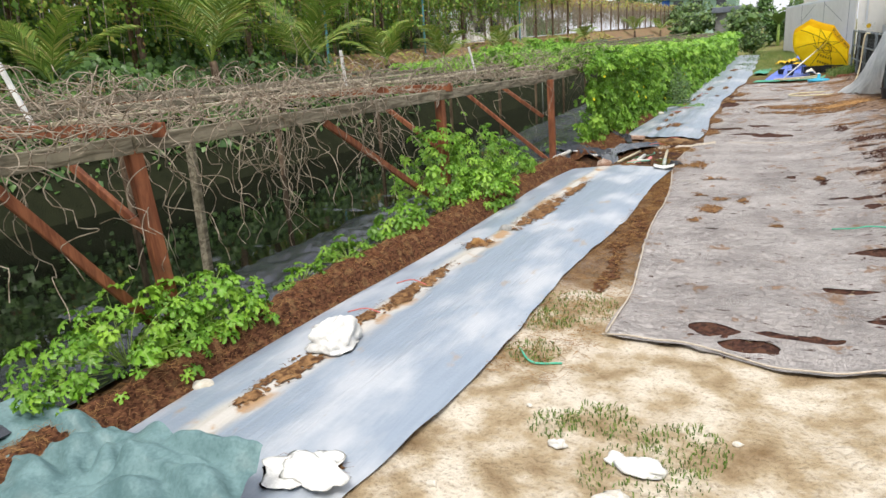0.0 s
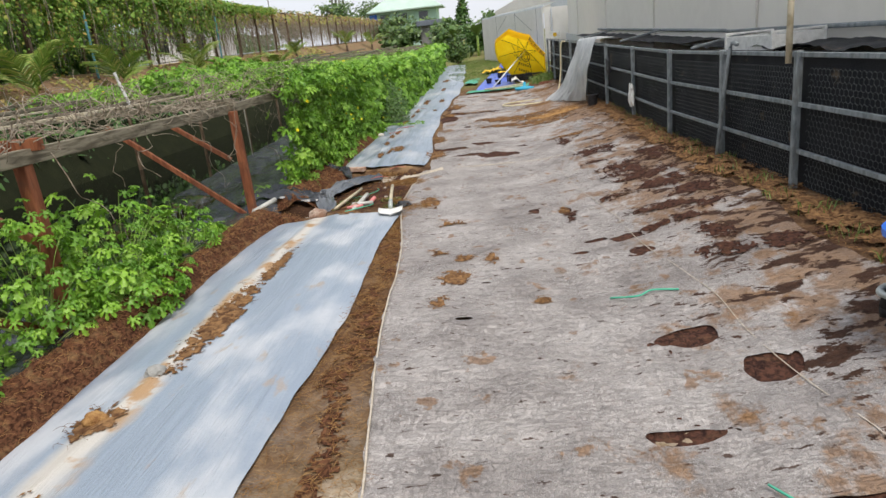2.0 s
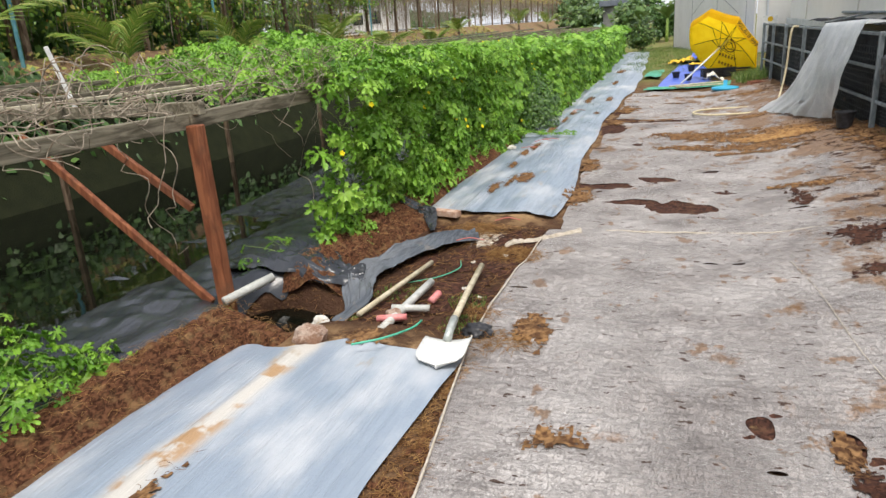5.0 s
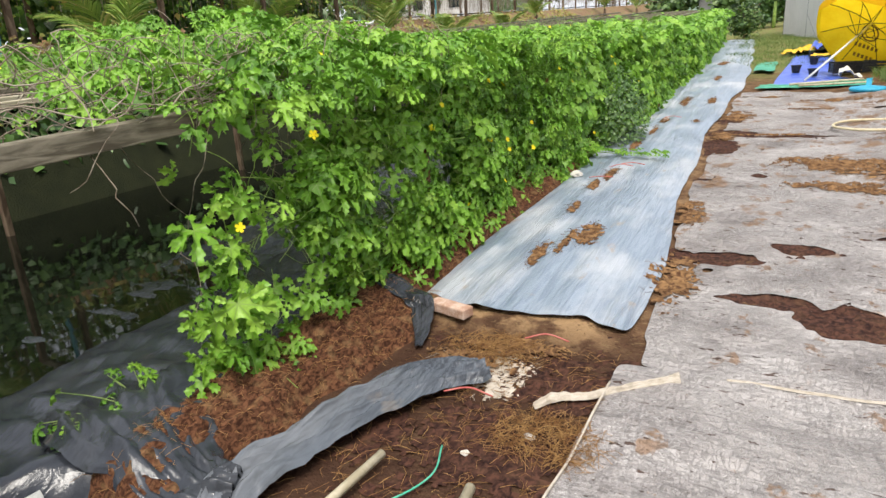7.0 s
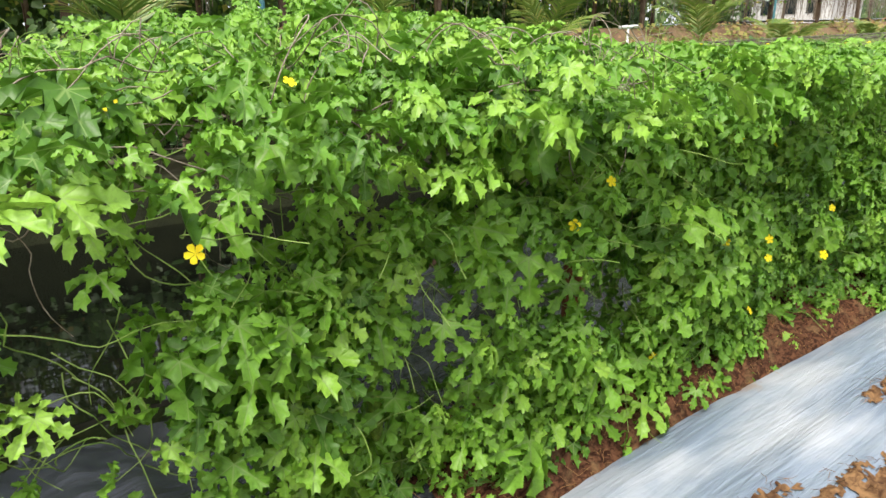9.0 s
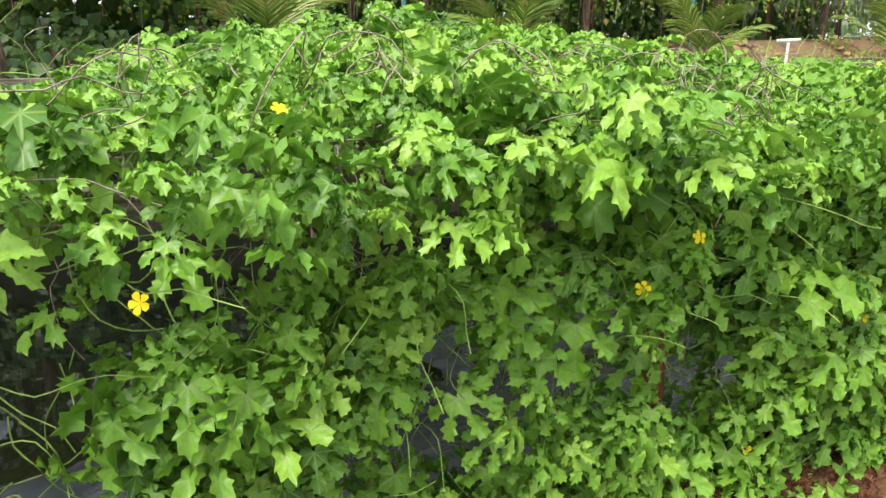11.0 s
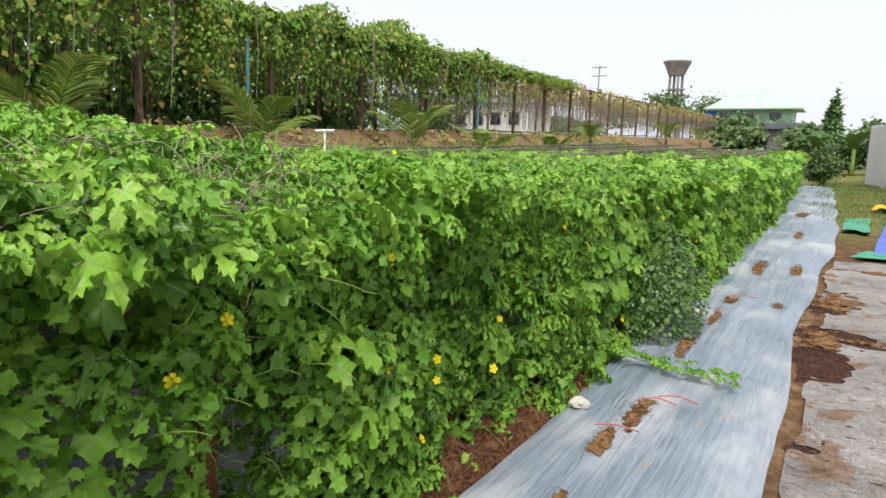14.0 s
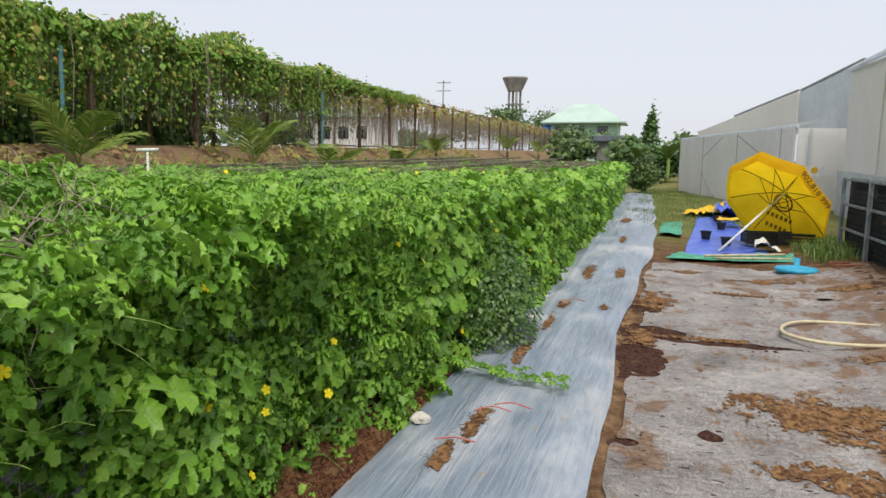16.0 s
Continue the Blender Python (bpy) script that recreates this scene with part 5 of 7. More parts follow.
scrub_y = rng.uniform(-6, 43, 15000)
scrub_x = -7.4 - 1.1 * rng.random(15000)
P5 = np.array([(x, y, ground_z(x, y) + 0.3 * rng.random() ** 2 + 0.05) for x, y in zip(scrub_x, scrub_y)])
keep = np.array([ripple(x, y, 0.7, 6) > -0.45 for x, y in zip(scrub_x, scrub_y)])
dry_y, dry_x = rng.uniform(-4, 48, 9000), rng.uniform(-9.9, -8.2, 9000)
P9 = np.array([(x, y, ground_z(x, y) + 0.16 * rng.random() ** 2) for x, y in zip(dry_x, dry_y) if ripple(x, y, 0.9, 16) > -0.1])
green_y, green_x = rng.uniform(-6, 15, 9000), rng.uniform(-9.9, -8.0, 9000)
P10 = np.array([(x, y, ground_z(x, y) + 0.05 + 0.55 * rng.random() ** 2 * (0.6 + ripple(x, y, 0.8, 26))) for x, y in zip(green_x, green_y)])
tagged(leafy("bank_weeds", P10, 0.12, SHRUB, None, rng, up=0.7, face=0.7), "rank green weeds along the top of the far bank", "weeds")
tagged(leafy("bank_litter", P9, 0.09, DRY_LEAF, None, rng, up=1.0, face=0.4), "dry weeds and leaf litter on the far bank", "weeds")
scrub = leafy("bank_weeds", P5[keep], 0.13, SHRUB, None, rng, up=0.6, face=0.8)
tagged(scrub, "low dark weeds on the far pond bank", "weeds")


def palm(at, height, fronds, long, seed, droop=1.0, group="young palms"):
    rng = np.random.default_rng(seed)
    owner = thing("coconut_palm", "young coconut palm with arching feathery fronds", "palm", at, group)
    tube_thing("trunk", [bend([(0, 0, -0.2), (0.02, 0.02, height * 0.5), (0, 0, height)], 4)], 0.1, TRUNK, owner, 8, 0.7)
    for k in range(max(5, fronds - 4)):
        a = k * 2.4 + rng.normal(0, 0.25)
        rise = rng.uniform(0.75, 1.52)
        reach, out = long * rng.uniform(0.8, 1.1), Vector((math.cos(a), math.sin(a), 0))
        rib = []
        for s in np.linspace(0, 1, 14):
            r = reach * s * math.cos(rise * (1 - 0.2 * s))
            rib.append(Vector((0, 0, height)) + out * r + Vector((0, 0, reach * s * math.sin(rise) - droop * 0.26 * reach * s * s * s)))
        V, F = tubes([rib], 0.014, 3, 0.3)
        V, F = [V], [F]
        base = len(V[0])
        side = out.cross(Vector((0, 0, 1)))
        for j in range(44):
            s = 0.14 + 0.86 * j / 43
            i = min(12, int(s * 13))
            p = rib[i].lerp(rib[i + 1], s * 13 - i) if i < 13 else rib[13]
            way = (rib[i + 1] - rib[i]).normalized()
            for sign in (-1, 1):
                l = long * 0.3 * math.sin(math.pi * min(1, 0.12 + s * 0.86)) ** 0.6 + 0.05
                d = (side * sign * 0.8 + way * 0.75 + Vector((0, 0, 0.05 - 0.25 * rng.random()))).normalized()
                mid, tip = p + d * l * 0.55, p + d * l + Vector((0, 0, -0.16 * l))
                w = way * 0.012
                V.append(np.array([p - w, p + w, mid + w * 1.1, mid - w * 1.1, tip]))
                F.append(np.array([(0, 1, 2), (0, 2, 3), (3, 2, 4)]) + base)
                base += 5
        triangles("frond", np.concatenate(V), np.concatenate(F), PALM, owner)
    return owner


for k, (x, y, h, n, long) in enumerate(((-9.0, 7.4, 0.2, 8, 1.6), (-8.7, 10.5, 0.6, 12, 2.7), (-8.7, 13.4, 0.4, 11, 2.2), (-8.6, 16.8, 0.2, 9, 1.7), (-8.6, 20.35, 0.2, 9, 1.5), (-8.5, 25.1, 0.2, 9, 1.5), (-8.4, 28.7, 0.1, 8, 1.3),
                                       (-8.3, 33.7, 0.1, 7, 1.1), (-9, 40, 0.1, 7, 1.1), (-8.8, 55, 0.3, 8, 1.7), (-8.5, 66, 0.3, 8, 1.8), (-8.2, 80, 0.3, 8, 1.8))):
    palm((x, y, ground_z(x, y)), h, n, long, 50 + k)

riser = thing("standpipe", "white plastic standpipe with a tee head", "pipe", (-4.2, 17.0, -0.08))
tube_thing("upright", [[(0, 0, -0.9), (0, 0, 1.0), (0, 0, 1.75)]], 0.011, WHITE, riser, 10)
tube_thing("tee", [[(-0.06, -0.07, 1.76), (0, 0, 1.765), (0.06, 0.07, 1.77)]], 0.017, WHITE, riser, 10)


# ---- distance ----
tower = thing("water_tower", "grey concrete water tower with a flared bowl", "water tower", (-21.4, 120, 0))
bm = bmesh.new()
bmesh.ops.create_cone(bm, cap_ends=True, segments=28, radius1=1.15, radius2=2.05, depth=2.0, matrix=pose(0, 0, 12.3))
part("bowl", bm, CONCRETE, tower)
bm = bmesh.new()
bmesh.ops.create_cone(bm, cap_ends=True, segments=28, radius1=2.1, radius2=2.05, depth=0.22, matrix=pose(0, 0, 13.4))
part("rim", bm, CONCRETE, tower)
for a in range(4):
    dx, dy = 0.95 * math.cos(a * math.tau / 4 + 0.5), 0.95 * math.sin(a * math.tau / 4 + 0.5)
    part("leg", beam((dx * 1.1, dy * 1.1, 0), (dx, dy, 11.4), 0.32, 0.32, 0.03), CONCRETE, tower)
for z in (3.0, 6.2, 9.2):
    part("ring_beam", box(bmesh.new(), (2.3, 2.3, 0.25), pose(0, 0, z, 0, 0, 28), 0.03), CONCRETE, tower)

villa = thing("house", "pale green house with a wide hipped metal roof", "house", (-7.2, 92, 0))
part("wall", box(bmesh.new(), (7.6, 7, 5.0), pose(0, 0, 2.5)), MINT, villa)
bm = bmesh.new()
ring = [bm.verts.new(p) for p in ((-4.6, -4.6, 4.95), (4.6, -4.6, 4.95), (4.6, 4.6, 4.95), (-4.6, 4.6, 4.95))]
ridge = [bm.verts.new(p) for p in ((-1.4, 0, 7.2), (1.2, 0, 7.2))]
bm.faces.new(ring[::-1]), bm.faces.new((ring[0], ring[1], ridge[1], ridge[0])), bm.faces.new((ring[1], ring[2], ridge[1]))
bm.faces.new((ring[2], ring[3], ridge[0], ridge[1])), bm.faces.new((ring[3], ring[0], ridge[0]))
part("roof", bm, MINT_ROOF, villa)
part("fascia", box(bmesh.new(), (9.3, 9.3, 0.16), pose(0, 0, 4.9), 0.02), MINT_ROOF, villa)
for x in (-2.6, -0.4, 2.2):
    win = part("window", box(bmesh.new(), (1.1, 0.08, 1.2), pose(x, -3.53, 3.9), 0.02), PANE, villa)
    part("frame", box(bmesh.new(), (1.25, 0.04, 0.07), pose(x, -3.6, 3.28)), WHITE, win)
part("tank", box(bmesh.new(), (0.9, 0.9, 1.0), pose(-4.0, -3.2, 4.2), 0.1), BLUE, villa)
shed = thing("shed", "low shed with a dark slate roof behind the trees", "shed", (-2.9, 71, 0))
part("wall", box(bmesh.new(), (2.4, 3, 2.5), pose(0, 0, 1.25)), CONCRETE, shed)
bm = beam((-1.5, -0.1, 2.75), (1.5, -0.1, 2.75), 3.6, 0.5, 0.05)
part("roof", bm, DARK_ROOF, shed)
hall = thing("house", "long white building seen beyond the arbour", "house", (-30, 75, 0))
part("wall", box(bmesh.new(), (9, 6, 4.9), pose(0, 0, 2.45)), WHITE, hall)
part("roof", beam((-5, 0, 5.3), (5, 0, 5.3), 6.8, 0.9, 0.1), MINT_ROOF, hall)
for x in (-3, -1, 1, 3):
    part("window", box(bmesh.new(), (1.1, 0.08, 1.2), pose(x, -3.03, 3.4), 0.02), PANE, hall)
mast = thing("utility_pole", "slim concrete utility pole with two cross arms", "utility pole", (-27.5, 100, 0))
part("shaft", beam((0, 0, 0), (0.1, 0, 11.2), 0.14, 0.14, 0.03), CONCRETE, mast)
for z in (10.9, 9.8):
    part("cross_arm", beam((-0.9, 0, z), (1.1, 0, z), 0.1, 0.12, 0.01), CONCRETE, mast)


def tree(name, label, at, trunk_h, crown, count, size, seed, material=FAR_LEAF, cone=False):
    rng = np.random.default_rng(seed)
    owner = thing(name, label, "tree", at)
    cx, cy, cz = crown
    top = trunk_h + cz
    tube_thing("trunk", [bend([(0, 0, -0.2), (0.05, 0, trunk_h * 0.6), (0, 0.05, trunk_h + cz * 0.7)], 4)], 0.05 + 0.03 * trunk_h, TRUNK, owner, 7, 0.35)
    limbs = []
    for k in range(9):
        a, h = k * 2.4, trunk_h + cz * (0.1 + 0.6 * k / 9)
        limbs.append(bend([(0, 0, h), (0.4 * cx * math.cos(a), 0.4 * cy * math.sin(a), h + 0.15 * cz), (0.8 * cx * math.cos(a), 0.8 * cy * math.sin(a), h + 0.22 * cz)], 3))
    V, F = tubes(limbs, 0.03 + 0.01 * trunk_h, 4, 0.3)
    triangles("limb", V, F, TRUNK, owner)
    heads = rng.normal(0, 1, (24, 3))
    heads /= np.linalg.norm(heads, axis=1, keepdims=True)
    heads *= rng.uniform(0.35, 0.85, (24, 1))
    C = heads[rng.integers(0, 24, count)] + rng.normal(0, 0.17, (count, 3))
    if cone:
        s = 1 - 0.5 * (C[:, 2:3] + 1)
        C[:, :2] *= np.clip(s, 0.08, 1) * 1.3
    P = C * (cx, cy, cz * 0.55) + (0, 0, trunk_h + cz * 0.5)
    N, H = rng.normal(0, 0.6, (count, 3)) + (0, -0.4, 0.8), rng.normal(0, 1, (count, 3)) + (0, 0, -0.6)
    V, F, W = scatter(SMALL_LEAF, P, frames(N, H), size * rng.lognormal(0, 0.3, count), rng)
    triangles("crown", V, F, material, owner, vein=W)["kind"] = "stuff"
    return owner


tree("conifer_tree", "dark conical conifer beyond the greenhouse", (0.15, 60, 0), 1.0, (0.8, 0.8, 4.0), 1600, 0.2, 1, SHRUB, True)
for k, (x, y, h, w, c) in enumerate(((-1.2, 58, 0.6, 1.6, 2.0), (-4.6, 76, 1.0, 2.4, 2.6), (-9, 84, 1.4, 3, 3.0), (-14.5, 80, 1.8, 2.6, 4.0), (-12.5, 100, 1.8, 4, 4.4), (-1.8, 66, 0.8, 1.4, 2.2), (-6.5, 70, 0.8, 2.2, 2.0),
                                   (2.6, 62, 0.8, 1.6, 2.2), (-34, 66, 1.5, 4, 3.6), (-38, 40, 2, 4, 4), (-24, 100, 2, 4, 4.0), (-46, 90, 2, 6, 5))):
    tree("broadleaf_tree", "rounded green tree in the distance", (x, y, 0.8 if x < -9 else 0), h, (w, w, c), 1500, 0.3, 10 + k)
s = rng.random(9000)
P7 = np.stack([-30 - 14 * np.clip(1.5 * s - 0.5, 0, 1) + rng.normal(0, 1.0, 9000), -20 + 175 * s, 0.8 + rng.random(9000) * (4.4 + np.array([1.0 * ripple(v * 60, 0, 0.5, 3) for v in s]))], -1)
tagged(leafy("far_woods", P7, 0.55, FAR_LEAF, None, rng, up=0.5), "row of green trees beyond the arbour", "woods")
end_bush = tree("bush", "dark green bush with yellowing tips at the hedge end", (-0.25, 41, 0), 0.1, (0.8, 0.9, 1.5), 2200, 0.11, 40, FAR_LEAF)
far_bush = tree("bush", "dense dark bush behind the path's end", (1.0, 52, 0), 0.2, (1.1, 1.2, 2.0), 1600, 0.2, 41, SHRUB)


def banana(at, seed):
    rng = np.random.default_rng(seed)
    owner = thing("banana_plant", "banana plant with broad upright green leaves", "plant", at, "banana plants")
    tube_thing("stem", [[(0, 0, -0.1), (0, 0, 0.8), (0, 0, 1.4)]], 0.1, STEM, owner, 8, 0.7)
    for k in range(8):
        a, rise = k * 2.4 + rng.normal(0, 0.2), rng.uniform(0.75, 1.35)
        out = Vector((math.cos(a), math.sin(a), 0))
        side = out.cross(Vector((0, 0, 1)))
        V, F = [], []
        for s in np.linspace(0, 1, 10):
            p = Vector((0, 0, 1.3)) + out * 1.5 * s * math.cos(rise) + Vector((0, 0, 1.6 * s * math.sin(rise) - 0.6 * s * s))
            w = 0.24 * math.sin(math.pi * min(1, 0.06 + s * 0.94)) ** 0.7
            V += [p - side * w + Vector((0, 0, 0.06)), p, p + side * w + Vector((0, 0, 0.06))]
        for i in range(9):
            for c in (0, 1):
                q = 3 * i + c
                F += [(q, q + 1, q + 4), (q, q + 4, q + 3)]
        triangles("leaf", np.array([tuple(v) for v in V]), np.array(F), FAR_LEAF, owner)


for k, (x, y) in enumerate(((1.1, 50), (0.6, 53), (1.9, 52), (-0.6, 56))):
    banana((x, y, 0), 70 + k)


# ---- beside the far greenhouse ----
def umbrella():
    owner = thing("umbrella", "large yellow market umbrella leaning on its pole, open", "umbrella", (1.24, 24.02, 0.05))
    axis = Vector((0.585, 0.627, 0.515)).normalized()
    turn = axis.to_track_quat("Z", "Y").to_matrix().to_4x4()
    tube_thing("pole", [[tuple(axis * s) for s in (0.0, 1.0, 1.88)]], 0.022, WHITE, owner, 10)
    hub, R, drop, n = 1.9, 0.97, 0.26, 8
    hang = (axis * -0.75 + Vector((0, 0, -0.75))).normalized() * 0.2

    def rim(a, s=1.0):
        """A point of the eight-sided cloth, taut between its ribs."""
        off = (a % (math.tau / n)) - math.pi / n
        r = R * s * (1 + s * (math.cos(math.pi / n) / math.cos(off) - 1))
        return turn @ Vector((r * math.cos(a), r * math.sin(a), hub - drop * s * s - 0.03 * s * math.cos(off * n / 2)))

    steps = n * 4
    V, F = [rim(0, 0.0)], []
    for j in range(1, 8):
        V += [rim(k * math.tau / steps, j / 7) for k in range(steps)]
    for k in range(steps):
        F.append((0, 1 + k, 1 + (k + 1) % steps))
        for j in range(6):
            a, b = 1 + j * steps, 1 + (j + 1) * steps
            F.append((a + k, b + k, b + (k + 1) % steps, a + (k + 1) % steps))
    canopy = from_arrays("canopy", V, F, YELLOW, owner, smooth=True)
    V, F = [], []
    for k in range(steps):
        p = rim(k * math.tau / steps)
        fall = hang * (0.5 + 0.5 * smooth_between(p.z, 0.6, 1.3))
        V += [p, p + fall * 0.5 + 0.02 * turn.to_3x3() @ Vector((math.cos(k * math.tau / steps), math.sin(k * math.tau / steps), 0)), p + fall]
        a, b = 3 * k, 3 * ((k + 1) % steps)
        F += [(a, b, b + 1, a + 1), (a + 1, b + 1, b + 2, a + 2)]
    from_arrays("valance", V, F, YELLOW, canopy)
    for k in range(n):
        a = k * math.tau / n
        tube_thing("rib", [[tuple(rim(a, s) - axis * 0.02) for s in (0.03, 0.35, 0.7, 0.98)]], 0.007, BLACK_INK, owner, 5)
        tube_thing("strut", [[tuple(axis * (hub - 0.45)), tuple(rim(a, 0.5) - axis * 0.03)]], 0.006, BLACK_INK, owner, 5)
    return owner, turn, axis, rim, hang, n


shade, turn, axis, rim, hang, corners = umbrella()


def lettering(body, size, m, material, owner):
    cu = bpy.data.curves.new("lettering", "FONT")
    cu.body, cu.size, cu.align_x, cu.align_y, cu.extrude = body, size, "CENTER", "CENTER", 0.001
    cu.materials.append(material)
    ob = new("lettering", cu)
    ob.parent, ob.matrix_basis = owner, m
    return ob


# The writing on the folded valance, and the mark and print on the cloth.
def panel_towards(way):
    back = turn.to_3x3().transposed() @ Vector(way)
    a = math.atan2(back.y, back.x)
    return (math.floor(a / (math.tau / corners)) + 0.5) * math.tau / corners


a0 = panel_towards((0.6, -0.2, 0.8))
along = (rim(a0 + 0.3) - rim(a0 - 0.3)).normalized()
down = (hang - along * hang.dot(along)).normalized()
across = along if along.x > 0 else -along
face = across.cross(-down)
facing = Matrix((across, -down, face)).transposed().to_4x4()
lettering("902.818 999", 0.145, Matrix.Translation(rim(a0) + hang * 0.5 + face * 0.03) @ facing, BLACK_INK, shade)
a1 = panel_towards((-0.2, 0, -1))
for r, w in ((0.18, 0.035), (0.1, 0.022)):
    V, F, spot = [], [], rim(a1, 0.24) - axis * 0.012
    side, out = (rim(a1 + 0.3, 0.5) - rim(a1 - 0.3, 0.5)).normalized(), (rim(a1, 0.4) - rim(a1, 0.1)).normalized()
    for k in range(32):
        b = k * math.tau / 32
        V += [spot + side * q * math.cos(b) + out * q * math.sin(b) - axis * 0.004 for q in (r, r - w)]
        F.append((2 * k, 2 * k + 1, (2 * k + 3) % 64, (2 * k + 2) % 64))
    from_arrays("round_print", V, F, BROWN_INK, shade)
side, out = (rim(a1 + 0.3, 0.7) - rim(a1 - 0.3, 0.7)).normalized(), (rim(a1, 0.9) - rim(a1, 0.5)).normalized()
flat = Matrix((side, out, side.cross(out))).transposed().to_4x4()
for s, count in ((0.55, 6), (0.76, 5)):
    for k in range(count):
        m = Matrix.Translation(rim(a1, s) - axis * 0.014 + side * (k - (count - 1) / 2) * 0.085) @ flat
        part("print_bar", box(bmesh.new(), (0.05, 0.075, 0.002), m), BROWN_INK, shade)


def cloth(name, label, category, corners, bumps, material, seed, n=28, group=""):
    """A crumpled cloth between four corners on the ground."""
    a, b, c, d = (Vector(p) for p in corners)
    ob = sheet(name, np.linspace(0, 1, n), np.linspace(0, 1, n), lambda u, v: 0, material)
    for v in ob.data.vertices:
        u, w = v.co.x, v.co.y
        p = a.lerp(b, u).lerp(d.lerp(c, u), w)
        q = 1.1 * ripple(u * 1.5, w * 1.5, 1.0, seed)
        p.x += 0.12 * ripple(u, w, 3, seed + 5) * (b - a).length * 0.4
        p.y += 0.12 * ripple(u, w, 3, seed + 9) * (d - a).length * 0.4
        p.z += 0.02 + bumps * max(0.0, q + 0.25) + 0.6 * bumps * abs(ripple(u + 0.3 * q, w, 4.5, seed + 2)) + 0.15 * bumps * ripple(u, w, 14, seed)
        v.co = p
    return tagged(ob, label, category, group)


cloth("tarpaulin", "crumpled bright blue tarpaulin spread on the ground", "tarpaulin", ((0.68, 23.7, 0), (2.3, 23.9, 0), (3.9, 30.6, 0), (1.3, 30.9, 0)), 0.06, TARP_BLUE, 3, 46)
cloth("tarpaulin", "heap of dark and bright blue tarpaulin", "tarpaulin", ((1.6, 29.5, 0), (2.6, 29.5, 0), (2.9, 33.0, 0), (2.0, 33.0, 0)), 0.5, TARP_BLUE, 5, 30)
cloth("cloth", "yellow cloth thrown over the tarpaulin edge", "cloth", ((0.95, 30.8, 0.02), (1.9, 30.2, 0.1), (2.1, 32.6, 0.2), (1.3, 32.8, 0.05)), 0.22, YELLOW_CLOTH, 7)
cloth("cloth", "folded yellow and white cloth on blue tarpaulin", "cloth", ((1.5, 27.9, 0.2), (2.1, 27.8, 0.2), (2.1, 28.5, 0.25), (1.6, 28.5, 0.2)), 0.06, YELLOW_CLOTH, 9, 14)
cloth("netting", "flat green mesh netting beside the blue tarpaulin", "netting", ((0.38, 23.1, 0.01), (2.3, 23.3, 0.01), (2.4, 24.2, 0.03), (0.6, 24.1, 0.01)), 0.04, TEAL, 11)
cloth("netting", "scrap of green mesh netting beside the film", "netting", ((0.32, 26.2, 0.01), (0.75, 26.1, 0.01), (0.8, 29.0, 0.01), (0.34, 29.4, 0.01)), 0.04, TEAL, 13)
cloth("netting", "bunched teal mesh netting beside the poles", "netting", ((1.7, 23.4, 0.02), (2.35, 23.5, 0.02), (2.3, 24.1, 0.03), (1.8, 24.1, 0.02)), 0.06, TEAL, 15)
for k, (a, b, r) in enumerate((((0.95, 23.25, 0.09), (2.15, 23.7, 0.12), 0.022), ((1.1, 23.15, 0.08), (2.2, 23.45, 0.09), 0.018))):
    pole = thing("bamboo_pole", "pale bamboo pole lying on green netting", "pole", a, "bamboo poles")
    d = Vector(b) - Vector(a)
    tube_thing("cane", [[tuple(d * s) for s in np.linspace(0, 1, 9)]], r, PALE_WOOD, pole, 8)


def pot(at, r, h, material, label, name="plant_pot", group="black pots"):
    owner = thing(name, label, "pot", at, group)
    bm = bmesh.new()
    prof = [(r * 0.72, 0), (r, h), (r * 1.08, h), (r * 1.08, h - 0.02), (r * 0.93, h - 0.005), (r * 0.68, 0.02)]
    rings = [[bm.verts.new((p * math.cos(k * math.tau / 20), p * math.sin(k * math.tau / 20), z)) for k in range(20)] for p, z in prof]
    for lo, hi in zip(rings, rings[1:]):
        for k in range(20):
            bm.faces.new((lo[k], lo[(k + 1) % 20], hi[(k + 1) % 20], hi[k]))
    bm.faces.new(rings[0][::-1]), bm.faces.new(rings[-1])
    bmesh.ops.recalc_face_normals(bm, faces=bm.faces)
    part("body", bm, material, owner)
    return owner


for x, y in ((1.12, 25.6), (1.4, 24.75), (1.55, 27.4), (1.62, 29.0)):
    pot((x, y, 0.08), 0.1, 0.15, BLACK, "small black plastic pot on blue tarpaulin")
pot((2.98, 15.95, 0.24), 0.11, 0.2, BLACK, "black plastic bucket at the fence foot", "bucket", "")

lid = thing("cyan_stand", "round cyan plastic umbrella base on the fleece", "stand", (2.08, 22.35, 0.07))
bm = bmesh.new()
prof = [(0.02, 0.0), (0.26, 0.0), (0.28, 0.03), (0.26, 0.06), (0.12, 0.08), (0.04, 0.09), (0.04, 0.2), (0.03, 0.2)]
rings = [[bm.verts.new((p * math.cos(k * math.tau / 28), p * math.sin(k * math.tau / 28), z)) for k in range(28)] for p, z in prof]
for lo, hi in zip(rings, rings[1:]):
    for k in range(28):
        bm.faces.new((lo[k], lo[(k + 1) % 28], hi[(k + 1) % 28], hi[k]))
part("body", bm, CYAN, lid, smooth=True)


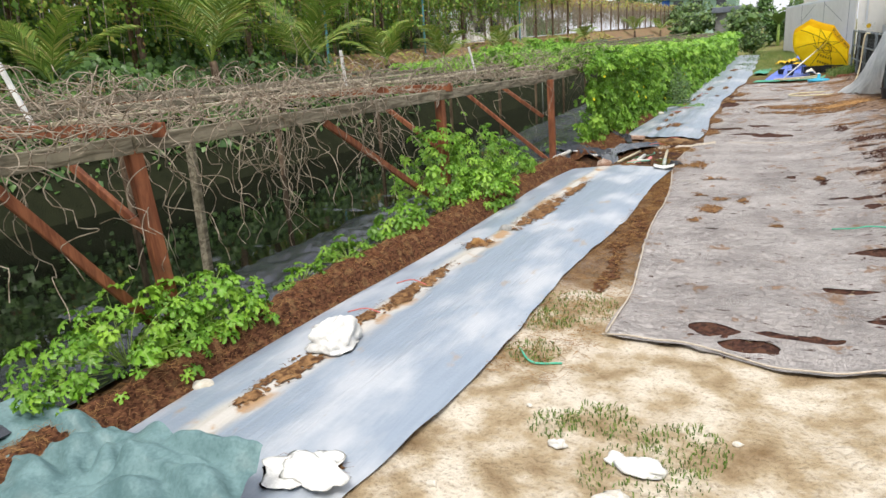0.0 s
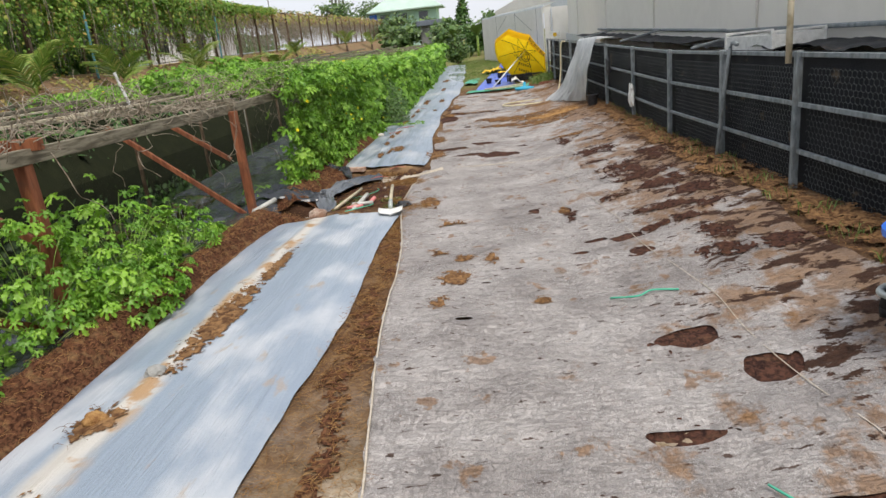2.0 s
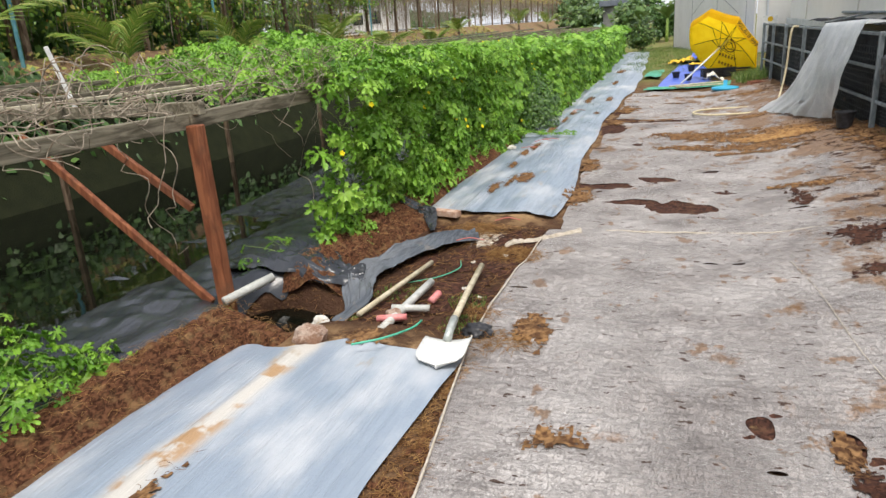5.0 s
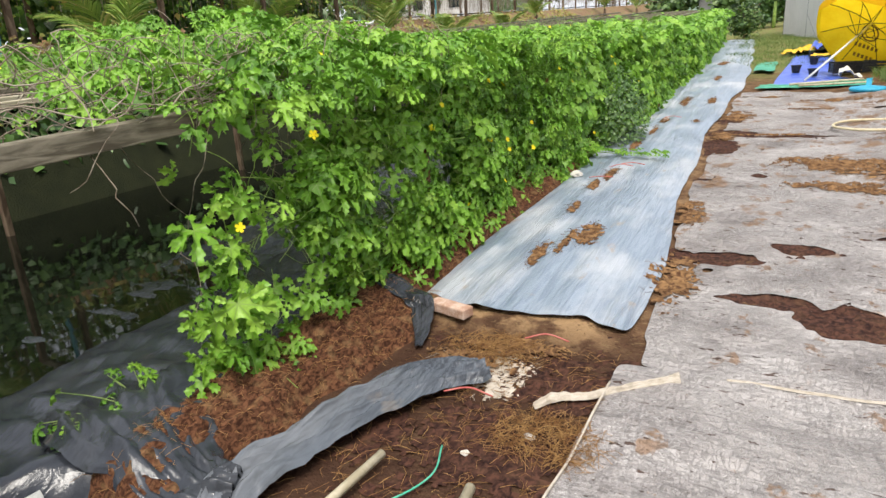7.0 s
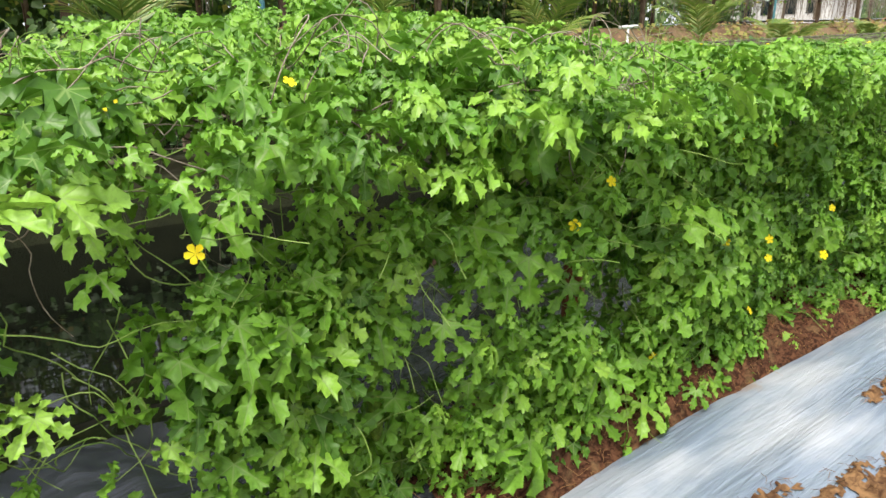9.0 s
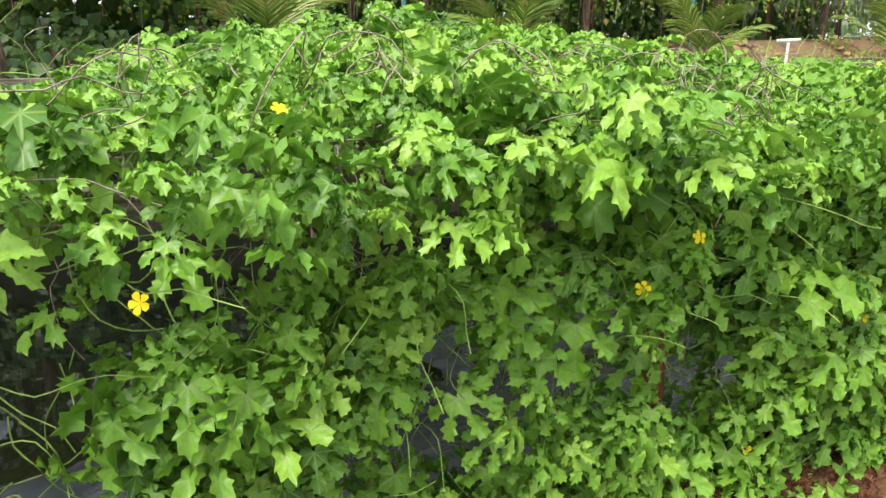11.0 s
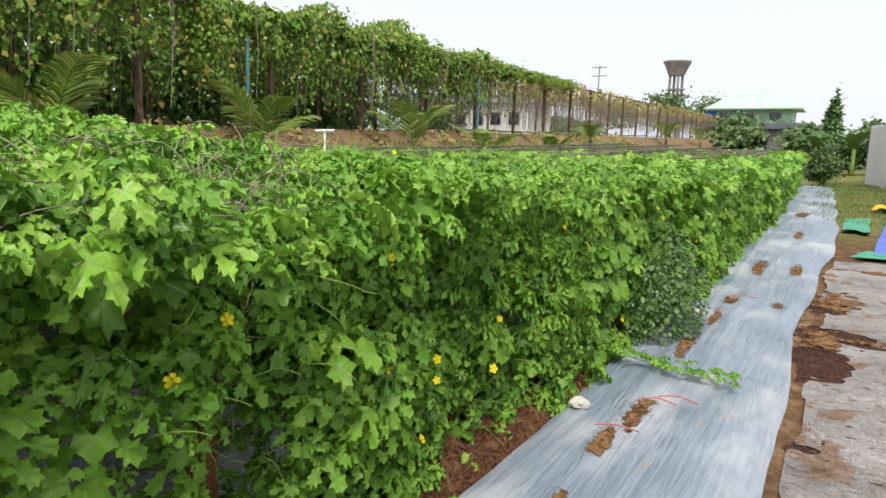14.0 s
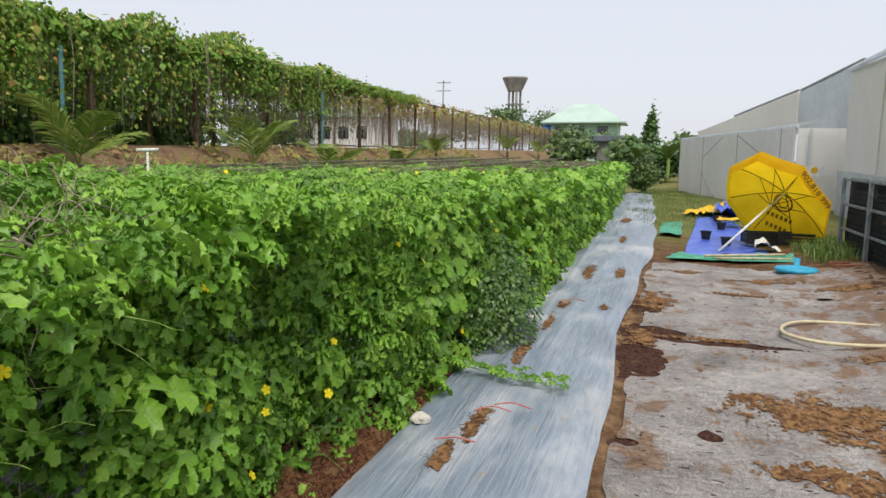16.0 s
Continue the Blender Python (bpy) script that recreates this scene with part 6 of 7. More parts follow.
def crate(at, size, material, label, turn_z=0, name="crate", group="crates", slats=4):
    owner = thing(name, label, "crate", at, group)
    owner.rotation_euler.z = radians(turn_z)
    x, y, z = size
    part("bottom", box(bmesh.new(), (x, y, 0.015), pose(0, 0, 0.01), 0.003), material, owner)
    for sx, sy, wx, wy in ((0, -y / 2, x, 0.012), (0, y / 2, x, 0.012), (-x / 2, 0, 0.012, y), (x / 2, 0, 0.012, y)):
        for k in range(slats):
            part("slat", box(bmesh.new(), (wx, wy, z / slats * 0.72), pose(sx, sy, z * (k + 0.5) / slats), 0.003), material, owner)
    for sx in (-1, 1):
        for sy in (-1, 1):
            part("corner", box(bmesh.new(), (0.035, 0.035, z), pose(sx * x / 2, sy * y / 2, z / 2), 0.004), material, owner)
    part("rim", box(bmesh.new(), (x + 0.03, 0.03, 0.02), pose(0, -y / 2, z), 0.003), material, owner)
    part("rim", box(bmesh.new(), (x + 0.03, 0.03, 0.02), pose(0, y / 2, z), 0.003), material, owner)
    return owner


crate((2.05, 25.3, 0.08), (0.6, 0.4, 0.2), BLACK, "dark slatted plastic crate on blue tarpaulin", 8)
crate((2.6, 25.2, 0.1), (0.6, 0.4, 0.2), BLACK, "dark slatted plastic crate on blue tarpaulin", -5)
crate((4.0, 10.3, 1.27), (0.5, 1.0, 0.2), WHITE, "white plastic crate standing on the fence tank", 6, slats=1)
crate((2.72, 22.5, 0.06), (0.32, 0.26, 0.14), BRICK, "stack of small clay blocks by the fence", 10, "block_stack", "")
cloth("sack", "scrunched white sack on netting", "sack", ((1.8, 24.3, 0.05), (2.2, 24.3, 0.05), (2.2, 24.7, 0.05), (1.85, 24.7, 0.05)), 0.2, WHITE, 17, 14)


def blades(name, spots, count, height, label, seed, spread=0.14):
    rng = np.random.default_rng(seed)
    V, F = [], []
    for x, y, s in spots:
        for _ in range(int(count * s)):
            a, r = rng.uniform(0, math.tau), spread * s * math.sqrt(rng.random())
            px, py = x + r * math.cos(a), y + r * math.sin(a)
            h, b = height * rng.uniform(0.4, 1.1), rng.uniform(0, math.tau)
            tip = rng.normal(0, 0.5, 2) * h
            z, n = ground_z(px, py), len(V)
            dx, dy = 0.003 * math.cos(b), 0.003 * math.sin(b)
            V += [(px - dx, py - dy, z - 0.01), (px + dx, py + dy, z - 0.01), (px + tip[0] * 0.4 + dx, py + tip[1] * 0.4 + dy, z + 0.65 * h),
                  (px + tip[0] * 0.4 - dx, py + tip[1] * 0.4 - dy, z + 0.65 * h), (px + tip[0], py + tip[1], z + h * 0.85)]
            F += [(n, n + 1, n + 2), (n, n + 2, n + 3), (n + 3, n + 2, n + 4)]
    ob = triangles(name, np.array(V), np.array(F), GRASS)
    return tagged(ob, label, "grass", kind="stuff")


blades("grass", [(0.22, 4.6, 1.6), (0.12, 4.35, 1.0), (0.2, 3.9, 0.8), (0.98, 2.95, 1.3), (1.1, 3.2, 1.0), (1.35, 2.65, 1.4), (0.75, 3.3, 0.8), (1.6, 2.2, 0.7), (0.95, 1.9, 0.6), (0.55, 3.2, 0.6),
                 (-0.12, 10.15, 0.8), (-0.2, 10.5, 0.7), (-0.72, 10.6, 0.9), (-0.9, 10.2, 0.7), (-1.6, 10.15, 1.0), (-1.7, 9.95, 0.6), (-2.7, 2.7, 1.5), (-2.9, 3.2, 1.2)], 300, 0.03, "tufts of short green grass on the soil", 1, 0.19)
blades("grass", [(2.75 + 0.15 * math.sin(k * 5), 22.9 + 0.2 * k, 1.3) for k in range(7)] + [(2.8, 23.6 + 0.3 * k, 1.8) for k in range(6)], 150, 0.2, "rank grass beside the fence end", 2, 0.22)
blades("grass", [(3.3 + 0.06 * math.sin(k * 3), 6.0 + 0.55 * k, 0.7) for k in range(18)], 40, 0.12, "thin grass along the fence foot", 3, 0.2)
blades("grass", [(0.9 + 0.9 * math.sin(k * 2.7), 28 + k * 0.32, 2.2) for k in range(50)], 90, 0.12, "short grass on the far path", 4, 0.3)

# ---- things along the fence ----
drape = thing("plastic_sheet", "translucent white plastic sheet draped over the fence", "plastic sheet", (2.95, 16.2, 0.25))
V, F, n = [], [], 30
for j in range(32):
    s = j / 31
    for i in range(n):
        u = i / (n - 1)
        top = Vector((3.15, 15.9, 1.45)).lerp(Vector((3.07, 18.0, 1.43)), u)
        foot = Vector((3.06, 16.4, 0.25)).lerp(Vector((2.34, 18.7, 0.12)), u)
        if s < 0.14:
            p = top + Vector((0.3 * (1 - s / 0.14), 0, -0.05 * (1 - s / 0.14)))
        else:
            q = (s - 0.14) / 0.86
            e = q * q * (0.3 + 0.7 * q)
            p = Vector((top.x + (foot.x - top.x) * e - 0.1 * math.sin(q * 3.1), top.y + (foot.y - top.y) * e, top.z + (foot.z - top.z) * q ** 0.85))
        fold = (0.06 * math.sin(u * 24 + 1.5 * s) + 0.05 * ripple(u * 5, s * 2, 1.6, 3)) * min(1, s * 2.2)
        p += Vector((-abs(fold) - 0.06 * min(1, 4 * s), fold * 0.7, 0.05 * abs(ripple(u * 7, s * 5, 1, 7)) * (s > 0.85)))
        V.append(p - drape.location)
for j in range(31):
    for i in range(n - 1):
        F.append((j * n + i, j * n + i + 1, (j + 1) * n + i + 1, (j + 1) * n + i))
from_arrays("sheet", V, F, SHEET, drape, smooth=True)

hose = thing("garden_hose", "cream garden hose looped over the fence and fleece", "hose", (1.4, 19, 0.05))
line = bend([(2.9, 19.3, 1.36), (2.8, 19.25, 1.3), (2.77, 19.3, 0.7), (2.7, 19.2, 0.33), (2.6, 18.9, 0.16), (2.3, 18.65, 0.08), (1.7, 18.5, 0.07), (1.38, 18.7, 0.07), (1.38, 19.05, 0.07), (1.6, 19.35, 0.07), (2.0, 19.38, 0.08), (2.5, 19.15, 0.12), (2.8, 18.6, 0.25)], 8)
tube_thing("tube", [[(p[0] - 1.4, p[1] - 19, p[2] - 0.05) for p in line]], 0.017, HOSE, hose, 8)
stick = thing("pipe", "grey pipe leaning against the fence", "pipe", (3.37, 10.02, 0.24))
tube_thing("tube", [bend([(0, 0, 0), (0.02, -0.1, 0.55), (0.05, -0.22, 1.12), (0.09, -0.3, 1.15)], 4)], 0.02, GREY_POST, stick, 8)
cane = thing("bamboo_pole", "mottled bamboo pole tied upright to a fence post", "pole", (3.47, 8.46, 0.8), "bamboo poles")
tube_thing("cane", [[(-0.05, 0, 0.45), (-0.05, 0.0, 0.9), (-0.04, 0.02, 1.7)]], 0.024, PALE_WOOD, cane, 9)
for y, z, h, m, lab in ((13.72, 0.62, 0.34, WHITE, "scrap of white plastic caught on the fence rail"), (15.35, 0.98, 0.3, BLACK, "black plastic bag hanging on the fence"), (6.62, 0.72, 0.16, WHITE, "white net bag hanging on the fence post")):
    rag = thing("plastic_bag", lab, "bag", (fence_x(y) - 0.06, y, z), "hanging scraps")
    bm = bmesh.new()
    bmesh.ops.create_icosphere(bm, subdivisions=3, radius=1)
    for v in bm.verts:
        r = 1 + 0.55 * noise.noise(v.co * 2.3 + Vector((y, z, 0))) + 0.3 * noise.noise(v.co * 6)
        v.co = Vector((v.co.x * 0.035 * r, v.co.y * 0.1 * r * (1.25 - 0.5 * v.co.z), v.co.z * h * 0.5 * r))
    part("bag", bm, m, rag, smooth=False)


def wheelbarrow(at, turn_z):
    owner = thing("wheelbarrow", "blue plastic wheelbarrow with grey tube frame and black tyre", "wheelbarrow", at)
    owner.rotation_euler.z = radians(turn_z)
    bm = bmesh.new()
    prof = ((0.24, 0.17, 0.36), (0.42, 0.31, 0.62), (0.45, 0.34, 0.63), (0.45, 0.34, 0.60), (0.415, 0.305, 0.60), (0.23, 0.16, 0.375))
    rings = []
    for a, b, z in prof:
        ring = []
        for k in range(32):
            t = k * math.tau / 32
            c, s = math.cos(t), math.sin(t)
            ring.append(bm.verts.new((a * math.copysign(abs(c) ** 0.55, c) + 0.28 + 0.05 * (z - 0.36), b * math.copysign(abs(s) ** 0.55, s), z)))
        rings.append(ring)
    for lo, hi in zip(rings, rings[1:]):
        for k in range(32):
            bm.faces.new((lo[k], lo[(k + 1) % 32], hi[(k + 1) % 32], hi[k]))
    bm.faces.new(rings[0][::-1]), bm.faces.new(rings[-1])
    bmesh.ops.recalc_face_normals(bm, faces=bm.faces)
    part("tray", bm, BLUE, owner, smooth=False)
    for s in (-1, 1):
        tube_thing("frame_tube", [bend([(0.62, 0, 0.2), (0.3, 0.12 * s, 0.3), (-0.2, 0.24 * s, 0.36), (-0.75, 0.28 * s, 0.55)], 5)], 0.017, STEEL, owner, 8)
        tube_thing("leg", [bend([(-0.2, 0.24 * s, 0.35), (-0.3, 0.26 * s, 0.02), (-0.1, 0.25 * s, 0.02), (0.0, 0.22 * s, 0.33)], 4)], 0.014, STEEL, owner, 8)
        tube_thing("grip", [[(-0.75, 0.28 * s, 0.55), (-0.88, 0.29 * s, 0.59)]], 0.022, RUBBER, owner, 8)
    tube_thing("front_hoop", [bend([(0.4, 0.13, 0.3), (0.72, 0.1, 0.28), (0.78, 0, 0.28), (0.72, -0.1, 0.28), (0.4, -0.13, 0.3)], 5)], 0.016, STEEL, owner, 8)
    ring = [(0.6 + 0.15 * math.cos(k * math.tau / 24), 0, 0.19 + 0.15 * math.sin(k * math.tau / 24)) for k in range(25)]
    wheel = tube_thing("wheel", [ring], 0.045, RUBBER, owner, 8)
    bm = bmesh.new()
    bmesh.ops.create_cone(bm, cap_ends=True, segments=18, radius1=0.1, radius2=0.1, depth=0.05, matrix=pose(0.6, 0, 0.19, 90))
    part("rim", bm, STEEL, wheel)


wheelbarrow((3.31, 5.28, 0.1), 127)

# ---- the digging place between the beds ----
def spade(at, turn_z):
    owner = thing("shovel", "shovel with a worn pale blade and grey wooden handle", "shovel", at)
    owner.rotation_euler.z = radians(turn_z)
    tube_thing("handle", [[(0, 0.2, 0.06), (0, 0.7, 0.055), (0, 1.32, 0.03)]], 0.02, PALE_WOOD, owner, 10)
    tube_thing("socket", [[(0, 0.06, 0.035), (0, 0.16, 0.055), (0, 0.28, 0.062)]], 0.024, STEEL, owner, 10)
    V, F, rows = [], [], []
    for j in range(9):
        s = j / 8
        w = 0.13 * (1 if s < 0.62 else math.sqrt(max(0, 1 - ((s - 0.62) / 0.38) ** 2)) * 0.98 + 0.02)
        row = []
        for i in range(9):
            u = i / 4 - 1
            row.append(len(V))
            V.append((u * w, 0.1 - s * 0.34, 0.012 + 0.022 * u * u + 0.012 * s * (1 - s) * 4))
        rows.append(row)
    top = len(V)
    V += [(x, y, z - 0.004) for x, y, z in V]
    for a, b in zip(rows, rows[1:]):
        for i in range(8):
            F += [(a[i], b[i], b[i + 1], a[i + 1]), (top + a[i + 1], top + b[i + 1], top + b[i], top + a[i])]
    edge = [r[0] for r in rows] + rows[-1][1:] + [r[-1] for r in rows[::-1]][1:] + rows[0][-2:0:-1]
    for p, q in zip(edge, edge[1:] + edge[:1]):
        F.append((p, top + p, top + q, q))
    from_arrays("blade", V, F, WHITE, owner, "worn white-grey blade", smooth=True)
    return owner


spade((-0.08, 9.72, 0.05), 7.5)
for k, (a, b, r, m, lab) in enumerate((((-0.67, 11.12, 0.05), (-0.77, 10.08, 0.05), 0.018, PALE_WOOD, "pale wooden stick lying on the soil"), ((-0.52, 10.7, 0.06), (-0.54, 9.9, 0.05), 0.026, PVC, "grey plastic pipe lying in the soil"),
                                       ((-0.6, 10.2, 0.06), (-0.37, 10.26, 0.05), 0.022, PVC, "short grey pipe branch in the soil"), ((-1.68, 9.98, 0.07), (-1.54, 10.34, 0.12), 0.03, PVC, "grey plastic pipe end at the pond film"),
                                       ((-0.62, 10.02, 0.05), (-0.45, 10.08, 0.05), 0.02, PINK, "pink plastic tool handle on the soil"), ((-0.42, 10.42, 0.03), (-0.4, 10.52, 0.05), 0.024, PINK, "small pink plastic cap on the soil"),
                                       ((0.02, 10.95, 0.02), (0.1, 11.1, 0.02), 0.012, PALE_WOOD, "short dry stick on the soil"))):
    item = thing("pipe" if m in (PVC, PINK) else "stick", lab, "pipe" if m in (PVC, PINK) else "stick", (a[0], a[1], a[2] + ground_z(a[0], a[1])))
    d = Vector(b) - Vector(a)
    tube_thing("tube", [[tuple(d * s) for s in (0, 0.35, 0.7, 1)]], r, m, item, 10)


def rock(at, size, material, label, seed, group="stones"):
    bm = bmesh.new()
    bmesh.ops.create_icosphere(bm, subdivisions=3, radius=1)
    for v in bm.verts:
        r = 1 + 0.35 * noise.noise(v.co * 1.3 + Vector((seed, 0, 0))) + 0.12 * noise.noise(v.co * 4 + Vector((0, seed, 0)))
        v.co = Vector((v.co.x * r * size[0], v.co.y * r * size[1], max(v.co.z * r * size[2], -0.3 * size[2])))
    ob = part("stone", bm, material, None)
    ob.location = at
    return tagged(ob, label, "stone", group)


rock((-0.86, 9.64, 0.1), (0.1, 0.08, 0.07), STONE, "red-brown and white broken stone on the film", 1)
rock((-1.16, 10.26, -0.13), (0.07, 0.055, 0.08), PALE_STONE, "pale stone in the wet hollow", 2)
rock((-0.55, 10.12, 0.04), (0.06, 0.05, 0.05), STONE, "brown stone beside the pipes", 3)
rock((-1.12, 15.8, 0.08), (0.06, 0.05, 0.04), PALE_STONE, "white stone weighing the film down", 4)
rock((-0.93, 18.55, 0.06), (0.06, 0.05, 0.04), PALE_STONE, "white stone weighing the film down", 5)
rock((-1.0, 19.65, 0.05), (0.06, 0.05, 0.04), PALE_STONE, "white stone weighing the film down", 6)
rock((-0.7, 19.2, 0.09), (0.06, 0.07, 0.04), STONE, "brown stone on the silver film", 7)
rock((-0.86, 6.1, 0.09), (0.06, 0.05, 0.035), CONCRETE, "grey pebble on the torn film", 8)
rock((-0.92, 5.62, 0.09), (0.07, 0.05, 0.035), STRAW, "brown husk lying on the film", 9)
rock((2.95, 9.3, 0.12), (0.14, 0.1, 0.09), BRICK, "lump of red clay at the fence foot", 10)
rock((-1.24, 2.85, 0.05), (0.07, 0.05, 0.02), PALE_STONE, "pale flat stone at the film edge", 11)
for k, (x, y, s) in enumerate(((-0.3, 10.75, 0.02), (-0.15, 10.6, 0.018), (-0.4, 11.3, 0.02), (0.05, 10.3, 0.015), (-0.2, 11.5, 0.025), (0.25, 2.6, 0.02), (0.4, 3.3, 0.015), (0.9, 2.2, 0.02), (1.3, 3.3, 0.02))):
    rock((x, y, ground_z(x, y) + 0.005), (s, s * 0.8, s * 0.6), PALE_STONE, "small pale pebble on the soil", 20 + k, "pebbles")
brick = part("brick", box(bmesh.new(), (0.27, 0.09, 0.06), None, 0.008), PALE_BRICK, None)
brick.location, brick.rotation_euler.z = (-0.985, 12.42, 0.09), radians(-16)
tagged(brick, "dusty pale red brick holding the film's corner", "brick")


def crumple(name, label, category, at, size, material, seed, rough=0.55, n=4):
    bm = bmesh.new()
    bmesh.ops.create_icosphere(bm, subdivisions=n, radius=1)
    for v in bm.verts:
        d = v.co.copy()
        r = 1 + rough * noise.noise(d * 1.4 + Vector((seed, 0, 0))) + 0.3 * abs(noise.noise(d * 3.2 + Vector((0, seed, 0)))) + 0.12 * noise.noise(d * 9)
        v.co = Vector((d.x * r * size[0], d.y * r * size[1], max(d.z * r * size[2], -0.25 * size[2])))
    ob = part(name, bm, material, None, smooth=True)
    ob.location = at
    return tagged(ob, label, category)


crumple("plastic_bag", "crumpled white plastic bag on the silver film", "bag", (-0.82, 3.45, 0.12), (0.13, 0.15, 0.1), WHITE, 3)
crumple("plastic_bag", "black plastic scrap at the film end", "bag", (0.02, 9.98, 0.05), (0.08, 0.06, 0.04), BLACK, 8)
sack = cloth("sack", "folded blue-green woven sack lying at the path's start", "sack", ((-2.0, 1.5, 0.06), (-0.1, 1.45, 0.06), (-0.22, 2.22, 0.06), (-1.75, 2.3, 0.12)), 0.22, SACK, 21, 60)
crumple("plastic_scrap", "flat white plastic scrap on the film", "scrap", (-0.2, 2.4, 0.088), (0.13, 0.1, 0.006), WHITE, 23, 1.0)
for k, (x, y, s, m) in enumerate(((0.93, 2.75, 0.07, PALE_STONE), (0.98, 3.0, 0.08, WHITE), (0.88, 3.02, 0.05, WHITE), (0.62, 3.05, 0.03, WHITE))):
    crumple("scrap", "small pale crumpled scrap on the sandy ground", "scrap", (x, y, ground_z(x, y) + 0.012), (s, s * 0.7, 0.022), m, 30 + k, 0.8, 3)
def ribbon(name, label, category, points, material, seed, crease=0.02, group="", across=30):
    """A strip of film or cloth gathered into folds that run along it: x, y, height and half width at each point."""
    P = [Vector(p[:3]) for p in points]
    path = [Vector(p) for p in bend(P, 9)]
    wide = [p[3] for p in points]
    V, F = [], []
    for k, p in enumerate(path):
        t = k / (len(path) - 1) * (len(wide) - 1)
        w = wide[int(t)] + (wide[min(int(t) + 1, len(wide) - 1)] - wide[int(t)]) * (t - int(t))
        way = path[min(k + 1, len(path) - 1)] - path[max(k - 1, 0)]
        side = Vector((way.y, -way.x, 0)).normalized()
        for i in range(across + 1):
            u = 2 * i / across - 1
            q = p + side * w * u * (1 + 0.25 * ripple(k * 0.35, u, 1.0, seed))
            lift = crease * (0.6 + (abs(ripple(u * 6, k * 0.1, 1.0, seed + 3)) + abs(ripple(u * 15, k * 0.07, 1.0, seed + 4))) * 1.7 + ripple(u * 3, k * 0.4, 1, seed + 7) * 0.6) * (1 - 0.8 * u ** 4)
            V.append((q.x, q.y, max(q.z + ground_z(q.x, q.y), p.z + ground_z(p.x, p.y) - 0.03) + lift))
    n = across + 1
    for k in range(len(path) - 1):
        for i in range(across):
            F.append((k * n + i, k * n + i + 1, (k + 1) * n + i + 1, (k + 1) * n + i))
    return tagged(from_arrays(name, V, F, material, smooth=True), label, category, group)


ribbon("plastic_film", "twisted strip of grey film pulled across the mulch", "mulch film", [(-0.97, 10.02, 0.0, 0.09), (-0.92, 10.35, 0.04, 0.09), (-1.06, 10.68, 0.06, 0.13), (-1.02, 10.95, 0.06, 0.11), (-0.95, 11.27, 0.06, 0.12), (-0.83, 11.65, 0.06, 0.16), (-0.58, 11.92, 0.03, 0.1)], GREY_FILM, 25, 0.035, "bed films")
ribbon("plastic_film", "crumpled black film bunched beside the hollow", "pond liner", [(-2.1, 11.1, 0.04, 0.42), (-1.72, 10.86, 0.06, 0.33), (-1.42, 10.73, 0.07, 0.22), (-1.18, 10.66, 0.07, 0.15), (-1.02, 10.7, 0.05, 0.09)], LINER, 41, 0.045, "bed films")
ribbon("plastic_film", "tail of black film running under the silver film", "pond liner", [(-1.85, 12.42, 0.1, 0.12), (-1.5, 12.47, 0.12, 0.1), (-1.2, 12.42, 0.11, 0.08), (-1.07, 12.22, 0.05, 0.05), (-1.0, 12.04, 0.02, 0.02)], LINER, 43, 0.008, "bed films")
spill("soil_patch", "dark reddish clods of dug soil between the beds", [(-0.45, 10.6, 0.32, 0.4), (-0.3, 11.3, 0.35, 0.35), (-0.75, 10.3, 0.25, 0.2), (-0.15, 11.9, 0.3, 0.2), (-0.9, 11.3, 0.2, 0.2), (-0.3, 12.25, 0.4, 0.22), (-0.1, 12.6, 0.14, 0.4), (-0.75, 12.25, 0.25, 0.12)], ground_z, WET_COIR, 1.1, 0.004, 0.026)
puddle = from_arrays("puddle", [(-1.36 + 0.5 * math.cos(k * 0.42) * (1 + 0.2 * math.sin(k * 2.1)), 10.2 + 0.33 * math.sin(k * 0.42) * (1 + 0.15 * math.cos(k * 1.7)), -0.12) for k in range(15)], [tuple(range(15))], WATER)
tagged(puddle, "dark water standing in the dug hollow", "puddle")
ribbon("fleece_strip", "rumpled cream strip of fleece at the sheet's corner", "fleece", [(-0.25, 11.7, 0.01, 0.01), (-0.17, 11.8, 0.015, 0.03), (-0.06, 11.85, 0.015, 0.018), (0.1, 11.98, 0.02, 0.012), (0.3, 12.12, 0.02, 0.02)], HEM, 27, 0.02)
ribbon("fleece_strip", "thin cream strip along the fleece joint", "fleece", [(0.5, 12.2, 0.02, 0.006), (1.2, 12.22, 0.02, 0.01), (1.9, 12.26, 0.02, 0.005), (2.6, 12.24, 0.02, 0.008)], HEM, 31, 0.004)
spill("soil_patch", "pale mud and coir smeared at the film end", [(-0.62, 12.02, 0.22, 0.16), (-0.48, 11.85, 0.1, 0.12)], ground_z, HEM, 1.0, 0.004)
spill("coir_patch", "orange coir scattered at the film end", [(-0.72, 11.98, 0.18, 0.14), (-0.55, 12.2, 0.2, 0.1)], ground_z, SPILL, 1.3, 0.02)


# ---- strings, hems and litter ----
def strand(name, label, category, points, radius, material, group=""):
    line = bend([(x, y, (fleece_z(x, y) if x > fleece_left(y) and y > 3.9 else ground_z(x, y)) + dz) for x, y, dz in points], 6)
    ob = tube_thing(name, [line], radius, material, None, 6)
    return tagged(ob, label, category, group)


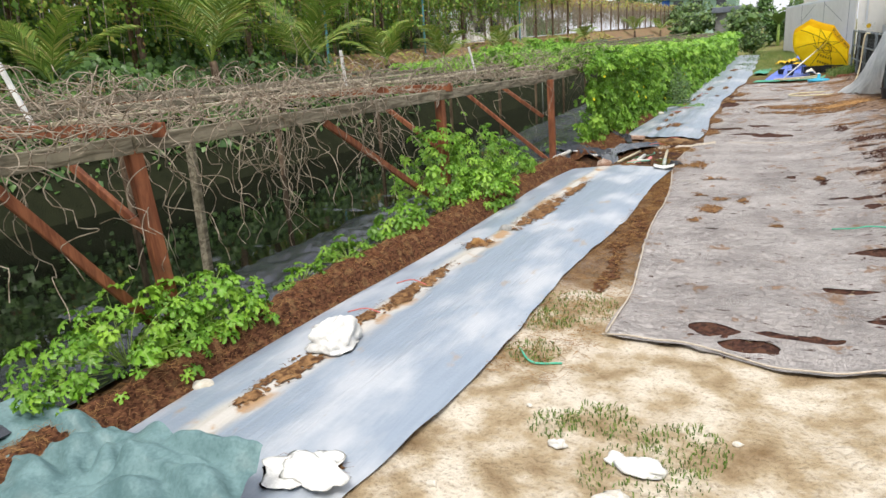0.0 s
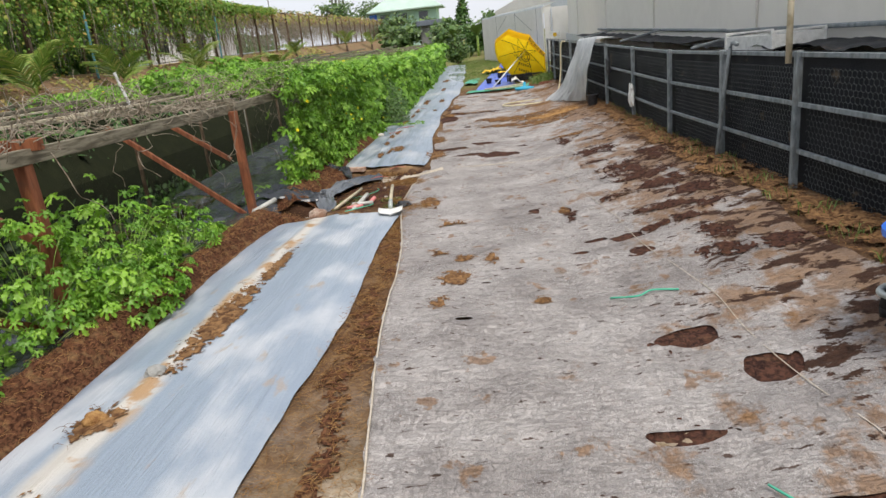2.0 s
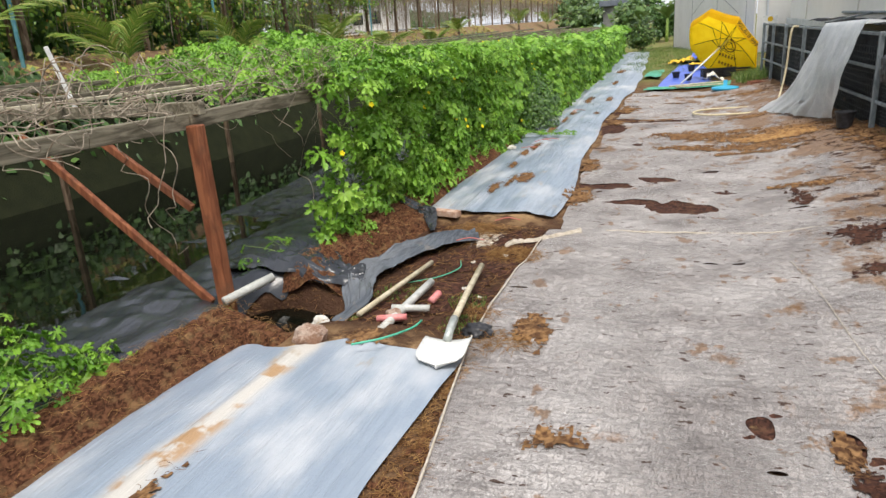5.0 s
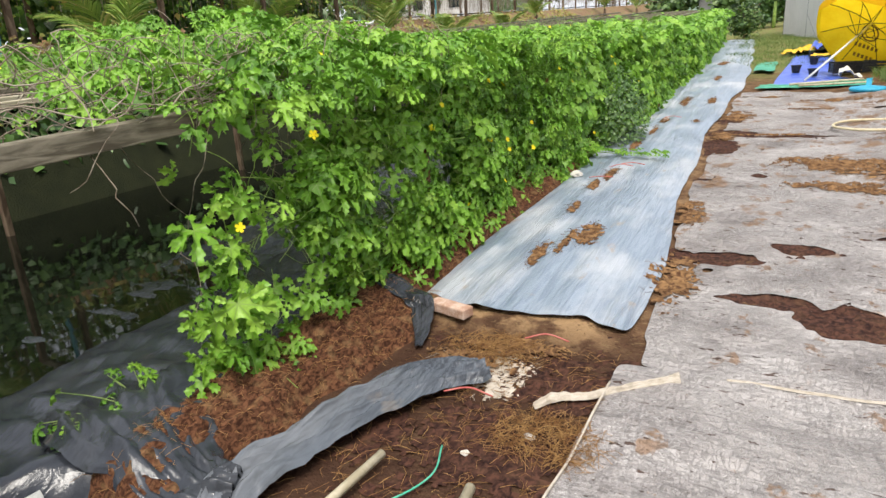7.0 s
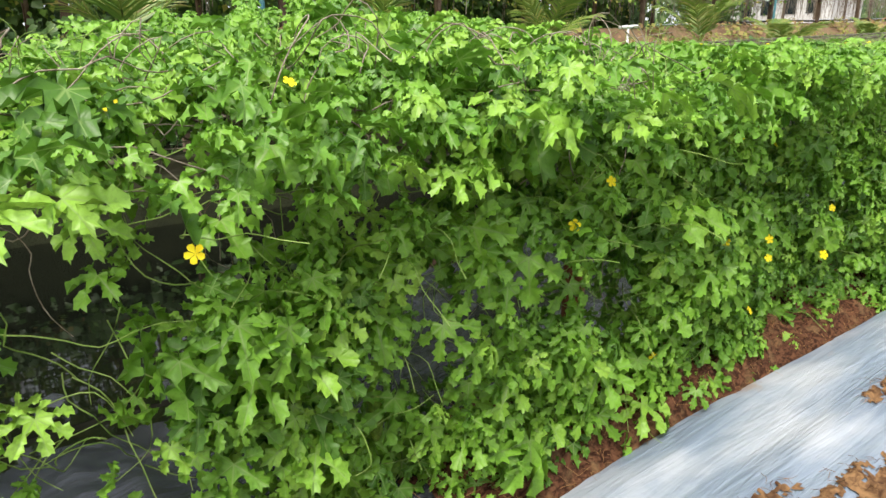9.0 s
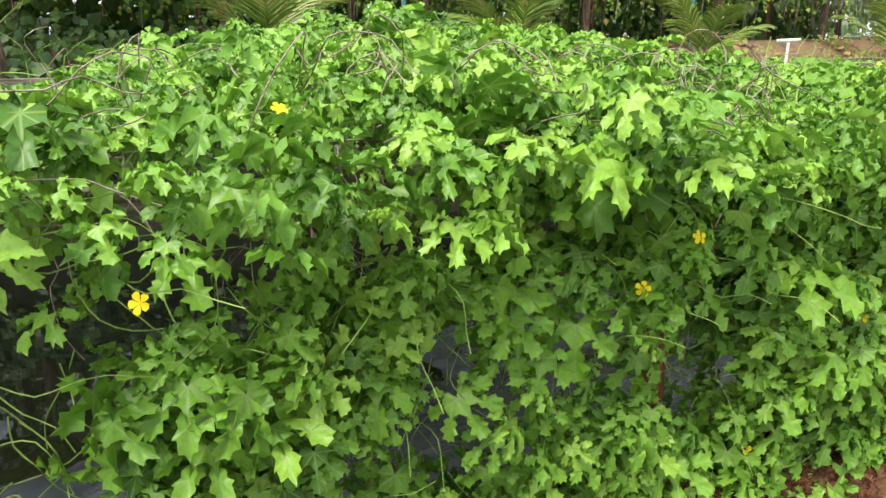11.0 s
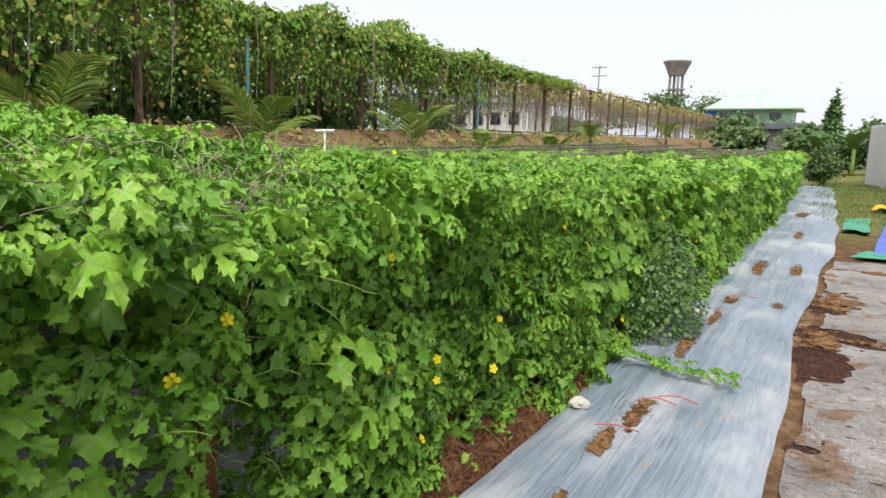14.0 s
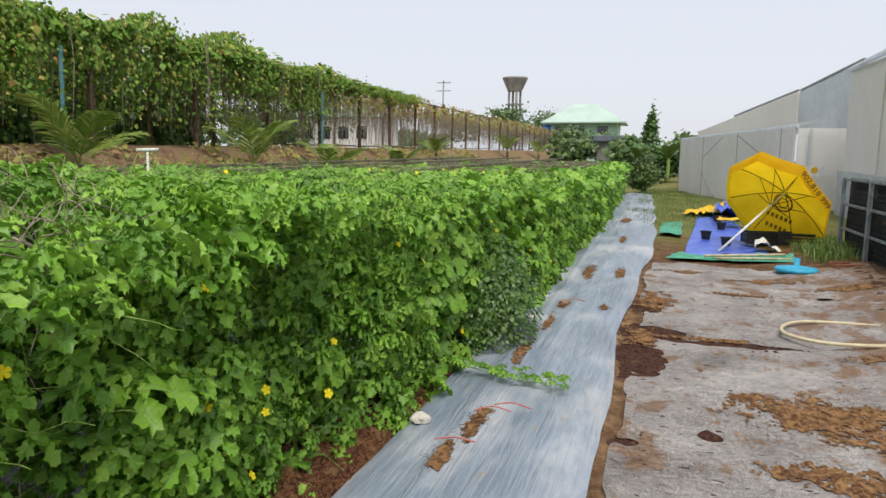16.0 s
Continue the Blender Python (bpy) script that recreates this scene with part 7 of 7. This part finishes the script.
for hem in (strand("hem", "cream rope hem along the fleece edge", "hem", [(fleece_left(y) + 0.01, y, 0.012) for y in np.arange(4.2, 12.1, 0.3)], 0.006, HEM),
            strand("hem", "cream rope hem along the fleece end", "hem", [(x, fleece_end(x) + 0.01, 0.012) for x in np.arange(0.5, 3.0, 0.15)], 0.005, HEM),
            strand("seam", "pale sewn seam across the fleece", "seam", [(1.75 + 0.1 * (12 - y) + 0.02 * math.sin(y * 3), y, 0.006) for y in np.arange(4.1, 12, 0.35)], 0.0025, HEM)):
    hem.parent = fleece_near
    del hem["category"]
strand("string", "green plastic string on the fleece", "string", [(1.75, 6.85, 0.01), (1.9, 6.75, 0.03), (2.0, 6.83, 0.02), (2.15, 6.78, 0.01)], 0.006, STRING, "strings")
strand("string", "green plastic string on the fleece", "string", [(1.98, 4.95, 0.02), (2.05, 4.8, 0.03), (2.15, 4.7, 0.01)], 0.005, STRING, "strings")
strand("string", "green plastic string on the sandy ground", "string", [(0.12, 3.9, 0.01), (0.25, 3.75, 0.015), (0.4, 3.8, 0.01)], 0.006, STRING, "strings")
strand("string", "green plastic string on the soil", "string", [(-0.75, 10.75, 0.02), (-0.55, 10.9, 0.02), (-0.45, 11.1, 0.03), (-0.5, 11.3, 0.02)], 0.004, STRING, "strings")
strand("string", "cyan plastic string on the film", "string", [(-0.52, 9.5, 0.09), (-0.38, 9.6, 0.1), (-0.3, 9.8, 0.08), (-0.3, 9.95, 0.06)], 0.006, STRING, "strings")
for k, (x, y) in enumerate(((-0.7, 15.9), (-0.8, 15.45), (-0.6, 16.0), (-0.84, 4.35), (-0.86, 3.8), (-0.52, 11.6), (-0.35, 12.2), (-0.6, 19.1))):
    strand("strip", "thin red plastic strip on the torn film", "strip", [(x - 0.1, y - 0.03, 0.1), (x, y + 0.02, 0.11), (x + 0.12, y, 0.1)], 0.004, RED_TAPE, "red strips")
rng = np.random.default_rng(33)
lines = []
for _ in range(4200):
    if rng.random() < 0.75:
        y = rng.uniform(3.5, 12.3)
        x = rng.uniform(0.0, max(0.1, fleece_left(y)))
        if 9.9 < y < 12.3:
            x = rng.uniform(-1.0, 0.1)
    else:
        y = rng.uniform(6, 22)
        x = fence_x(y) - rng.uniform(0.05, 0.6)
    a, l, z = rng.uniform(0, math.tau), rng.uniform(0.03, 0.12), ground_z(x, y) + 0.012
    lines.append([(x, y, z), (x + 0.5 * l * math.cos(a), y + 0.5 * l * math.sin(a), z + 0.012), (x + l * math.cos(a + 0.3), y + l * math.sin(a + 0.3), z)])
V, F = tubes(lines, 0.0013, 3)
tagged(triangles("straw", V, F, STRAW), "loose dry straw and coir on the soil", "straw", kind="stuff")


def heap(name, x0, x1, y0, y1, high, seed, label, material=STRAW):
    """A ragged low heap of coir fibre on the fleece."""
    def height(x, y):
        u, v = (x - x0) / (x1 - x0) * 2 - 1, (y - y0) / (y1 - y0) * 2 - 1
        body = 1 - (u * u + v * v) + 0.9 * ripple(x, y, 2.5, seed) + 0.5 * ripple(x, y, 8, seed)
        return fleece_z(x, y) - 0.012 + high * max(-0.4, min(1, body * 1.4)) + 0.012 * ripple(x, y, 22, seed)
    ob = sheet(name, np.arange(x0 - 0.2, x1 + 0.2, 0.035), np.arange(y0 - 0.2, y1 + 0.2, 0.04), height, material,
               gone=lambda x, y: height(x, y) < fleece_z(x, y) - 0.008, smooth=False)
    return tagged(ob, label, "coir", kind="stuff")


spill("coir_patch", "orange-brown coir drifted along the fence foot", [(3.4 - 0.036 * (y - 7) + 0.05 * math.sin(y * 3), y, 0.17 + 0.05 * math.sin(y * 2.1), 0.5) for y in np.arange(6.6, 16, 0.75)], lambda x, y: max(fleece_z(x, y), ground_z(x, y) + 0.02), SPILL, 1.5, 0.008, 0.02)
spill("soil_patch", "crumbly brown soil between the film and the fleece", [(0.02 + 0.5 * fleece_left(y) + 0.04 * math.sin(y * 5), y, 0.07 + 0.03 * math.sin(y * 3.1), 0.2) for y in np.arange(5.2, 9.8, 0.42)], ground_z, COIR, 1.6, 0.006, 0.02)
heap("coir_heap", 1.5, 2.9, 16.0, 17.0, 0.02, 1, "thin spread of orange-brown coir over the fleece")


def tuft(x, y, radius, count, seed, label):
    rng, lines = np.random.default_rng(seed), []
    for _ in range(count):
        a, r, b = rng.uniform(0, math.tau), radius * math.sqrt(rng.random()), rng.uniform(0, math.tau)
        p, l = Vector((x + 1.2 * r * math.cos(a), y + 0.8 * r * math.sin(a), ground_z(x, y) + 0.02 + 0.05 * (1 - r / radius) * rng.random())), rng.uniform(0.05, 0.16)
        q = Vector((math.cos(b), math.sin(b), 0)) * l
        lines.append(bend([p, p + q * 0.5 + Vector((0, 0, 0.03 * rng.random())), p + q + Vector((0, 0, -0.01))], 2))
    V, F = tubes(lines, 0.0014, 3)
    return tagged(triangles("coir_tuft", V, F, STRAW), label, "coir", kind="stuff")


tuft(-0.12, 11.5, 0.2, 420, 1, "tuft of loose orange coir fibre on the soil")
tuft(-0.62, 12.2, 0.22, 300, 2, "tuft of pale coir fibre at the film end")
tuft(-0.05, 10.3, 0.1, 90, 3, "loose coir fibre beside the shovel")
tuft(0.15, 9.9, 0.14, 160, 4, "loose orange coir fibre at the fleece edge")


# ---- the lie of the land ----
def rise(y):
    """Beyond the dug place the land climbs gently and the rows bear to the left."""
    d = max(0.0, y - 12.0)
    return Vector((-d * (0.014 + 0.014 * smooth_between(d, 0, 45)), 0, 0.027 * min(d, 140)))


def lay(ob):
    """Moves a short thing as a whole, and lays a long one along the slope."""
    family = [ob, *ob.children_recursive]
    reach = [(part_of.matrix_world @ Vector(c)).y for part_of in family if part_of.type != "EMPTY" for c in part_of.bound_box]
    if not reach or max(reach) < 12:
        return
    if max(reach) - min(reach) < 4:
        ob.location += rise(0.5 * (max(reach) + min(reach)))
        return
    for piece in family:
        if piece.type != "MESH":
            continue
        if piece.data.users > 1 or max(c[1] for c in piece.bound_box) - min(c[1] for c in piece.bound_box) < 0.001:
            piece.matrix_basis = Matrix.Translation(rise(piece.matrix_world.translation.y)) @ piece.matrix_basis
            continue
        co = np.empty(3 * len(piece.data.vertices), dtype=np.float32)
        piece.data.vertices.foreach_get("co", co)
        co = co.reshape(-1, 3)
        far = piece.matrix_world.translation.y + co[:, 1] - 12
        d = np.clip(far, 0, None)
        t = np.clip(d / 45, 0, 1)
        co[:, 0] -= d * (0.014 + 0.014 * t * t * (3 - 2 * t))
        co[:, 2] += 0.027 * np.minimum(d, 140)
        piece.data.vertices.foreach_set("co", co.ravel())
        piece.data.update()


bpy.context.view_layer.update()
for ob in [ob for ob in scene.objects if ob.parent is None and ob.type in ("MESH", "EMPTY") and ob != water]:
    lay(ob)
